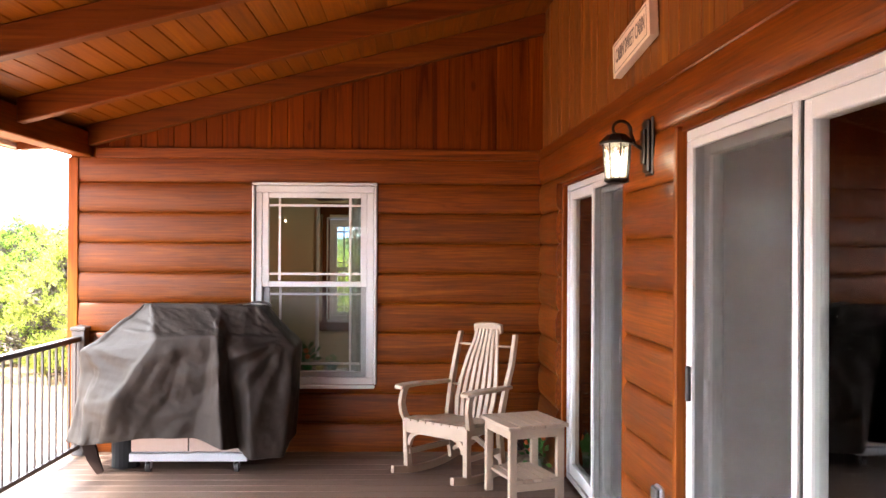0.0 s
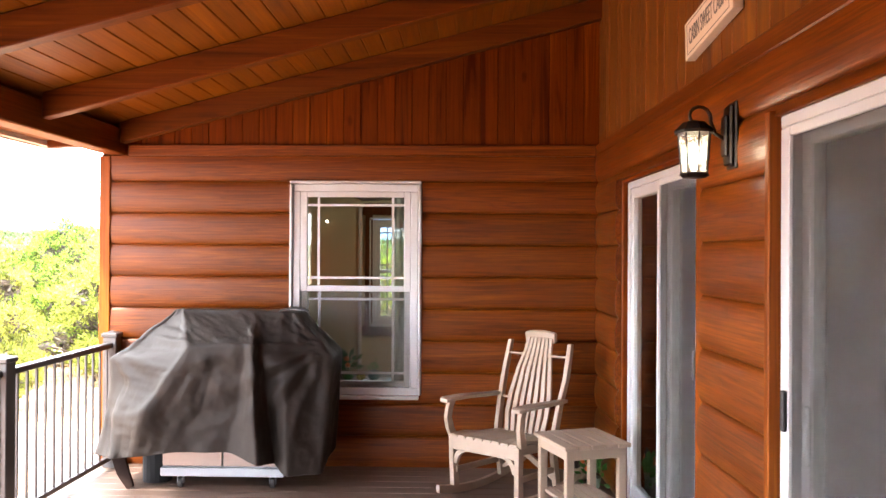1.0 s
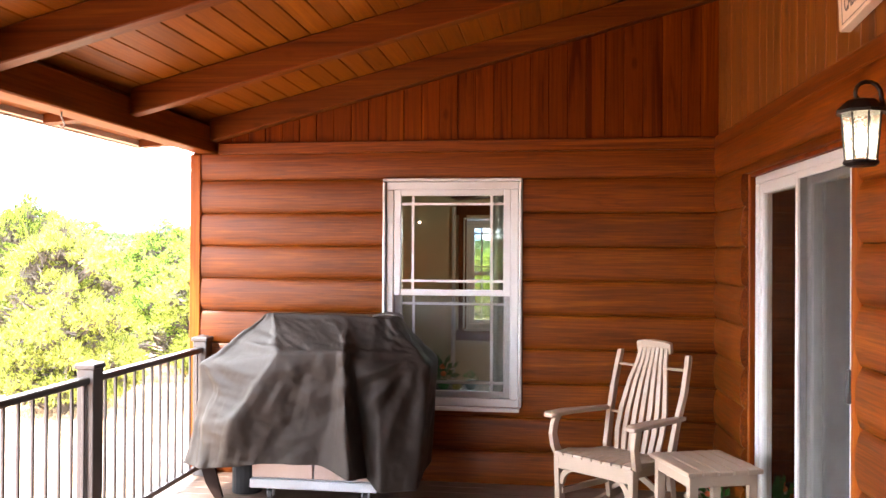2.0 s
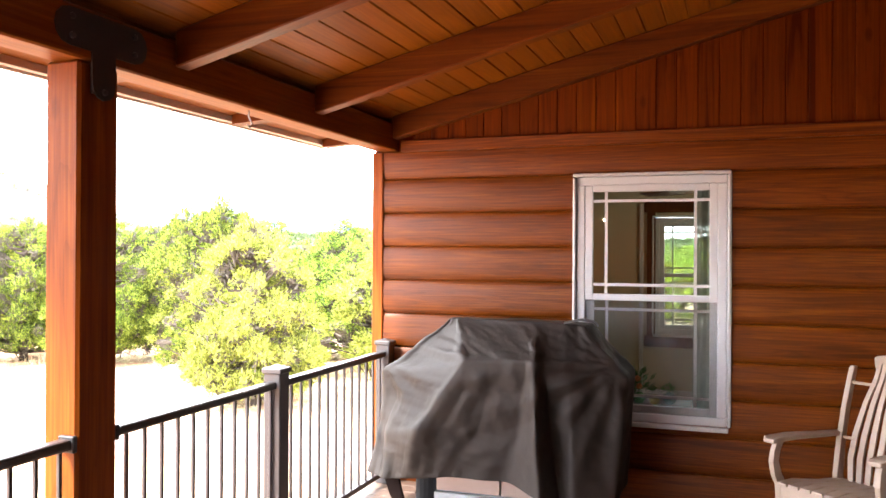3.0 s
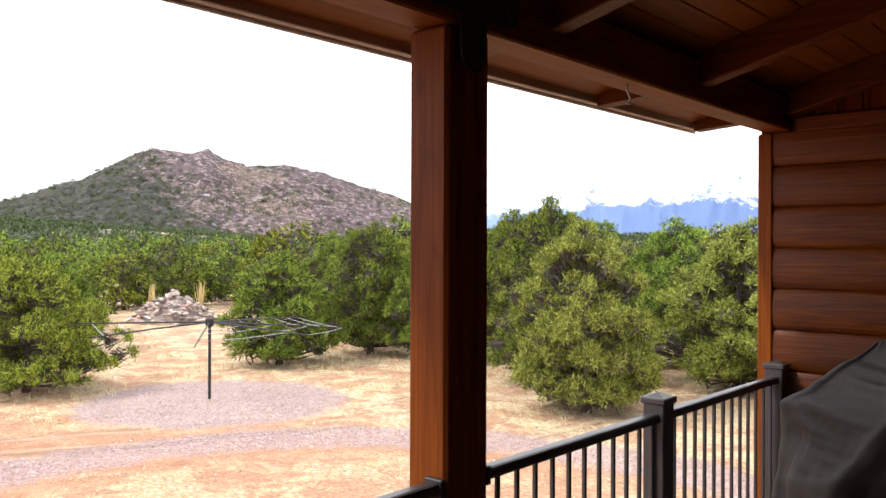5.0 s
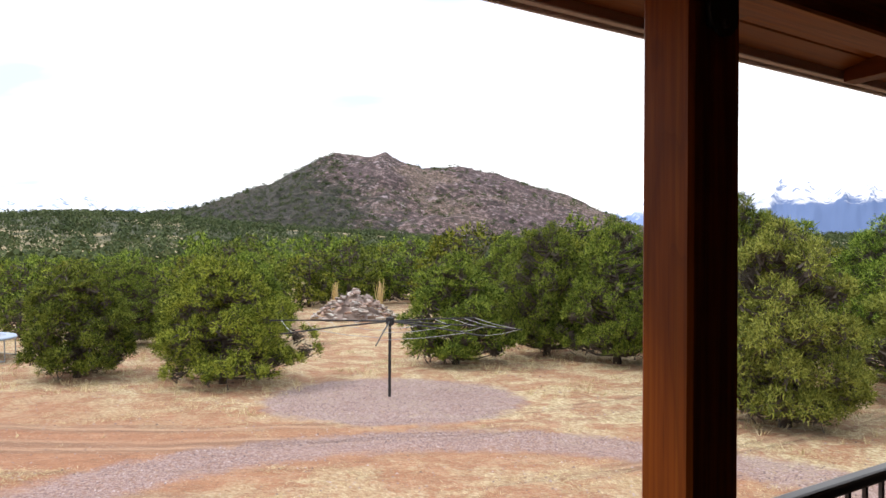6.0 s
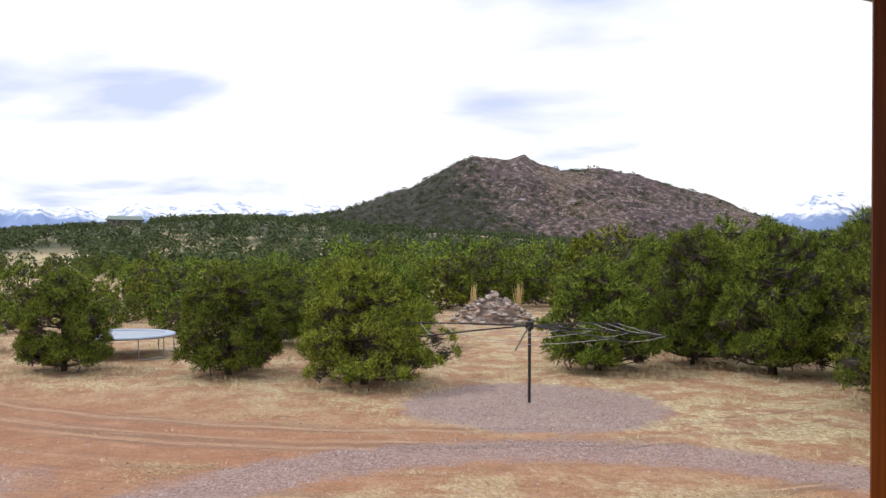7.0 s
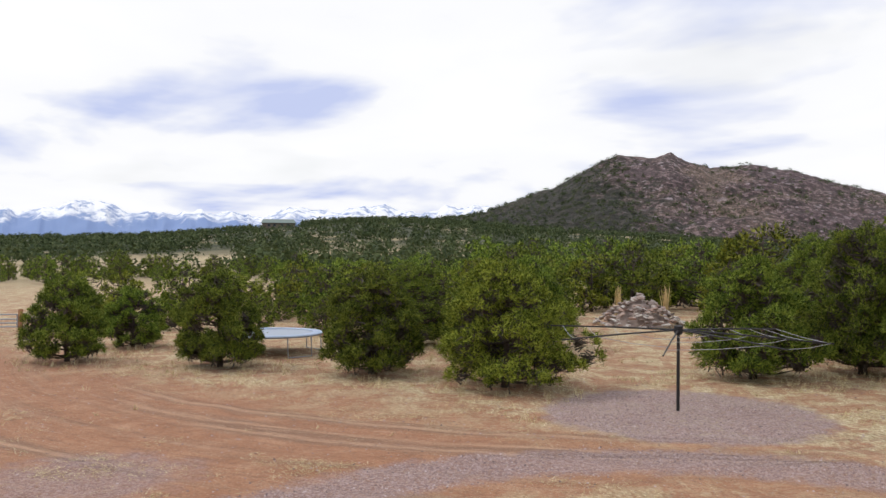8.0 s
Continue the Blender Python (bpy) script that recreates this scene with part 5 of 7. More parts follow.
def grill():
    g = holder("gas_grill", pose(-1.5, 6.3, FLOOR), "gas grill under a weathered grey fabric cover", "grill")
    # the cover: planes between the hood's seam, the shelves' shoulders and an uneven hem
    ring = [((-0.36, -0.02, 1.21), (-0.82, -0.04, 0.86), (-0.80, -0.08, 0.55), (-0.85, -0.18, 0.245)),
            ((-0.34, -0.03, 1.21), (-0.56, -0.16, 0.90), (-0.70, -0.20, 0.52), (-0.70, -0.27, 0.235)),
            ((-0.30, -0.035, 1.21), (-0.18, -0.335, 0.985), (-0.46, -0.335, 0.57), (-0.56, -0.28, 0.25)),
            ((-0.02, -0.04, 1.205), (0.03, -0.325, 0.99), (-0.10, -0.275, 0.58), (-0.28, -0.27, 0.285)),
            ((0.12, -0.04, 1.205), (0.20, -0.325, 0.99), (0.14, -0.275, 0.56), (0.07, -0.265, 0.285)),
            ((0.20, -0.04, 1.20), (0.25, -0.34, 0.99), (0.27, -0.38, 0.60), (0.30, -0.41, 0.235)),
            ((0.27, -0.03, 1.20), (0.29, -0.26, 0.95), (0.31, -0.19, 0.60), (0.36, -0.18, 0.20)),
            ((0.36, -0.02, 1.195), (0.43, -0.22, 0.94), (0.45, -0.27, 0.60), (0.47, -0.29, 0.14)),
            ((0.47, 0.0, 1.19), (0.73, -0.06, 0.90), (0.71, -0.12, 0.55), (0.67, -0.17, 0.13)),
            ((0.47, 0.30, 1.18), (0.72, 0.36, 0.90), (0.70, 0.38, 0.60), (0.68, 0.38, 0.20)),
            ((0.05, 0.32, 1.19), (0.05, 0.385, 0.93), (0.05, 0.39, 0.60), (0.05, 0.39, 0.25)),
            ((-0.35, 0.30, 1.19), (-0.80, 0.36, 0.88), (-0.80, 0.38, 0.60), (-0.84, 0.38, 0.25))]
    grid = drape(np.array(ring), [14, 16, 20, 14, 8, 7, 9, 14, 14, 9, 12, 16], [24, 24, 24])
    nl, n = grid.shape[:2]
    idx = np.arange(nl * n).reshape(nl, n)
    nx = np.roll(idx, -1, 1)
    faces = [tuple(f) for f in np.stack([idx[:-1], idx[1:], nx[1:], nx[:-1]], -1).reshape(-1, 4)]
    # the top: rings drawn in from the seam, slightly rumpled
    verts = [tuple(v) for v in grid.reshape(-1, 3)]
    last, mid = idx[0], grid[0].mean(0)
    for q in (0.8, 0.55, 0.3):
        now = np.arange(len(verts), len(verts) + n)
        for v in grid[0]:
            w = mid + (v - mid) * q
            verts.append((w[0], w[1], w[2] + 0.01 * noise.noise((w[0] * 9, w[1] * 9, 5.0))))
        faces += [(int(a), int(b), int(c), int(d)) for a, b, c, d in zip(last, np.roll(last, -1), np.roll(now, -1), now)]
        last = now
    me = bpy.data.meshes.new("cover")
    me.from_pydata(verts, [], faces + [tuple(int(v) for v in last)])
    me.polygons.foreach_set("use_smooth", [True] * len(me.polygons))
    me.materials.append(CLOTH)
    cv = new("cover", me)
    cv.parent = g
    tagged(cv, "wrinkled grey fabric cover hanging unevenly")
    sub = cv.modifiers.new("smooth", "SUBSURF")
    sub.levels = sub.render_levels = 1
    sol = cv.modifiers.new("thickness", "SOLIDIFY")
    sol.thickness = 0.004
    # grab strap on the top seam
    bm = bmesh.new()
    strip(bm, [(0.36, -0.03, 1.20), (0.46, -0.035, 1.222), (0.53, -0.03, 1.212), (0.56, -0.03, 1.19)], [(0, 0.02, 0)] * 4, [(0, 0, 0.007)] * 4)
    part("strap", bm, BLACKM, cv, "black webbing strap")
    # cart
    boxpart("cart", (-0.415, 0.41, -0.11, 0.32, 0.14, 0.80), GREYM, g, "grey steel cart body", bevel=0.008)
    boxpart("base_frame", (-0.425, 0.415, -0.135, 0.33, 0.085, 0.145), plain("pale_grey_steel", (0.44, 0.46, 0.50), 0.4, metal=0.3, vary=0.08), g, "pale grey steel base frame", bevel=0.006)
    for a, b in ((-0.41, -0.006), (0.002, 0.405)):
        boxpart("door", (a, b, -0.13, -0.112, 0.155, 0.78), STEEL, g, "brushed metal cart door", bevel=0.005)
    for x, y in ((-0.30, -0.08), (0.33, -0.08), (-0.30, 0.26), (0.33, 0.26)):
        bm = bmesh.new()
        tube(bm, [(x - 0.014, y, 0.034), (x + 0.014, y, 0.034)], 0.034, 16)
        c = part("caster", bm, BLACKM, g, "black caster wheel", smooth=False)
        bm = bmesh.new()
        box(bm, x - 0.022, x - 0.017, y - 0.018, y + 0.018, 0.03, 0.088)
        box(bm, x + 0.017, x + 0.022, y - 0.018, y + 0.018, 0.03, 0.088)
        box(bm, x - 0.022, x + 0.022, y - 0.018, y + 0.018, 0.08, 0.0885)
        part("fork", bm, GREYM, c, "steel caster fork")
    # side leg, hose and tank foot below the left shelf
    bm = bmesh.new()
    strip(bm, [(-0.78, -0.02, 0.33), (-0.74, -0.06, 0.20), (-0.69, -0.10, 0.10), (-0.62, -0.14, 0.005)], [(0.03, 0.0, 0.0), (0.045, 0, 0.01), (0.04, 0, 0.012), (0.02, 0, 0.012)], [(0, 0.012, 0)] * 4)
    part("tie_flap", bm, plain("dark_red_brown_strap", (0.014, 0.006, 0.004), 0.8, vary=0.3, Specular_IOR_Level=0.1), g, "dark brown loose cover flap")
    bm = bmesh.new()
    tube(bm, [(-0.52, 0.08, 0.004), (-0.52, 0.08, 0.28)], 0.10, 20)
    part("gas_tank", bm, plain("dull_blue_grey_tank", (0.018, 0.019, 0.022), 0.6, vary=0.2, Specular_IOR_Level=0.2), g, "dull grey gas tank", smooth=False)
    return g


grill()


def rocking_chair():
    c = holder("rocking_chair", pose(0.405, 6.125, FLOOR, 0, 0, -38), "tan slatted rocking chair with a tall fanned back", "rocking chair")
    for k, sx in enumerate((-1, 1)):
        bm = bmesh.new()
        ys = np.linspace(-0.40, 0.64, 15)
        strip(bm, [(sx * 0.255, y, 0.028 + 0.30 * (y - 0.05) ** 2 * (1.0 if y > 0.05 else 0.9)) for y in ys], [(0.015, 0, 0)] * 15, [(0, 0, 0.026)] * 15, bevel=0.004)
        part("rocker", bm, TAN, c)
        bm = bmesh.new()
        strip(bm, [(sx * 0.255, -0.225, 0.06), (sx * 0.258, -0.235, 0.22), (sx * 0.262, -0.235, 0.40)], [(0.018, 0, 0)] * 3, [(0, 0.03, 0), (0, 0.026, 0), (0, 0.03, 0)], bevel=0.005)
        part("front_leg", bm, TAN, c)
        bm = bmesh.new()
        strip(bm, [(sx * 0.275, -0.215, 0.39), (sx * 0.285, -0.245, 0.45), (sx * 0.288, -0.262, 0.52), (sx * 0.286, -0.25, 0.58), (sx * 0.285, -0.225, 0.625)], [(0.015, 0, 0)] * 5, [(0, 0.034, 0), (0, 0.028, 0.006), (0, 0.026, 0), (0, 0.026, 0), (0, 0.03, 0)], bevel=0.005)
        part("arm_support", bm, TAN, c)
        bm = bmesh.new()
        strip(bm, [(sx * 0.285, -0.31, 0.632), (sx * 0.288, -0.28, 0.640), (sx * 0.29, -0.1, 0.637), (sx * 0.275, 0.10, 0.625), (sx * 0.262, 0.30, 0.615)], [(0.032, 0, 0), (0.046, 0, 0), (0.048, 0, 0), (0.036, 0, 0), (0.026, 0, 0)], [(0, 0, 0.012)] * 5, bevel=0.006)
        part("armrest", bm, TAN, c)
        bm = bmesh.new()
        strip(bm, [(sx * 0.225, 0.26, 0.05), (sx * 0.225, 0.225, 0.25), (sx * 0.23, 0.225, 0.40), (sx * 0.24, 0.27, 0.58), (sx * 0.252, 0.335, 0.76), (sx * 0.248, 0.385, 0.93), (sx * 0.245, 0.40, 0.985)],
              [(0.016, 0, 0)] * 7, [(0, 0.028, 0), (0, 0.028, 0), (0, 0.03, 0), (0, 0.026, 0), (0, 0.024, 0), (0, 0.021, 0), (0, 0.018, 0)], bevel=0.005)
        part("back_post", bm, TAN, c)
        # curved knee bracket beside each front leg
        bm = bmesh.new()
        a = np.linspace(0, math.pi / 2, 7)
        strip(bm, [(sx * (0.235 - 0.11 * (1 - math.cos(t))), -0.238, 0.225 + 0.105 * math.sin(t)) for t in a], [(0, 0.014, 0)] * 7, [(sx * 0.016 * math.cos(t), 0, 0.016 * math.sin(t)) for t in a])
        part("knee_bracket", bm, TAN, c)
        bm = bmesh.new()
        strip(bm, [(sx * 0.235, -0.235, 0.18), (sx * 0.225, 0.24, 0.165)], [(0.009, 0, 0)] * 2, [(0, 0, 0.018)] * 2)
        part("stretcher", bm, TAN, c)
        for zz, yy, xin in ((0.895, 0.36, 0.10), (0.60, 0.262, 0.165)):
            bm = bmesh.new()
            tube(bm, [(sx * (xin - 0.01), yy, zz), (sx * 0.246, yy + 0.012, zz)], 0.009, 8)
            part("rung", bm, TAN, c)
        bm = bmesh.new()
        strip(bm, [(sx * 0.22, 0.235, 0.36), (-sx * 0.215, 0.235, 0.11)], [(0, 0.008 + 0.0 * k, 0)] * 2, [(0.006, 0, 0.018)] * 2)
        ob = part("cross_brace", bm, TAN, c)
        ob.location.y += 0.02 * k
    boxpart("front_apron", (-0.272, 0.272, -0.262, -0.238, 0.315, 0.405), TAN, c, bevel=0.006)
    for sx in (-1, 1):
        bm = bmesh.new()
        strip(bm, [(sx * 0.25, -0.24, 0.372), (sx * 0.225, 0.22, 0.335)], [(0.012, 0, 0)] * 2, [(0, 0, 0.03)] * 2, bevel=0.004)
        part("side_apron", bm, TAN, c)
    for i in range(8):
        u = (i - 3.5) / 4
        bm = bmesh.new()
        strip(bm, [(u * 0.272, -0.268, 0.408), (u * 0.265, -0.15, 0.412), (u * 0.25, 0.05, 0.382), (u * 0.235, 0.21, 0.372)], [(0.0305, 0, 0), (0.0305, 0, 0), (0.029, 0, 0), (0.027, 0, 0)], [(0, 0, 0.009)] * 4, bevel=0.004)
        part("seat_slat", bm, TAN, c)
    for i in range(7):
        u = i - 3
        bm = bmesh.new()
        strip(bm, [(u * 0.047, 0.205, 0.375), (u * 0.053, 0.235, 0.50), (u * 0.052, 0.275, 0.63), (u * 0.043, 0.325, 0.80), (u * 0.033, 0.375, 0.93), (u * 0.030, 0.405, 1.02)],
              [(0.0165, 0, 0), (0.017, 0, 0), (0.0165, 0, 0), (0.0145, 0, 0), (0.013, 0, 0), (0.0125, 0, 0)], [(0, 0.008, 0)] * 6, bevel=0.003)
        part("back_slat", bm, TAN, c)
    bm = bmesh.new()
    xs = np.linspace(-0.122, 0.122, 9)
    strip(bm, [(x, 0.412, 1.03 - 0.9 * x * x) for x in xs], [(0, 0.016, 0.004)] * 9, [(0, -0.006, 0.032 - 0.0 * x) for x in xs], bevel=0.005)
    part("crest_rail", bm, TAN, c)
    for yy, zz in ((0.225, 0.372), (0.395, 1.0)):
        bm = bmesh.new()
        strip(bm, [(-0.22, yy + 0.014, zz - 0.02), (0.22, yy + 0.014, zz - 0.02)] if zz < 0.5 else [(-0.11, yy + 0.02, zz), (0.11, yy + 0.02, zz)], [(0, 0.01, 0)] * 2, [(0, 0, 0.022)] * 2)
        part("back_rail", bm, TAN, c)
    return c


rocking_chair()


def side_table():
    t = holder("side_table", pose(0.828, 5.63, FLOOR, 0, 0, 19), "tan slatted poly lumber side table with a lower shelf", "side table")
    W, D, H = 0.215, 0.225, 0.50
    for i in range(5):
        x0 = -W + i * (2 * W) / 5
        boxpart("top_slat", (x0 + 0.002, x0 + 2 * W / 5 - 0.003, -D, D, H - 0.024, H), TAN, t, bevel=0.004)
    for s in (-1, 1):
        boxpart("apron", (-W + 0.03, W - 0.03, s * (D - 0.035) - 0.011, s * (D - 0.035) + 0.011, H - 0.085, H - 0.026), TAN, t, bevel=0.003)
        boxpart("apron", (s * (W - 0.035) - 0.011, s * (W - 0.035) + 0.011, -D + 0.05, D - 0.05, H - 0.085, H - 0.026), TAN, t, bevel=0.003)
        boxpart("shelf_rail", (-W + 0.03, W - 0.03, s * (D - 0.035) - 0.011, s * (D - 0.035) + 0.011, 0.085, 0.135), TAN, t, bevel=0.003)
        for q in (-1, 1):
            boxpart("leg", (s * (W - 0.048) - 0.026, s * (W - 0.048) + 0.026, q * (D - 0.042) - 0.018, q * (D - 0.042) + 0.018, 0, H - 0.026), TAN, t, bevel=0.005)
    for i in range(5):
        x0 = -W + 0.055 + i * (2 * W - 0.11) / 5
        boxpart("shelf_slat", (x0 + 0.002, x0 + (2 * W - 0.11) / 5 - 0.003, -D + 0.02, D - 0.02, 0.137, 0.158), TAN, t, bevel=0.003)
    return t


side_table()


# ---- wall lantern, sign, outlet ----
def on_long(s, out, z, turn=0):
    return LONG @ Matrix.Translation((s, out, z)) @ pose(0, 0, 0, 0, turn, 0)


def lantern():
    l = holder("wall_lantern", on_long(3.94, 0.04, 2.02), "black wall lantern with clear glass, lit", "wall lamp")
    bronze = plain("dark_bronze", (0.016, 0.012, 0.011), 0.45, metal=0.4, vary=0.3, scale=50)
    for a, b, w in ((-0.10, 0.165, 0.055), (-0.085, 0.15, 0.042), (-0.05, 0.11, 0.028)):
        d = {0.055: (0.0, 0.014), 0.042: (0.014, 0.03), 0.028: (0.03, 0.045)}[w]
        boxpart("backplate", (-w, w, d[0], d[1], a, b), bronze, l, bevel=0.006)
    bm = bmesh.new()
    pts = [(0, 0.04, 0.02), (0, 0.075, 0.04), (0, 0.095, 0.09)]
    for k in range(13):
        a = math.radians(-10 + k * 25)
        rr = 0.052 * (1 - 0.052 * k)
        pts.append((0, 0.145 - math.cos(a - 0.3) * -0.0 + (-rr * math.cos(a)), 0.105 + rr * math.sin(a)))
    tube(bm, pts, [0.008] * 3 + [0.008 - 0.0002 * k for k in range(13)], 8)
    part("scroll_arm", bm, bronze, l, "curled dark metal arm", smooth=True)
    cy, top = 0.158, 0.05
    bm = bmesh.new()
    tube(bm, [(0, cy, top + 0.042), (0, cy, top + 0.034), (0, cy, top + 0.016), (0, cy, top), (0, cy, top - 0.01)], [0.014, 0.045, 0.064, 0.08, 0.08], 8)
    part("roof", bm, bronze, l, "faceted dark metal lantern roof")
    bm = bmesh.new()
    tube(bm, [(0, cy, -0.135), (0, cy, -0.125), (0, cy, -0.115)], [0.045, 0.060, 0.055], 8)
    part("base", bm, bronze, l)
    for k in range(8):
        a = math.pi * 2 * (k + 0.0) / 8
        bm = bmesh.new()
        tube(bm, [(math.cos(a) * 0.051, cy + math.sin(a) * 0.051, -0.118), (math.cos(a) * 0.065, cy + math.sin(a) * 0.065, top - 0.004)], 0.0035, 6)
        part("cage_bar", bm, bronze, l)
    seeded, nt, out = material("seeded_lantern_glass")
    bub = noisen(nt, node(nt, "ShaderNodeTexCoord").outputs["Object"], 90.0, 2.0, 0.5)
    thr = node(nt, "ShaderNodeBsdfTransparent", Color=(0.96, 0.95, 0.9, 1))
    sct = node(nt, "ShaderNodeBsdfTranslucent", Color=(0.95, 0.95, 0.9, 1))
    nt.links.new(node(nt, "ShaderNodeMixShader", Fac=ramp(nt, bub, [(0.35, (0.10, 0.10, 0.10)), (0.65, (0.26, 0.26, 0.26))]), i1=thr.outputs[0], i2=sct.outputs[0]).outputs[0], out.inputs[0])
    bm = bmesh.new()
    tube(bm, [(0, cy, -0.116), (0, cy, top - 0.005)], [0.048, 0.062], 8, cap=False)
    gp = part("pane", bm, seeded, l, "seeded lantern glass")
    gp.visible_shadow = False
    m, nt, out = material("lit_bulb")
    em = node(nt, "ShaderNodeEmission", Color=(1.0, 0.84, 0.58, 1), Strength=5.0)
    nt.links.new(em.outputs[0], out.inputs[0])
    bm = bmesh.new()
    tube(bm, [(0, cy, -0.10), (0, cy, -0.085), (0, cy, -0.05), (0, cy, -0.015), (0, cy, 0.0)], [0.008, 0.014, 0.019, 0.013, 0.004], 12)
    part("bulb", bm, m, l, "glowing bulb", smooth=True)
    return l


lantern()


def sign():
    s = holder("wall_sign", on_long(4.21, 0.02, 2.60, 6.5), "whitewashed wooden sign lettered in grey", "sign")
    boxpart("panel", (-0.31, 0.31, 0.0, 0.045, -0.088, 0.088), plain("whitewashed_wood", (0.56, 0.45, 0.36), 0.7, vary=0.2, scale=25), s, bevel=0.003)
    grey = plain("grey_sign_paint", (0.13, 0.11, 0.11), 0.7)
    rim = bmesh.new()
    for q in ((-0.275, 0.275, 0.068, 0.072), (-0.275, 0.275, -0.072, -0.068), (-0.275, -0.271, -0.068, 0.068), (0.271, 0.275, -0.068, 0.068)):
        box(rim, q[0], q[1], 0.0451, 0.0462, q[2], q[3])
    part("border", rim, grey, s, "grey painted border line")
    cu = bpy.data.curves.new("lettering", "FONT")
    cu.body = "CABIN SWEET CABIN"
    cu.align_x, cu.align_y = "CENTER", "CENTER"
    cu.size, cu.extrude = 0.078, 0.0008
    dg = bpy.context.evaluated_depsgraph_get()
    tmp = new("lettering", cu)
    dg.update()
    me = bpy.data.meshes.new_from_object(tmp.evaluated_get(dg))
    bpy.data.objects.remove(tmp)
    me.materials.clear()
    me.materials.append(grey)
    ob = new("lettering", me)
    ob.parent = s
    # letters read from the porch: along the wall towards low s, upright
    ob.matrix_local = Matrix(((-0.66, 0, 0, 0), (0, 0, 1, 0.046), (0, 1.35, 0, 0), (0, 0, 0, 1)))
    tagged(ob, "grey painted words")
    return s


sign()
ob = holder("wall_outlet", on_long(3.76, 0.03, 0.50), "grey weatherproof outlet box on the log wall", "outlet")
boxpart("box", (-0.045, 0.045, 0.0, 0.035, -0.065, 0.065), GREYM, ob, bevel=0.006)
boxpart("lid", (-0.04, 0.04, 0.036, 0.052, -0.055, 0.06), plain("dark_grey_lid", (0.06, 0.06, 0.06), 0.5), ob, "hinged dark lid", bevel=0.006)


def strap_plate(y0):
    """Black steel T strap tying post and beam, with rounded ends and bolts."""
    t = holder("steel_strap", pose(-2.452, y0 + 0.10, 2.32), "black steel T strap bolting the post to the beam", "bracket", "post straps")
    bm = bmesh.new()
    out = []
    L, h0, h1 = 0.215, 0.025, 0.165
    hw, dn = 0.062, -0.15
    def arc(cx, cz, r, a0, a1, n=6):
        return [(cx + r * math.cos(math.radians(a0 + (a1 - a0) * k / n)), cz + r * math.sin(math.radians(a0 + (a1 - a0) * k / n))) for k in range(n + 1)]
    r = (h1 - h0) / 2
    out += arc(L - r * 0.6, (h0 + h1) / 2, r, -90, 90)
    out += arc(-L + r * 0.6, (h0 + h1) / 2, r, 90, 270)
    out += [(-hw, h0), (-hw, dn + 0.06)] + arc(0, dn + 0.06, hw, 180, 360) + [(hw, h0)]
    lo = [bm.verts.new((0.0, p[0], p[1])) for p in out]
    hi = [bm.verts.new((0.007, p[0], p[1])) for p in out]
    bm.faces.new(lo)
    bm.faces.new(hi[::-1])
    for k in range(len(out)):
        bm.faces.new((lo[k], lo[(k + 1) % len(out)], hi[(k + 1) % len(out)], hi[k]))
    part("plate", bm, BLACKM, t)
    boxpart("stem_packing", (-0.0125, 0.001, -0.055, 0.055, -0.13, -0.014), BLACKM, t, bevel=0.003)
    for y, z in ((-0.165, 0.13), (-0.165, 0.06), (0.165, 0.13), (0.165, 0.06), (0.0, -0.12)):
        bm = bmesh.new()
        tube(bm, [(0.006, y, z), (0.016, y, z), (0.018, y, z)], [0.013, 0.012, 0.006], 8)
        part("bolt", bm, RAILM, t, "dark steel bolt head")
    return t


strap = strap_plate(3.806)
copy_thing(strap, pose(-2.452, 0.90, 2.32))
hk = holder("ceiling_hook", pose(-2.51, 5.0, 2.31), "small metal screw hook under the beam", "hook")
bm = bmesh.new()
tube(bm, [(0, 0, 0.0), (0, 0, -0.03), (0, 0.015, -0.045), (0, 0.03, -0.06), (0, 0.02, -0.08), (0, 0, -0.082), (0, -0.012, -0.07)], 0.004, 6)
part("shank", bm, GREYM, hk, smooth=True)

# ---- room behind the window ----
win_far = (-0.05, 1.04, 0.72, 2.0)
NF = frame_of((0, NY + 0.02, 0), (-1, 0, 0), (0, -1, 0))
hung_window("window_2", NF, win_far, "white double-hung window in the room's far wall", False)
casing = holder("trim_window", NF, "dark stained wooden window casing", "trim", kind="structure")
for q in ((-0.17, -0.055, 0.6, 2.03), (1.0, 1.09, 0.6, 2.03), (-0.2, 1.12, 2.03, 2.17), (-0.2, 1.12, 0.58, 0.70)):
    boxpart("casing", (q[0], q[1], 0.021, 0.05, q[2], q[3]), TRIMD, casing)
boxpart("baseboard", (-2.44, 3.19, NY - 0.018, NY - 0.001, FLOOR, 0.12), VINYL).matrix_world = Matrix()
tagged(bpy.data.objects["baseboard"], "white baseboard along the room wall", "baseboard", kind="structure")
m, nt, out = material("curtain_cloth")
co = node(nt, "ShaderNodeTexCoord").outputs["Object"]
cc = ramp(nt, noisen(nt, mapped(nt, co, (30, 30, 1)), 1.0), [(0.3, (0.60, 0.64, 0.64)), (0.7, (0.80, 0.83, 0.83))])
pc = node(nt, "ShaderNodeBsdfDiffuse", Color=cc)
pt = node(nt, "ShaderNodeBsdfTranslucent", Color=cc)
pv = node(nt, "ShaderNodeBsdfTransparent", Color=(1, 1, 1, 1))
half = node(nt, "ShaderNodeMixShader", Fac=0.5, i1=pc.outputs[0], i2=pt.outputs[0])
nt.links.new(node(nt, "ShaderNodeMixShader", Fac=0.7, i1=pv.outputs[0], i2=half.outputs[0]).outputs[0], out.inputs[0])
bm = bmesh.new()
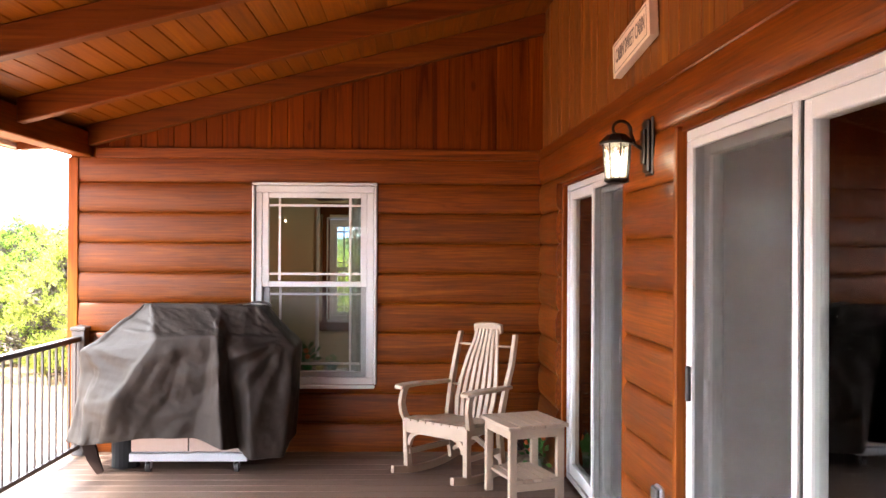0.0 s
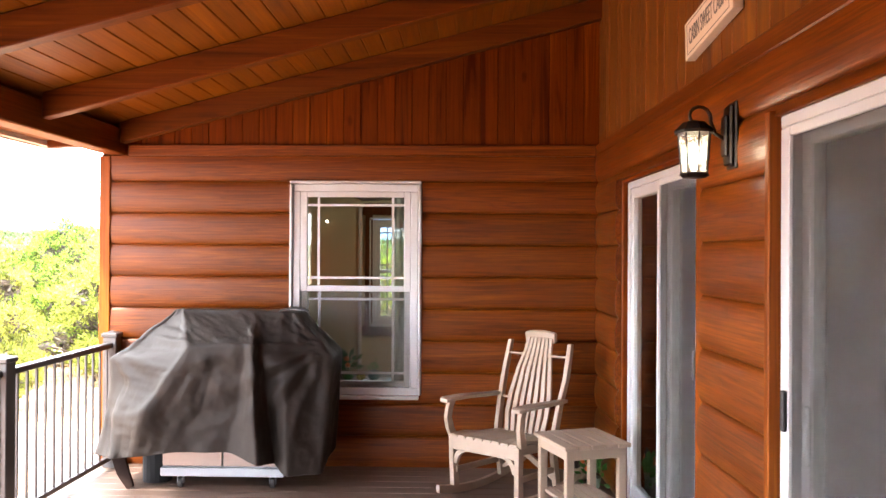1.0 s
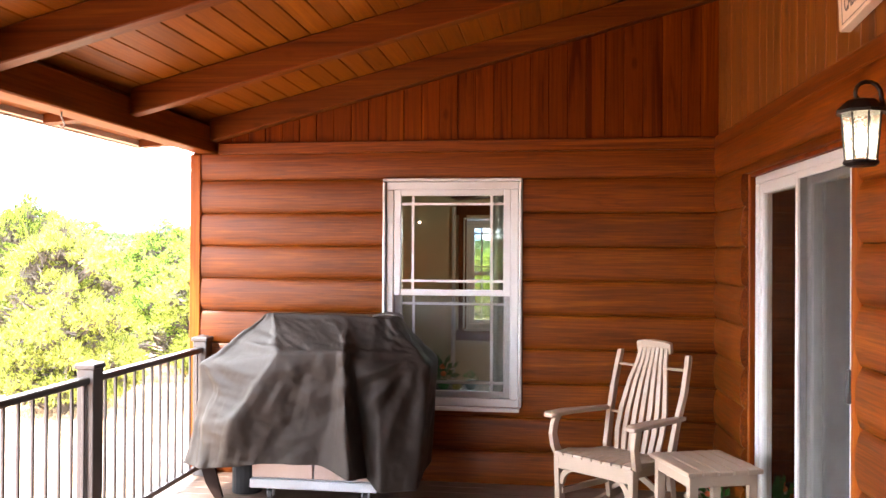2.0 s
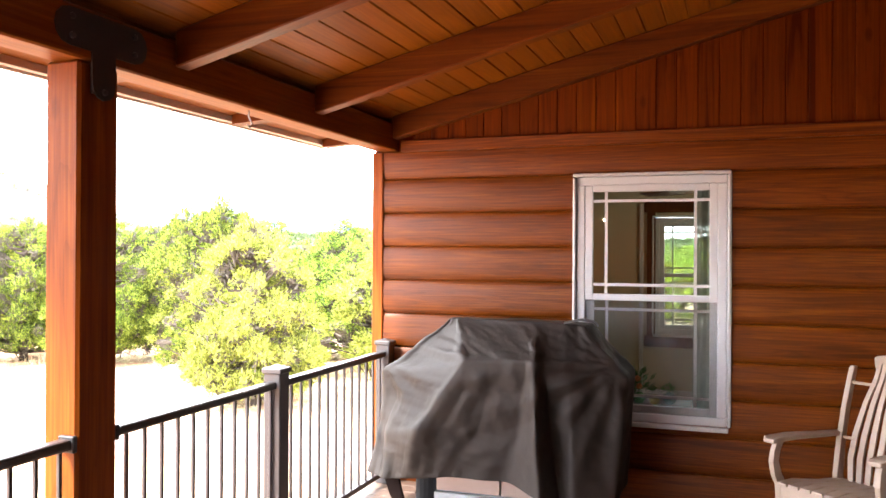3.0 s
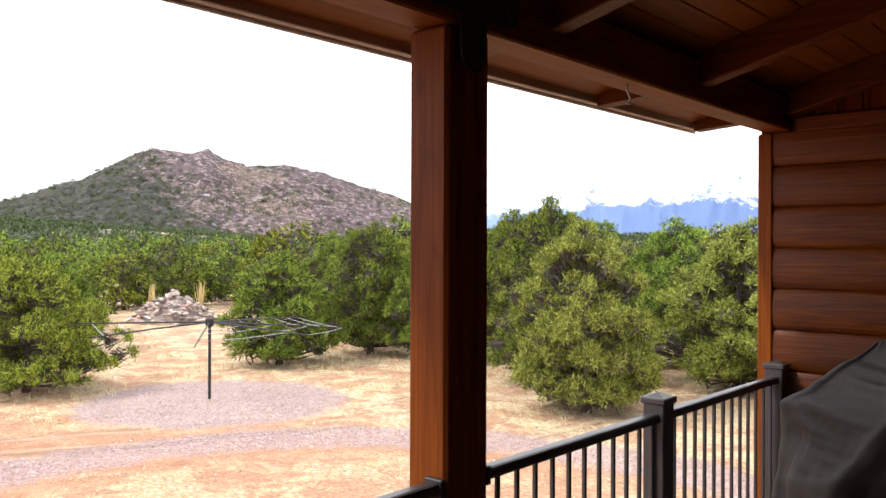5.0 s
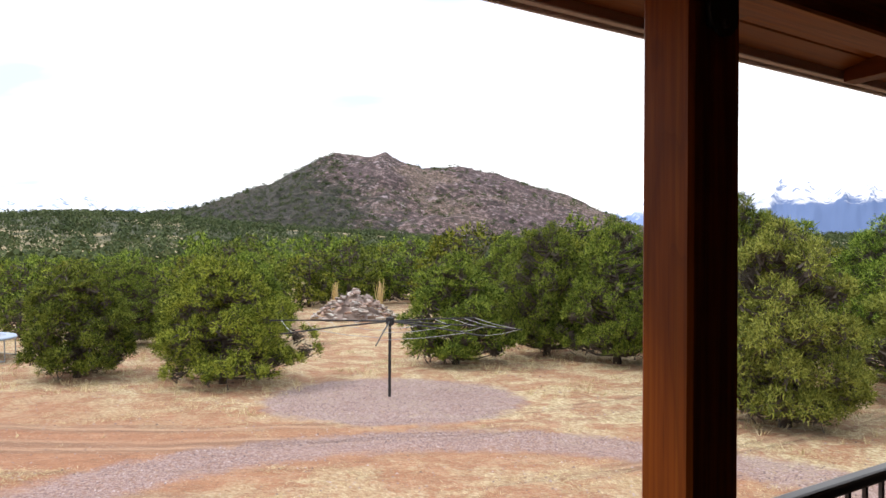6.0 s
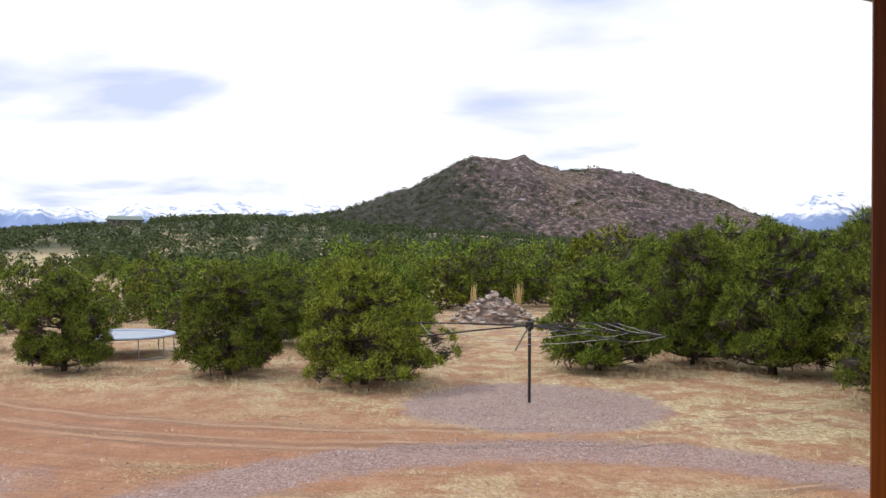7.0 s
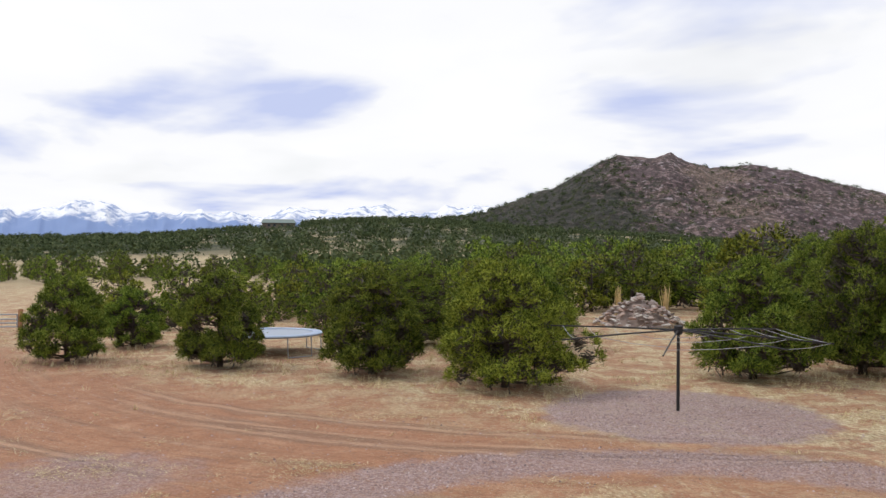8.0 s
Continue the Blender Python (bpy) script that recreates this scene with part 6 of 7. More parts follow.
xs = np.linspace(0, 0.34, 40)
for z0, z1 in ((0.1, 2.35),):
    lo = [bm.verts.new((-0.455 + x, 7.22 + 0.03 * math.sin(x * 90), z0)) for x in xs]
    hi = [bm.verts.new((-0.44 + x, 7.20 + 0.022 * math.sin(x * 90 + 0.3), z1)) for x in xs]
    for k in range(39):
        bm.faces.new((lo[k], lo[k + 1], hi[k + 1], hi[k]))
cur = part("curtain", bm, m, smooth=True)
sm = cur.modifiers.new("thickness", "SOLIDIFY")
sm.thickness = 0.004
tagged(cur, "pale grey gathered curtain beside the window", "curtain")
rod = holder("curtain_rod", pose(-0.7, 7.2, 2.36), "dark curtain rod above the window", "curtain rod")
bm = bmesh.new()
tube(bm, [(-0.7, 0, 0), (0.72, 0, 0)], 0.011, 8)
part("rod", bm, TRIMD, rod)
for sx in (-0.6, 0.62):
    bm = bmesh.new()
    tube(bm, [(sx, 0, 0), (sx, -0.165, 0)], 0.009, 6)
    part("rod_bracket", bm, TRIMD, rod)
# white strip added where the room's wall corner catches light
tagged(boxpart("trim_room", (-1.17, -1.13, NY - 0.03, NY - 0.001, 0.13, 2.12), VINYL), "white strip added for the lit corner edge of the room wall", "trim", kind="structure")
# ceiling fan
fan = holder("ceiling_fan", pose(-0.42, 9.0, 2.7), "dark wooden ceiling fan", "ceiling fan")
bm = bmesh.new()
tube(bm, [(0, 0, 0), (0, 0, -0.46), (0, 0, -0.48), (0, 0, -0.62)], [0.02, 0.02, 0.09, 0.09], 16)
part("motor", bm, TRIMD, fan, "dark fan motor")
for k in range(5):
    a = radians(72 * k + 12)
    bm = bmesh.new()
    d = Vector((math.cos(a), math.sin(a), 0))
    w = Vector((-math.sin(a), math.cos(a), 0.15))
    strip(bm, [d * 0.08 + Vector((0, 0, -0.55)), d * 0.22 + Vector((0, 0, -0.56)), d * 0.62 + Vector((0, 0, -0.565))], [w * 0.03, w * 0.065, w * 0.07], [(0, 0, 0.006)] * 3)
    part("blade", bm, TRIMD, fan, "dark wooden fan blade")
m, nt, out = material("warm_globe")
em = node(nt, "ShaderNodeEmission", Color=(1.0, 0.82, 0.58, 1), Strength=3.5)
nt.links.new(em.outputs[0], out.inputs[0])
lampr = holder("wall_light", pose(-1.55, NY - 0.03, 1.95), "small round lit wall light", "wall lamp")
bm = bmesh.new()
bmesh.ops.create_uvsphere(bm, u_segments=16, v_segments=10, radius=0.012)
part("globe", bm, m, lampr, "glowing globe", smooth=True)
bm = bmesh.new()
tube(bm, [(0, 0.0, 0), (0, 0.029, 0)], 0.013, 12)
part("mount", bm, VINYL, lampr)
# unseen point light added to fill the room; no fitting carries it
rl = new("room_fill", bpy.data.lights.new("room_fill", "POINT"))
rl.data.energy, rl.data.color, rl.data.shadow_soft_size = 6.0, (1.0, 0.86, 0.66), 0.1
rl.location = (0.9, 9.0, 2.3)
# table under the window with plants and ornaments
dk = holder("console_table", pose(-0.72, 7.32, FLOOR), "dark wooden table under the window", "table")
boxpart("tabletop", (-0.55, 0.5, -0.2, 0.2, 0.54, 0.57), TRIMD, dk)
for x in (-0.5, 0.45):
    for y in (-0.16, 0.16):
        boxpart("leg", (x - 0.025, x + 0.025, y - 0.025, y + 0.025, 0, 0.54), TRIMD, dk)


def pot_plant(name, m, label, pot_r, h, leafcol, flower=None, seed=1):
    p = holder(name, m, label, "plant")
    bm = bmesh.new()
    tube(bm, [(0, 0, 0), (0, 0, pot_r * 0.4), (0, 0, pot_r * 1.5), (0, 0, pot_r * 1.6)], [pot_r * 0.7, pot_r * 0.8, pot_r, pot_r * 1.06], 16)
    part("pot", bm, plain("glazed_pot", (0.12, 0.16, 0.12), 0.3), p, "glazed flower pot")
    rng = np.random.default_rng(seed)
    n = 70
    base = rng.normal(size=(n, 3)) * pot_r * 0.4 + np.array([0, 0, pot_r * 1.7])
    d = rng.normal(size=(n, 3)) * 0.6 + np.array([0, 0, 0.8])
    d /= np.linalg.norm(d, axis=1)[:, None]
    base += d * rng.uniform(0, h * 0.6, n)[:, None]
    s = np.cross(d, rng.normal(size=(n, 3)))
    s /= np.linalg.norm(s, axis=1)[:, None]
    L = h * 0.3
    v = np.stack([base, base + d * L * 0.5 + s * L * 0.25, base + d * L, base + d * L * 0.5 - s * L * 0.25], 1).reshape(-1, 3)
    rawmesh("leaves", v, np.arange(4 * n).reshape(n, 4), plain("house_plant_leaf", leafcol, 0.5, vary=0.4), p)
    if flower:
        bm = bmesh.new()
        for k in range(7):
            q = base[k] + d[k] * h * 0.35
            bmesh.ops.create_uvsphere(bm, u_segments=8, v_segments=6, radius=h * 0.08, matrix=Matrix.Translation(q))
        part("flowers", bm, plain("flower_petals", flower, 0.6, vary=0.3), p, "bright blossoms")
    return p


pot_plant("potted_plant", pose(-0.84, 7.25, 0.55), "leafy green potted plant with orange blossoms on a table", 0.045, 0.26, (0.05, 0.16, 0.05), (0.6, 0.16, 0.03), 3)
def glass_ball(x, y, r, col, label):
    b = holder("glass_ornament", pose(x, y, 0.55), label, "ornament", "glass ornaments")
    bm = bmesh.new()
    bmesh.ops.create_uvsphere(bm, u_segments=18, v_segments=12, radius=r, matrix=Matrix.Translation((0, 0, r * 1.05 + 0.008)))
    part("ball", bm, plain("coloured_glass", col, 0.12, vary=0.3, Transmission_Weight=0.4), b, smooth=True)
    bm = bmesh.new()
    tube(bm, [(0, 0, 0.0), (0, 0, 0.02)], [r * 0.6, r * 0.35], 14)
    part("foot", bm, TRIMD, b)


glass_ball(-0.80, 7.19, 0.042, (0.10, 0.45, 0.14), "green glass ball on the window table")
glass_ball(-0.70, 7.20, 0.036, (0.65, 0.48, 0.06), "amber glass ball on the window table")
glass_ball(-0.60, 7.21, 0.045, (0.20, 0.42, 0.45), "pale blue glass ball on the window table")
pot_plant("potted_plant", pose(-0.62, 7.40, 0.55), "small green potted plant on a table", 0.04, 0.09, (0.06, 0.25, 0.06), None, 4)
pot_plant("potted_plant", pose(1.72, 6.2, FLOOR), "green house plant on the floor behind the glass door", 0.12, 0.5, (0.04, 0.16, 0.03), None, 6)


def corner_ornament():
    o = holder("driftwood_ornament", pose(0.945, 6.58, FLOOR), "dark gnarled driftwood on a pale stone in the porch corner", "ornament")
    bm = bmesh.new()
    bmesh.ops.create_icosphere(bm, subdivisions=3, radius=0.075)
    for v in bm.verts:
        v.co *= 1 + 0.25 * noise.noise(v.co * 14.0)
        v.co = Vector((v.co.x * 1.1, v.co.y, v.co.z * 0.55 + 0.035))
    part("stone", bm, plain("pale_field_stone", (0.34, 0.26, 0.20), 0.85, vary=0.3, scale=22, bump=0.4), o, "pale rounded stone", smooth=True)
    wood_ = plain("dark_driftwood", (0.035, 0.024, 0.018), 0.8, vary=0.5, scale=30, bump=0.6)
    rng = np.random.default_rng(17)
    for a, rise, reach in ((20, 0.19, 0.10), (100, 0.14, 0.13), (200, 0.12, 0.12), (300, 0.17, 0.09)):
        d = np.array([math.cos(radians(a)), math.sin(radians(a)), 0])
        pts = [d * 0.01 + np.array([0, 0, 0.06]), d * reach * 0.45 + np.array([0, 0, 0.06 + rise * 0.5]) + rng.normal(size=3) * 0.012,
               d * reach * 0.8 + np.array([0, 0, 0.06 + rise * 0.7]) + rng.normal(size=3) * 0.012, d * reach + np.array([0, 0, 0.05 + rise])]
        bm = bmesh.new()
        tube(bm, pts, [0.026, 0.020, 0.014, 0.006], 8)
        part("branch", bm, wood_, o, smooth=True)


corner_ornament()
pot_plant("potted_plant", pose(1.02, 6.34, FLOOR), "small leafy plant with orange blossoms in the porch corner", 0.045, 0.22, (0.05, 0.17, 0.03), (0.55, 0.14, 0.03), 8)

# ---- yard things ----
def clothesline():
    c = holder("rotary_clothesline", pose(-17.6, 12.88, GROUND), "black rotary clothes line on a pole in gravel", "clothes line")
    bm = bmesh.new()
    tube(bm, [(0, 0, -0.05), (0, 0, 1.72)], 0.036, 12)
    part("pole", bm, BLACKM, c)
    bm = bmesh.new()
    tube(bm, [(0, 0, 1.66), (0, 0, 1.70), (0, 0, 1.84), (0, 0, 1.86)], [0.07, 0.10, 0.10, 0.05], 12)
    part("hub", bm, BLACKM, c, "black hub")
    # arms spread over the yard; r points north-east, f north-west
    r = Vector((0.30, 0.954, 0))
    f = Vector((-0.954, 0.30, 0))
    ends = [r * -2.75 + f * 0.5 + Vector((0, 0, 1.80)), r * -2.7 - f * 0.9 + Vector((0, 0, 1.62)), r * -0.85 - f * 1.9 + Vector((0, 0, 1.42)),
            r * 3.2 - f * 0.5 + Vector((0, 0, 1.52)), r * 1.8 - f * 1.5 + Vector((0, 0, 1.50)), r * 2.6 + f * 1.0 + Vector((0, 0, 1.70))]
    hubp = Vector((0, 0, 1.76))
    for e in ends:
        bm = bmesh.new()
        d = (e - hubp).normalized()
        tube(bm, [hubp + d * 0.08, hubp + (e - hubp) * 0.5 + Vector((0, 0, 0.015)), e], [0.02, 0.018, 0.015], 8)
        part("arm", bm, BLACKM, c)
    line = plain("pale_line", (0.42, 0.42, 0.44), 0.5)
    for i, j, ks in ((0, 5, (0.35, 0.6, 0.85)), (3, 4, (0.45, 0.7, 0.98)), (3, 5, (0.3, 0.5, 0.7, 0.85, 0.98)), (0, 1, (0.3, 0.5, 0.7, 0.9)), (4, 2, (0.3, 0.5, 0.8)), (1, 2, (0.4, 0.7))):
        for k in ks:
            a, b = hubp.lerp(ends[i], k), hubp.lerp(ends[j], k)
            bm = bmesh.new()
            tube(bm, [a, (a + b) / 2 - Vector((0, 0, 0.03)), b], 0.0055, 5)
            part("line", bm, line, c, "thin pale line")
    return c


clothesline()


def stone_meshes(n):
    out = []
    for k in range(n):
        bm = bmesh.new()
        bmesh.ops.create_icosphere(bm, subdivisions=1, radius=0.5)
        for v in bm.verts:
            v.co *= 0.8 + 0.5 * noise.noise(v.co * 2.3 + Vector((k * 9.1, 0, 0)))
            v.co.z *= 0.4
        me = bpy.data.meshes.new("stone")
        bm.to_mesh(me)
        bm.free()
        out.append(me)
    return out


def stonemat():
    m, nt, out = material("rubble_stone")
    rnd = node(nt, "ShaderNodeObjectInfo").outputs["Random"]
    co = node(nt, "ShaderNodeTexCoord").outputs["Object"]
    a = noisen(nt, co, 3.0, 5.0, 0.65)
    col = ramp(nt, rnd, [(0.0, (0.22, 0.17, 0.155)), (0.3, (0.40, 0.33, 0.30)), (0.5, (0.46, 0.28, 0.21)), (0.7, (0.56, 0.50, 0.46)), (1.0, (0.72, 0.68, 0.64))])
    col = mixc(nt, mathn(nt, "MULTIPLY", a, 0.5), col, (0.20, 0.16, 0.14))
    principled(nt, out, col, 0.9, a, 0.8, 0.05)
    return m


def rock_pile():
    r = holder("rock_pile", pose(-36.86, 23.47, GROUND), "heap of pale broken rocks in the clearing", "rock pile")
    mt = stonemat()
    ms = stone_meshes(7)
    for me in ms:
        me.materials.append(mt)
    rng = np.random.default_rng(3)
    bm = bmesh.new()
    tube(bm, [(0, 0, -0.1), (0, 0, 0.65), (0, 0, 1.2)], [1.65, 0.85, 0.12], 14)
    part("core", bm, mt, r)
    for k in range(280):
        a = rng.uniform(0, 2 * np.pi)
        q = rng.uniform(0, 1) ** 0.6
        rad_ = 2.1 * q
        z = 1.38 * (1 - q) ** 0.9 + 0.06 + rng.uniform(-0.05, 0.08)
        ob = new("stone", ms[int(rng.integers(0, 7))])
        ob.parent = r
        s_ = rng.uniform(0.18, 0.48)
        ob.matrix_local = pose(math.cos(a) * rad_, math.sin(a) * rad_, z, rng.uniform(-25, 25), rng.uniform(-25, 25), rng.uniform(0, 360)) @ Matrix.Diagonal((s_ * 1.3, s_, s_, 1))
    return r


rock_pile()


def tall_grass(x, y, h, seed):
    g = holder("plume_grass", pose(x, y, GROUND), "tall dry golden plume grass clump", "grass clump", "plume grass clumps")
    rng = np.random.default_rng(seed)
    n = 60
    base = np.c_[rng.normal(size=(n, 2)) * 0.06, np.zeros(n)]
    tip = base + np.c_[rng.normal(size=(n, 2)) * 0.13, h * rng.uniform(0.6, 1.0, n)]
    s = np.c_[rng.normal(size=(n, 2)), np.zeros(n)]
    s /= np.linalg.norm(s, axis=1)[:, None]
    midp = base * 0.22 + tip * 0.78
    v = np.stack([base - s * 0.01, base + s * 0.01, midp + s * 0.014, tip, midp - s * 0.014], 1).reshape(-1, 3)
    rawmesh("blades", v, np.arange(5 * n).reshape(n, 5), plain("golden_straw", (0.66, 0.50, 0.24), 0.8, vary=0.3), g)
    return g


tall_grass(-38.7, 23.45, 2.0, 1)
tall_grass(-37.5, 25.4, 2.1, 2)


def trampoline():
    t = holder("trampoline", pose(-30.4, 5.5, GROUND), "round trampoline with a pale blue pad behind trees", "trampoline")
    R, H = 1.62, 0.66
    bm = bmesh.new()
    pts = [(R * math.cos(a), R * math.sin(a), H) for a in np.linspace(0, 2 * math.pi, 41)]
    tube(bm, pts, 0.028, 8, cap=False)
    part("rim", bm, GREYM, t, "steel rim")
    bm = bmesh.new()
    tube(bm, [(0, 0, H + 0.012), (0, 0, H + 0.02)], 1.36, 40)
    # the mat's reflection of the sky is put into this pale colour
    part("mat", bm, plain("sky_sheen_mat", (0.34, 0.39, 0.47), 0.5), t, "woven jumping mat with sky sheen in its pale colour")
    bm = bmesh.new()
    n = 40
    rings = [[bm.verts.new((rr * math.cos(2 * math.pi * k / n), rr * math.sin(2 * math.pi * k / n), zz)) for k in range(n)] for rr, zz in ((1.31, H + 0.03), (1.34, H + 0.06), (1.64, H + 0.055), (1.67, H + 0.02))]
    for a, b in zip(rings, rings[1:]):
        for k in range(n):
            bm.faces.new((a[k], a[(k + 1) % n], b[(k + 1) % n], b[k]))
    part("pad", bm, plain("pale_blue_pad", (0.36, 0.44, 0.58), 0.5), t, "pale blue safety pad")
    for k in range(4):
        a = radians(90 * k + 25)
        d = Vector((math.cos(a), math.sin(a), 0))
        w = Vector((-math.sin(a), math.cos(a), 0)) * 0.45
        bm = bmesh.new()
        tube(bm, [d * R + w + Vector((0, 0, H)), d * R * 1.02 + w + Vector((0, 0, 0.02)), d * R * 1.02 - w + Vector((0, 0, 0.02)), d * R - w + Vector((0, 0, H))], 0.022, 8)
        part("leg", bm, GREYM, t, "steel leg")
    return t


trampoline()


def gate():
    g = holder("pipe_gate", pose(-40.7, -3.9, GROUND, 0, 0, -101), "grey pipe farm gate on a wooden post", "gate")
    bm = bmesh.new()
    tube(bm, [(0, 0, -0.1), (0, 0, 0.95)], [0.11, 0.10], 10)
    part("post", bm, plain("weathered_post", (0.36, 0.19, 0.10), 0.9, vary=0.3), g, "weathered wooden gate post")
    for z in (0.2, 0.36, 0.52, 0.72):
        bm = bmesh.new()
        tube(bm, [(0.14, 0, z), (3.4, 0, z)], 0.03, 8)
        part("rail", bm, GREYM, g)
    for x in (0.14, 1.2, 2.3, 3.4):
        bm = bmesh.new()
        tube(bm, [(x, 0, 0.17), (x, 0, 0.75)], 0.03, 8)
        part("upright", bm, GREYM, g)
    return g


gate()


def far_house():
    x, y = CX - math.sin(radians(83.5)) * 455, CY + math.cos(radians(83.5)) * 455
    z = float(ridge_height(np.array(x), np.array(y))) + 0.5      # on a raised footing
    h = holder("far_house", pose(x, y, z, 0, 0, 83.5), "low house with a grey-green roof on the far ridge", "house")
    boxpart("wall", (-8.5, 8.5, -4, 4, -4.2, 2.6), plain("far_wall", (0.15, 0.12, 0.095), 0.8), h, bevel=0)
    bm = bmesh.new()
    vs = [bm.verts.new(p) for p in ((-9.2, -4.8, 2.5), (9.2, -4.8, 2.5), (9.2, 4.8, 2.5), (-9.2, 4.8, 2.5), (-8.0, 0, 4.6), (8.0, 0, 4.6))]
    for q in ((0, 1, 5, 4), (1, 2, 5), (2, 3, 4, 5), (3, 0, 4), (3, 2, 1, 0)):
        bm.faces.new([vs[i] for i in q])
    part("roof", bm, plain("far_roof", (0.17, 0.22, 0.20), 0.6), h, "grey-green roof")
    for xx in (-5, -2, 2, 5):
        boxpart("window", (xx - 0.7, xx + 0.7, -4.03, -3.99, 0.7, 1.9), plain("far_glass", (0.04, 0.05, 0.06), 0.2), h, bevel=0)
    return h


far_house()


# dry grass tufts over the yard
def tufts():
    rng = np.random.default_rng(12)
    pts = []
    while len(pts) < 5200:
        deg = rng.uniform(5, 112)
        d = 13 + 34 * rng.uniform() ** 0.8
        x, y = CX - math.sin(radians(deg)) * d, CY + math.cos(radians(deg)) * d
        line_ = (x + 21.0) * -0.62 + (y - 2.2) * 0.785
        if (x + 17.2) ** 2 + (y - 12.75) ** 2 < 10.5 or abs(math.hypot(x + 7.5, y - 7.5) - 6.75) < 1.0:
            continue
        w = noise.noise((x * 0.6, y * 0.6, 6.0))
        k = 0.9 if (line_ > 3.0 or y > 14) else 0.06
        if rng.uniform() > k * max(0.0, 0.12 + w * 2.0):
            continue
        pts.append((x, y))
    skirt = []
    for x, y, kind, hh, ww in NEAR:
        for _ in range(80 if x < -20 else 45):
            a_, q_ = rng.uniform(0, 2 * math.pi), rng.uniform(0.7, 2.5)
            skirt.append((x + math.cos(a_) * q_, y + math.sin(a_) * q_))
    first_tall = len(pts)
    pts = np.array(pts + skirt)
    K = 7
    b = np.repeat(pts, K, 0)
    n = len(b)
    base = np.c_[b + rng.normal(size=(n, 2)) * 0.05, np.full(n, GROUND - 0.02)]
    size_ = rng.uniform(0.04, 0.15, len(pts))
    size_[first_tall:] *= 1.7
    hgt = np.repeat(size_, K) * rng.uniform(0.6, 1.2, n)
    tip = base + np.c_[rng.normal(size=(n, 2)) * 0.07, hgt]
    s = np.c_[rng.normal(size=(n, 2)), np.zeros(n)]
    s /= np.linalg.norm(s, axis=1)[:, None]
    v = np.stack([base - s * 0.009, base + s * 0.009, tip], 1).reshape(-1, 3)
    m, nt, out = material("straw_tufts")
    isl = node(nt, "ShaderNodeNewGeometry").outputs["Random Per Island"]
    principled(nt, out, ramp(nt, isl, [(0.0, (0.46, 0.34, 0.17)), (0.5, (0.64, 0.53, 0.30)), (1.0, (0.80, 0.71, 0.48))]), 0.9)
    return tagged(rawmesh("dry_grass", v, np.arange(3 * n).reshape(n, 3), m), "straw-coloured dry grass tufts across the yard", "grass", kind="stuff")


tufts()


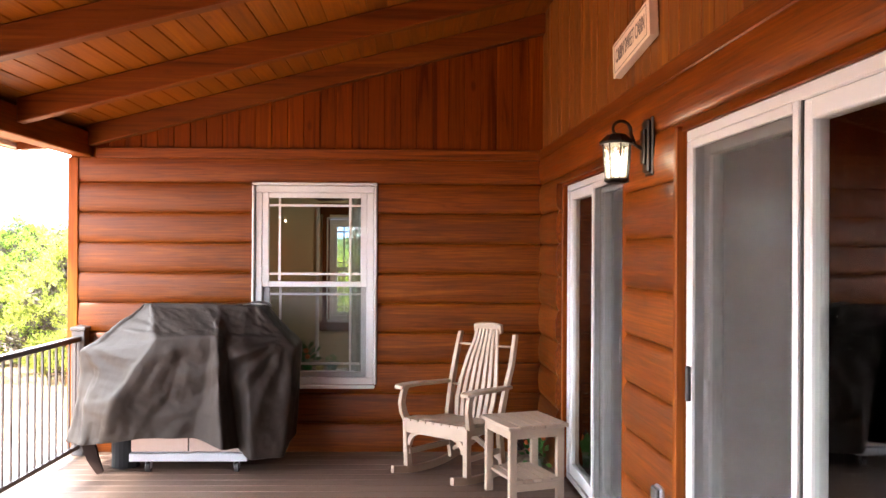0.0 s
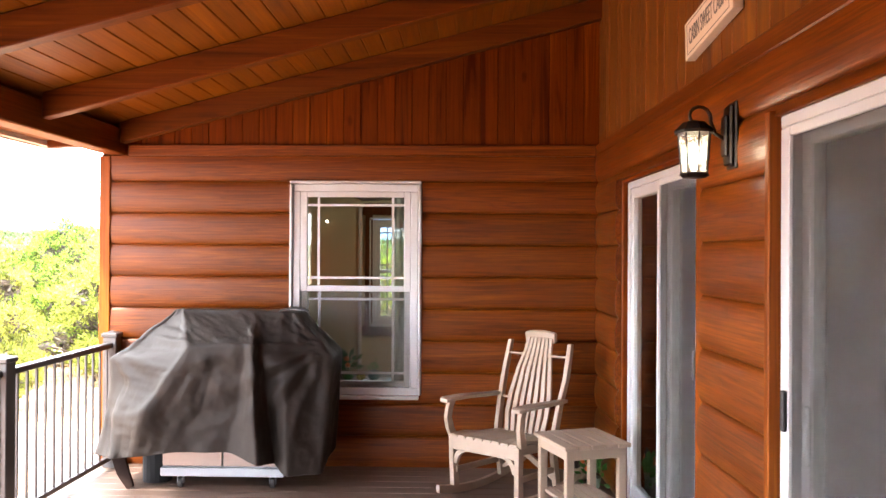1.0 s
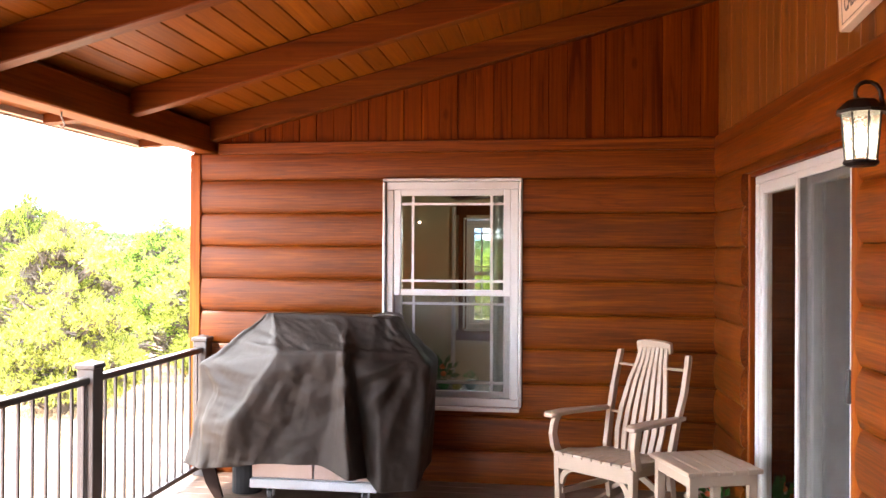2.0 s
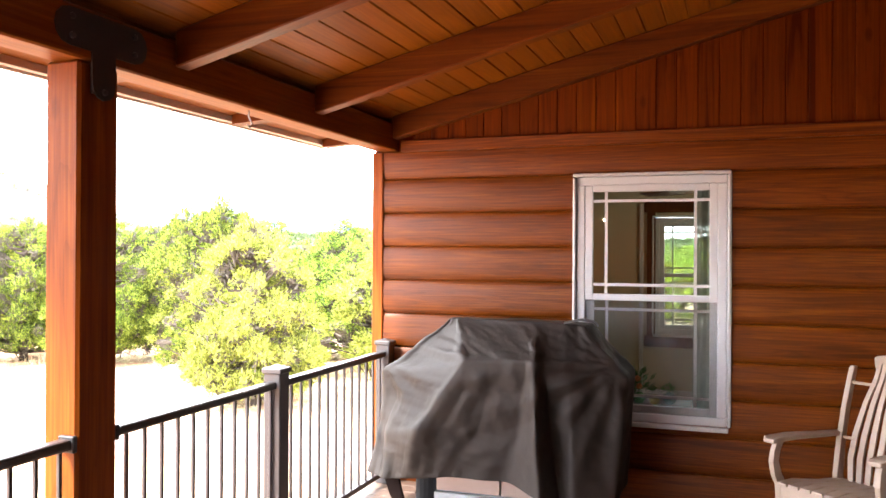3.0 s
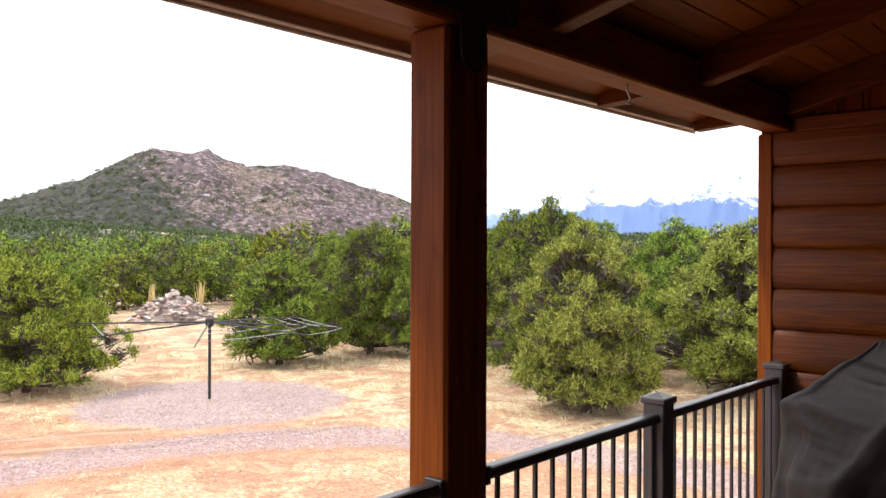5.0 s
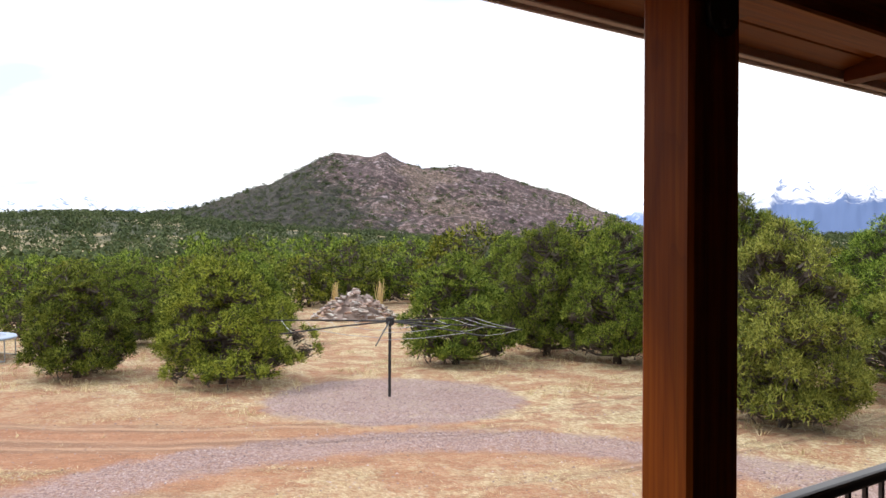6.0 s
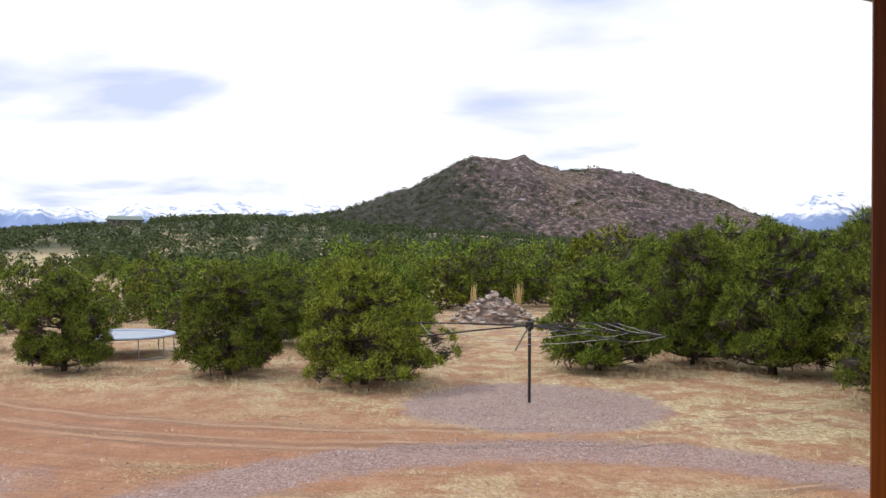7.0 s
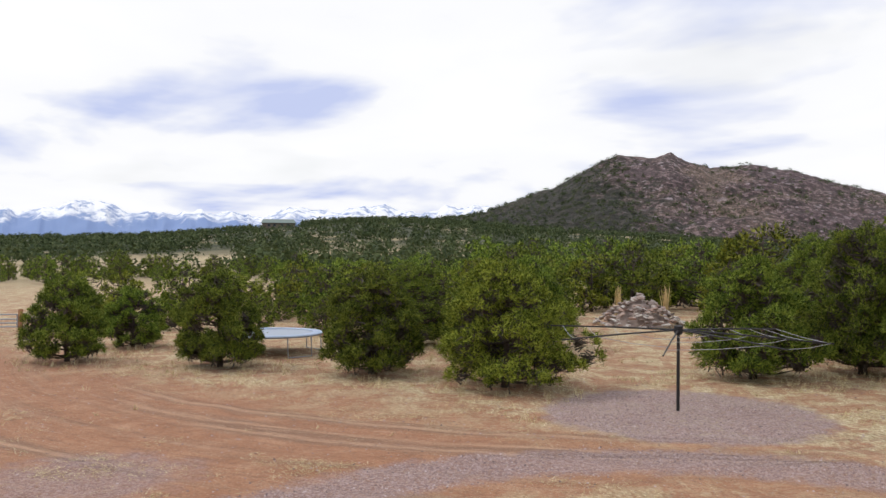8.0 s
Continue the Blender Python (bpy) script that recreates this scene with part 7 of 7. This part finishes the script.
# loose pebbles over the gravel and the dirt
def pebbles():
    rng = np.random.default_rng(31)
    pts = []
    while len(pts) < 9000:
        deg = rng.uniform(15, 103)
        d = 9 + 17 * rng.uniform()
        x, y = CX - math.sin(radians(deg)) * d, CY + math.cos(radians(deg)) * d
        gravel = (x + 17.2) ** 2 + (y - 12.75) ** 2 < 8.4 or abs(math.hypot(x + 7.5, y - 7.5) - 6.75) < 0.8
        if rng.uniform() < (1.0 if gravel else 0.10):
            pts.append((x, y))
    p = np.array(pts)
    n = len(p)
    r = rng.uniform(0.010, 0.028, n) * rng.uniform(0.7, 1.3, n)
    turn = rng.uniform(0, 2 * np.pi, n)
    form = np.array([(1, 0, 0), (0, 0.8, 0), (-0.9, 0, 0), (0, -0.8, 0), (0.1, 0.1, 0.75)])
    c, q = np.cos(turn), np.sin(turn)
    local = form[None] * r[:, None, None] * rng.uniform(0.75, 1.25, (n, 5, 1))
    v = np.stack([local[..., 0] * c[:, None] - local[..., 1] * q[:, None], local[..., 0] * q[:, None] + local[..., 1] * c[:, None], local[..., 2]], -1)
    v += np.c_[p, rough_height(p[:, 0], p[:, 1]) - 0.002][:, None]
    tri = np.array([(0, 1, 4), (1, 2, 4), (2, 3, 4), (3, 0, 4)])
    f = (np.arange(n) * 5)[:, None, None] + tri[None]
    m, nt, out = material("loose_pebbles")
    isl = node(nt, "ShaderNodeNewGeometry").outputs["Random Per Island"]
    principled(nt, out, ramp(nt, isl, [(0.0, (0.12, 0.085, 0.085)), (0.5, (0.34, 0.245, 0.24)), (1.0, (0.52, 0.42, 0.40))]), 0.9)
    return tagged(rawmesh("pebbles", v.reshape(-1, 3), f.reshape(-1, 3), m), "grey-pink loose pebbles on the drive", "gravel", kind="stuff")


pebbles()


# flattened straw lying in patches beside the drive
def matted_straw():
    rng = np.random.default_rng(33)
    pts = []
    while len(pts) < 5200:
        deg = rng.uniform(12, 103)
        d = 9 + 26 * rng.uniform() ** 0.85
        x, y = CX - math.sin(radians(deg)) * d, CY + math.cos(radians(deg)) * d
        if (x + 17.2) ** 2 + (y - 12.75) ** 2 < 9.5 or abs(math.hypot(x + 7.5, y - 7.5) - 6.75) < 0.9:
            continue
        lane = abs(math.hypot(x + 31.6, y - 17.1) - 18.9)
        w = noise.noise((x * 0.55, y * 0.55, 2.0)) + 0.6 * noise.noise((x * 1.7, y * 1.7, 9.0))
        if rng.uniform() < (0.05 if lane < 1.6 else 0.9) * max(0.0, w - 0.02) * 2.2:
            pts.append((x, y))
    b = np.repeat(np.array(pts), 9, 0)
    n = len(b)
    base = b + rng.normal(size=(n, 2)) * 0.10
    z = rough_height(base[:, 0], base[:, 1])
    a = rng.uniform(0, 2 * np.pi, n)
    ln = rng.uniform(0.05, 0.15, n)
    d = np.c_[np.cos(a), np.sin(a)]
    s = np.c_[-np.sin(a), np.cos(a)] * 0.006
    lo = np.c_[base - s, z - 0.004]
    hi = np.c_[base + s, z - 0.004]
    tip = np.c_[base + d * ln[:, None], z + rng.uniform(0.006, 0.035, n)]
    m, nt, out = material("matted_straw")
    isl = node(nt, "ShaderNodeNewGeometry").outputs["Random Per Island"]
    principled(nt, out, ramp(nt, isl, [(0.0, (0.40, 0.29, 0.14)), (0.5, (0.58, 0.46, 0.25)), (1.0, (0.74, 0.64, 0.42))]), 0.9)
    v = np.stack([lo, hi, tip], 1).reshape(-1, 3)
    return tagged(rawmesh("matted_straw", v, np.arange(3 * n).reshape(n, 3), m), "pale flattened straw lying in patches", "grass", kind="stuff")


matted_straw()
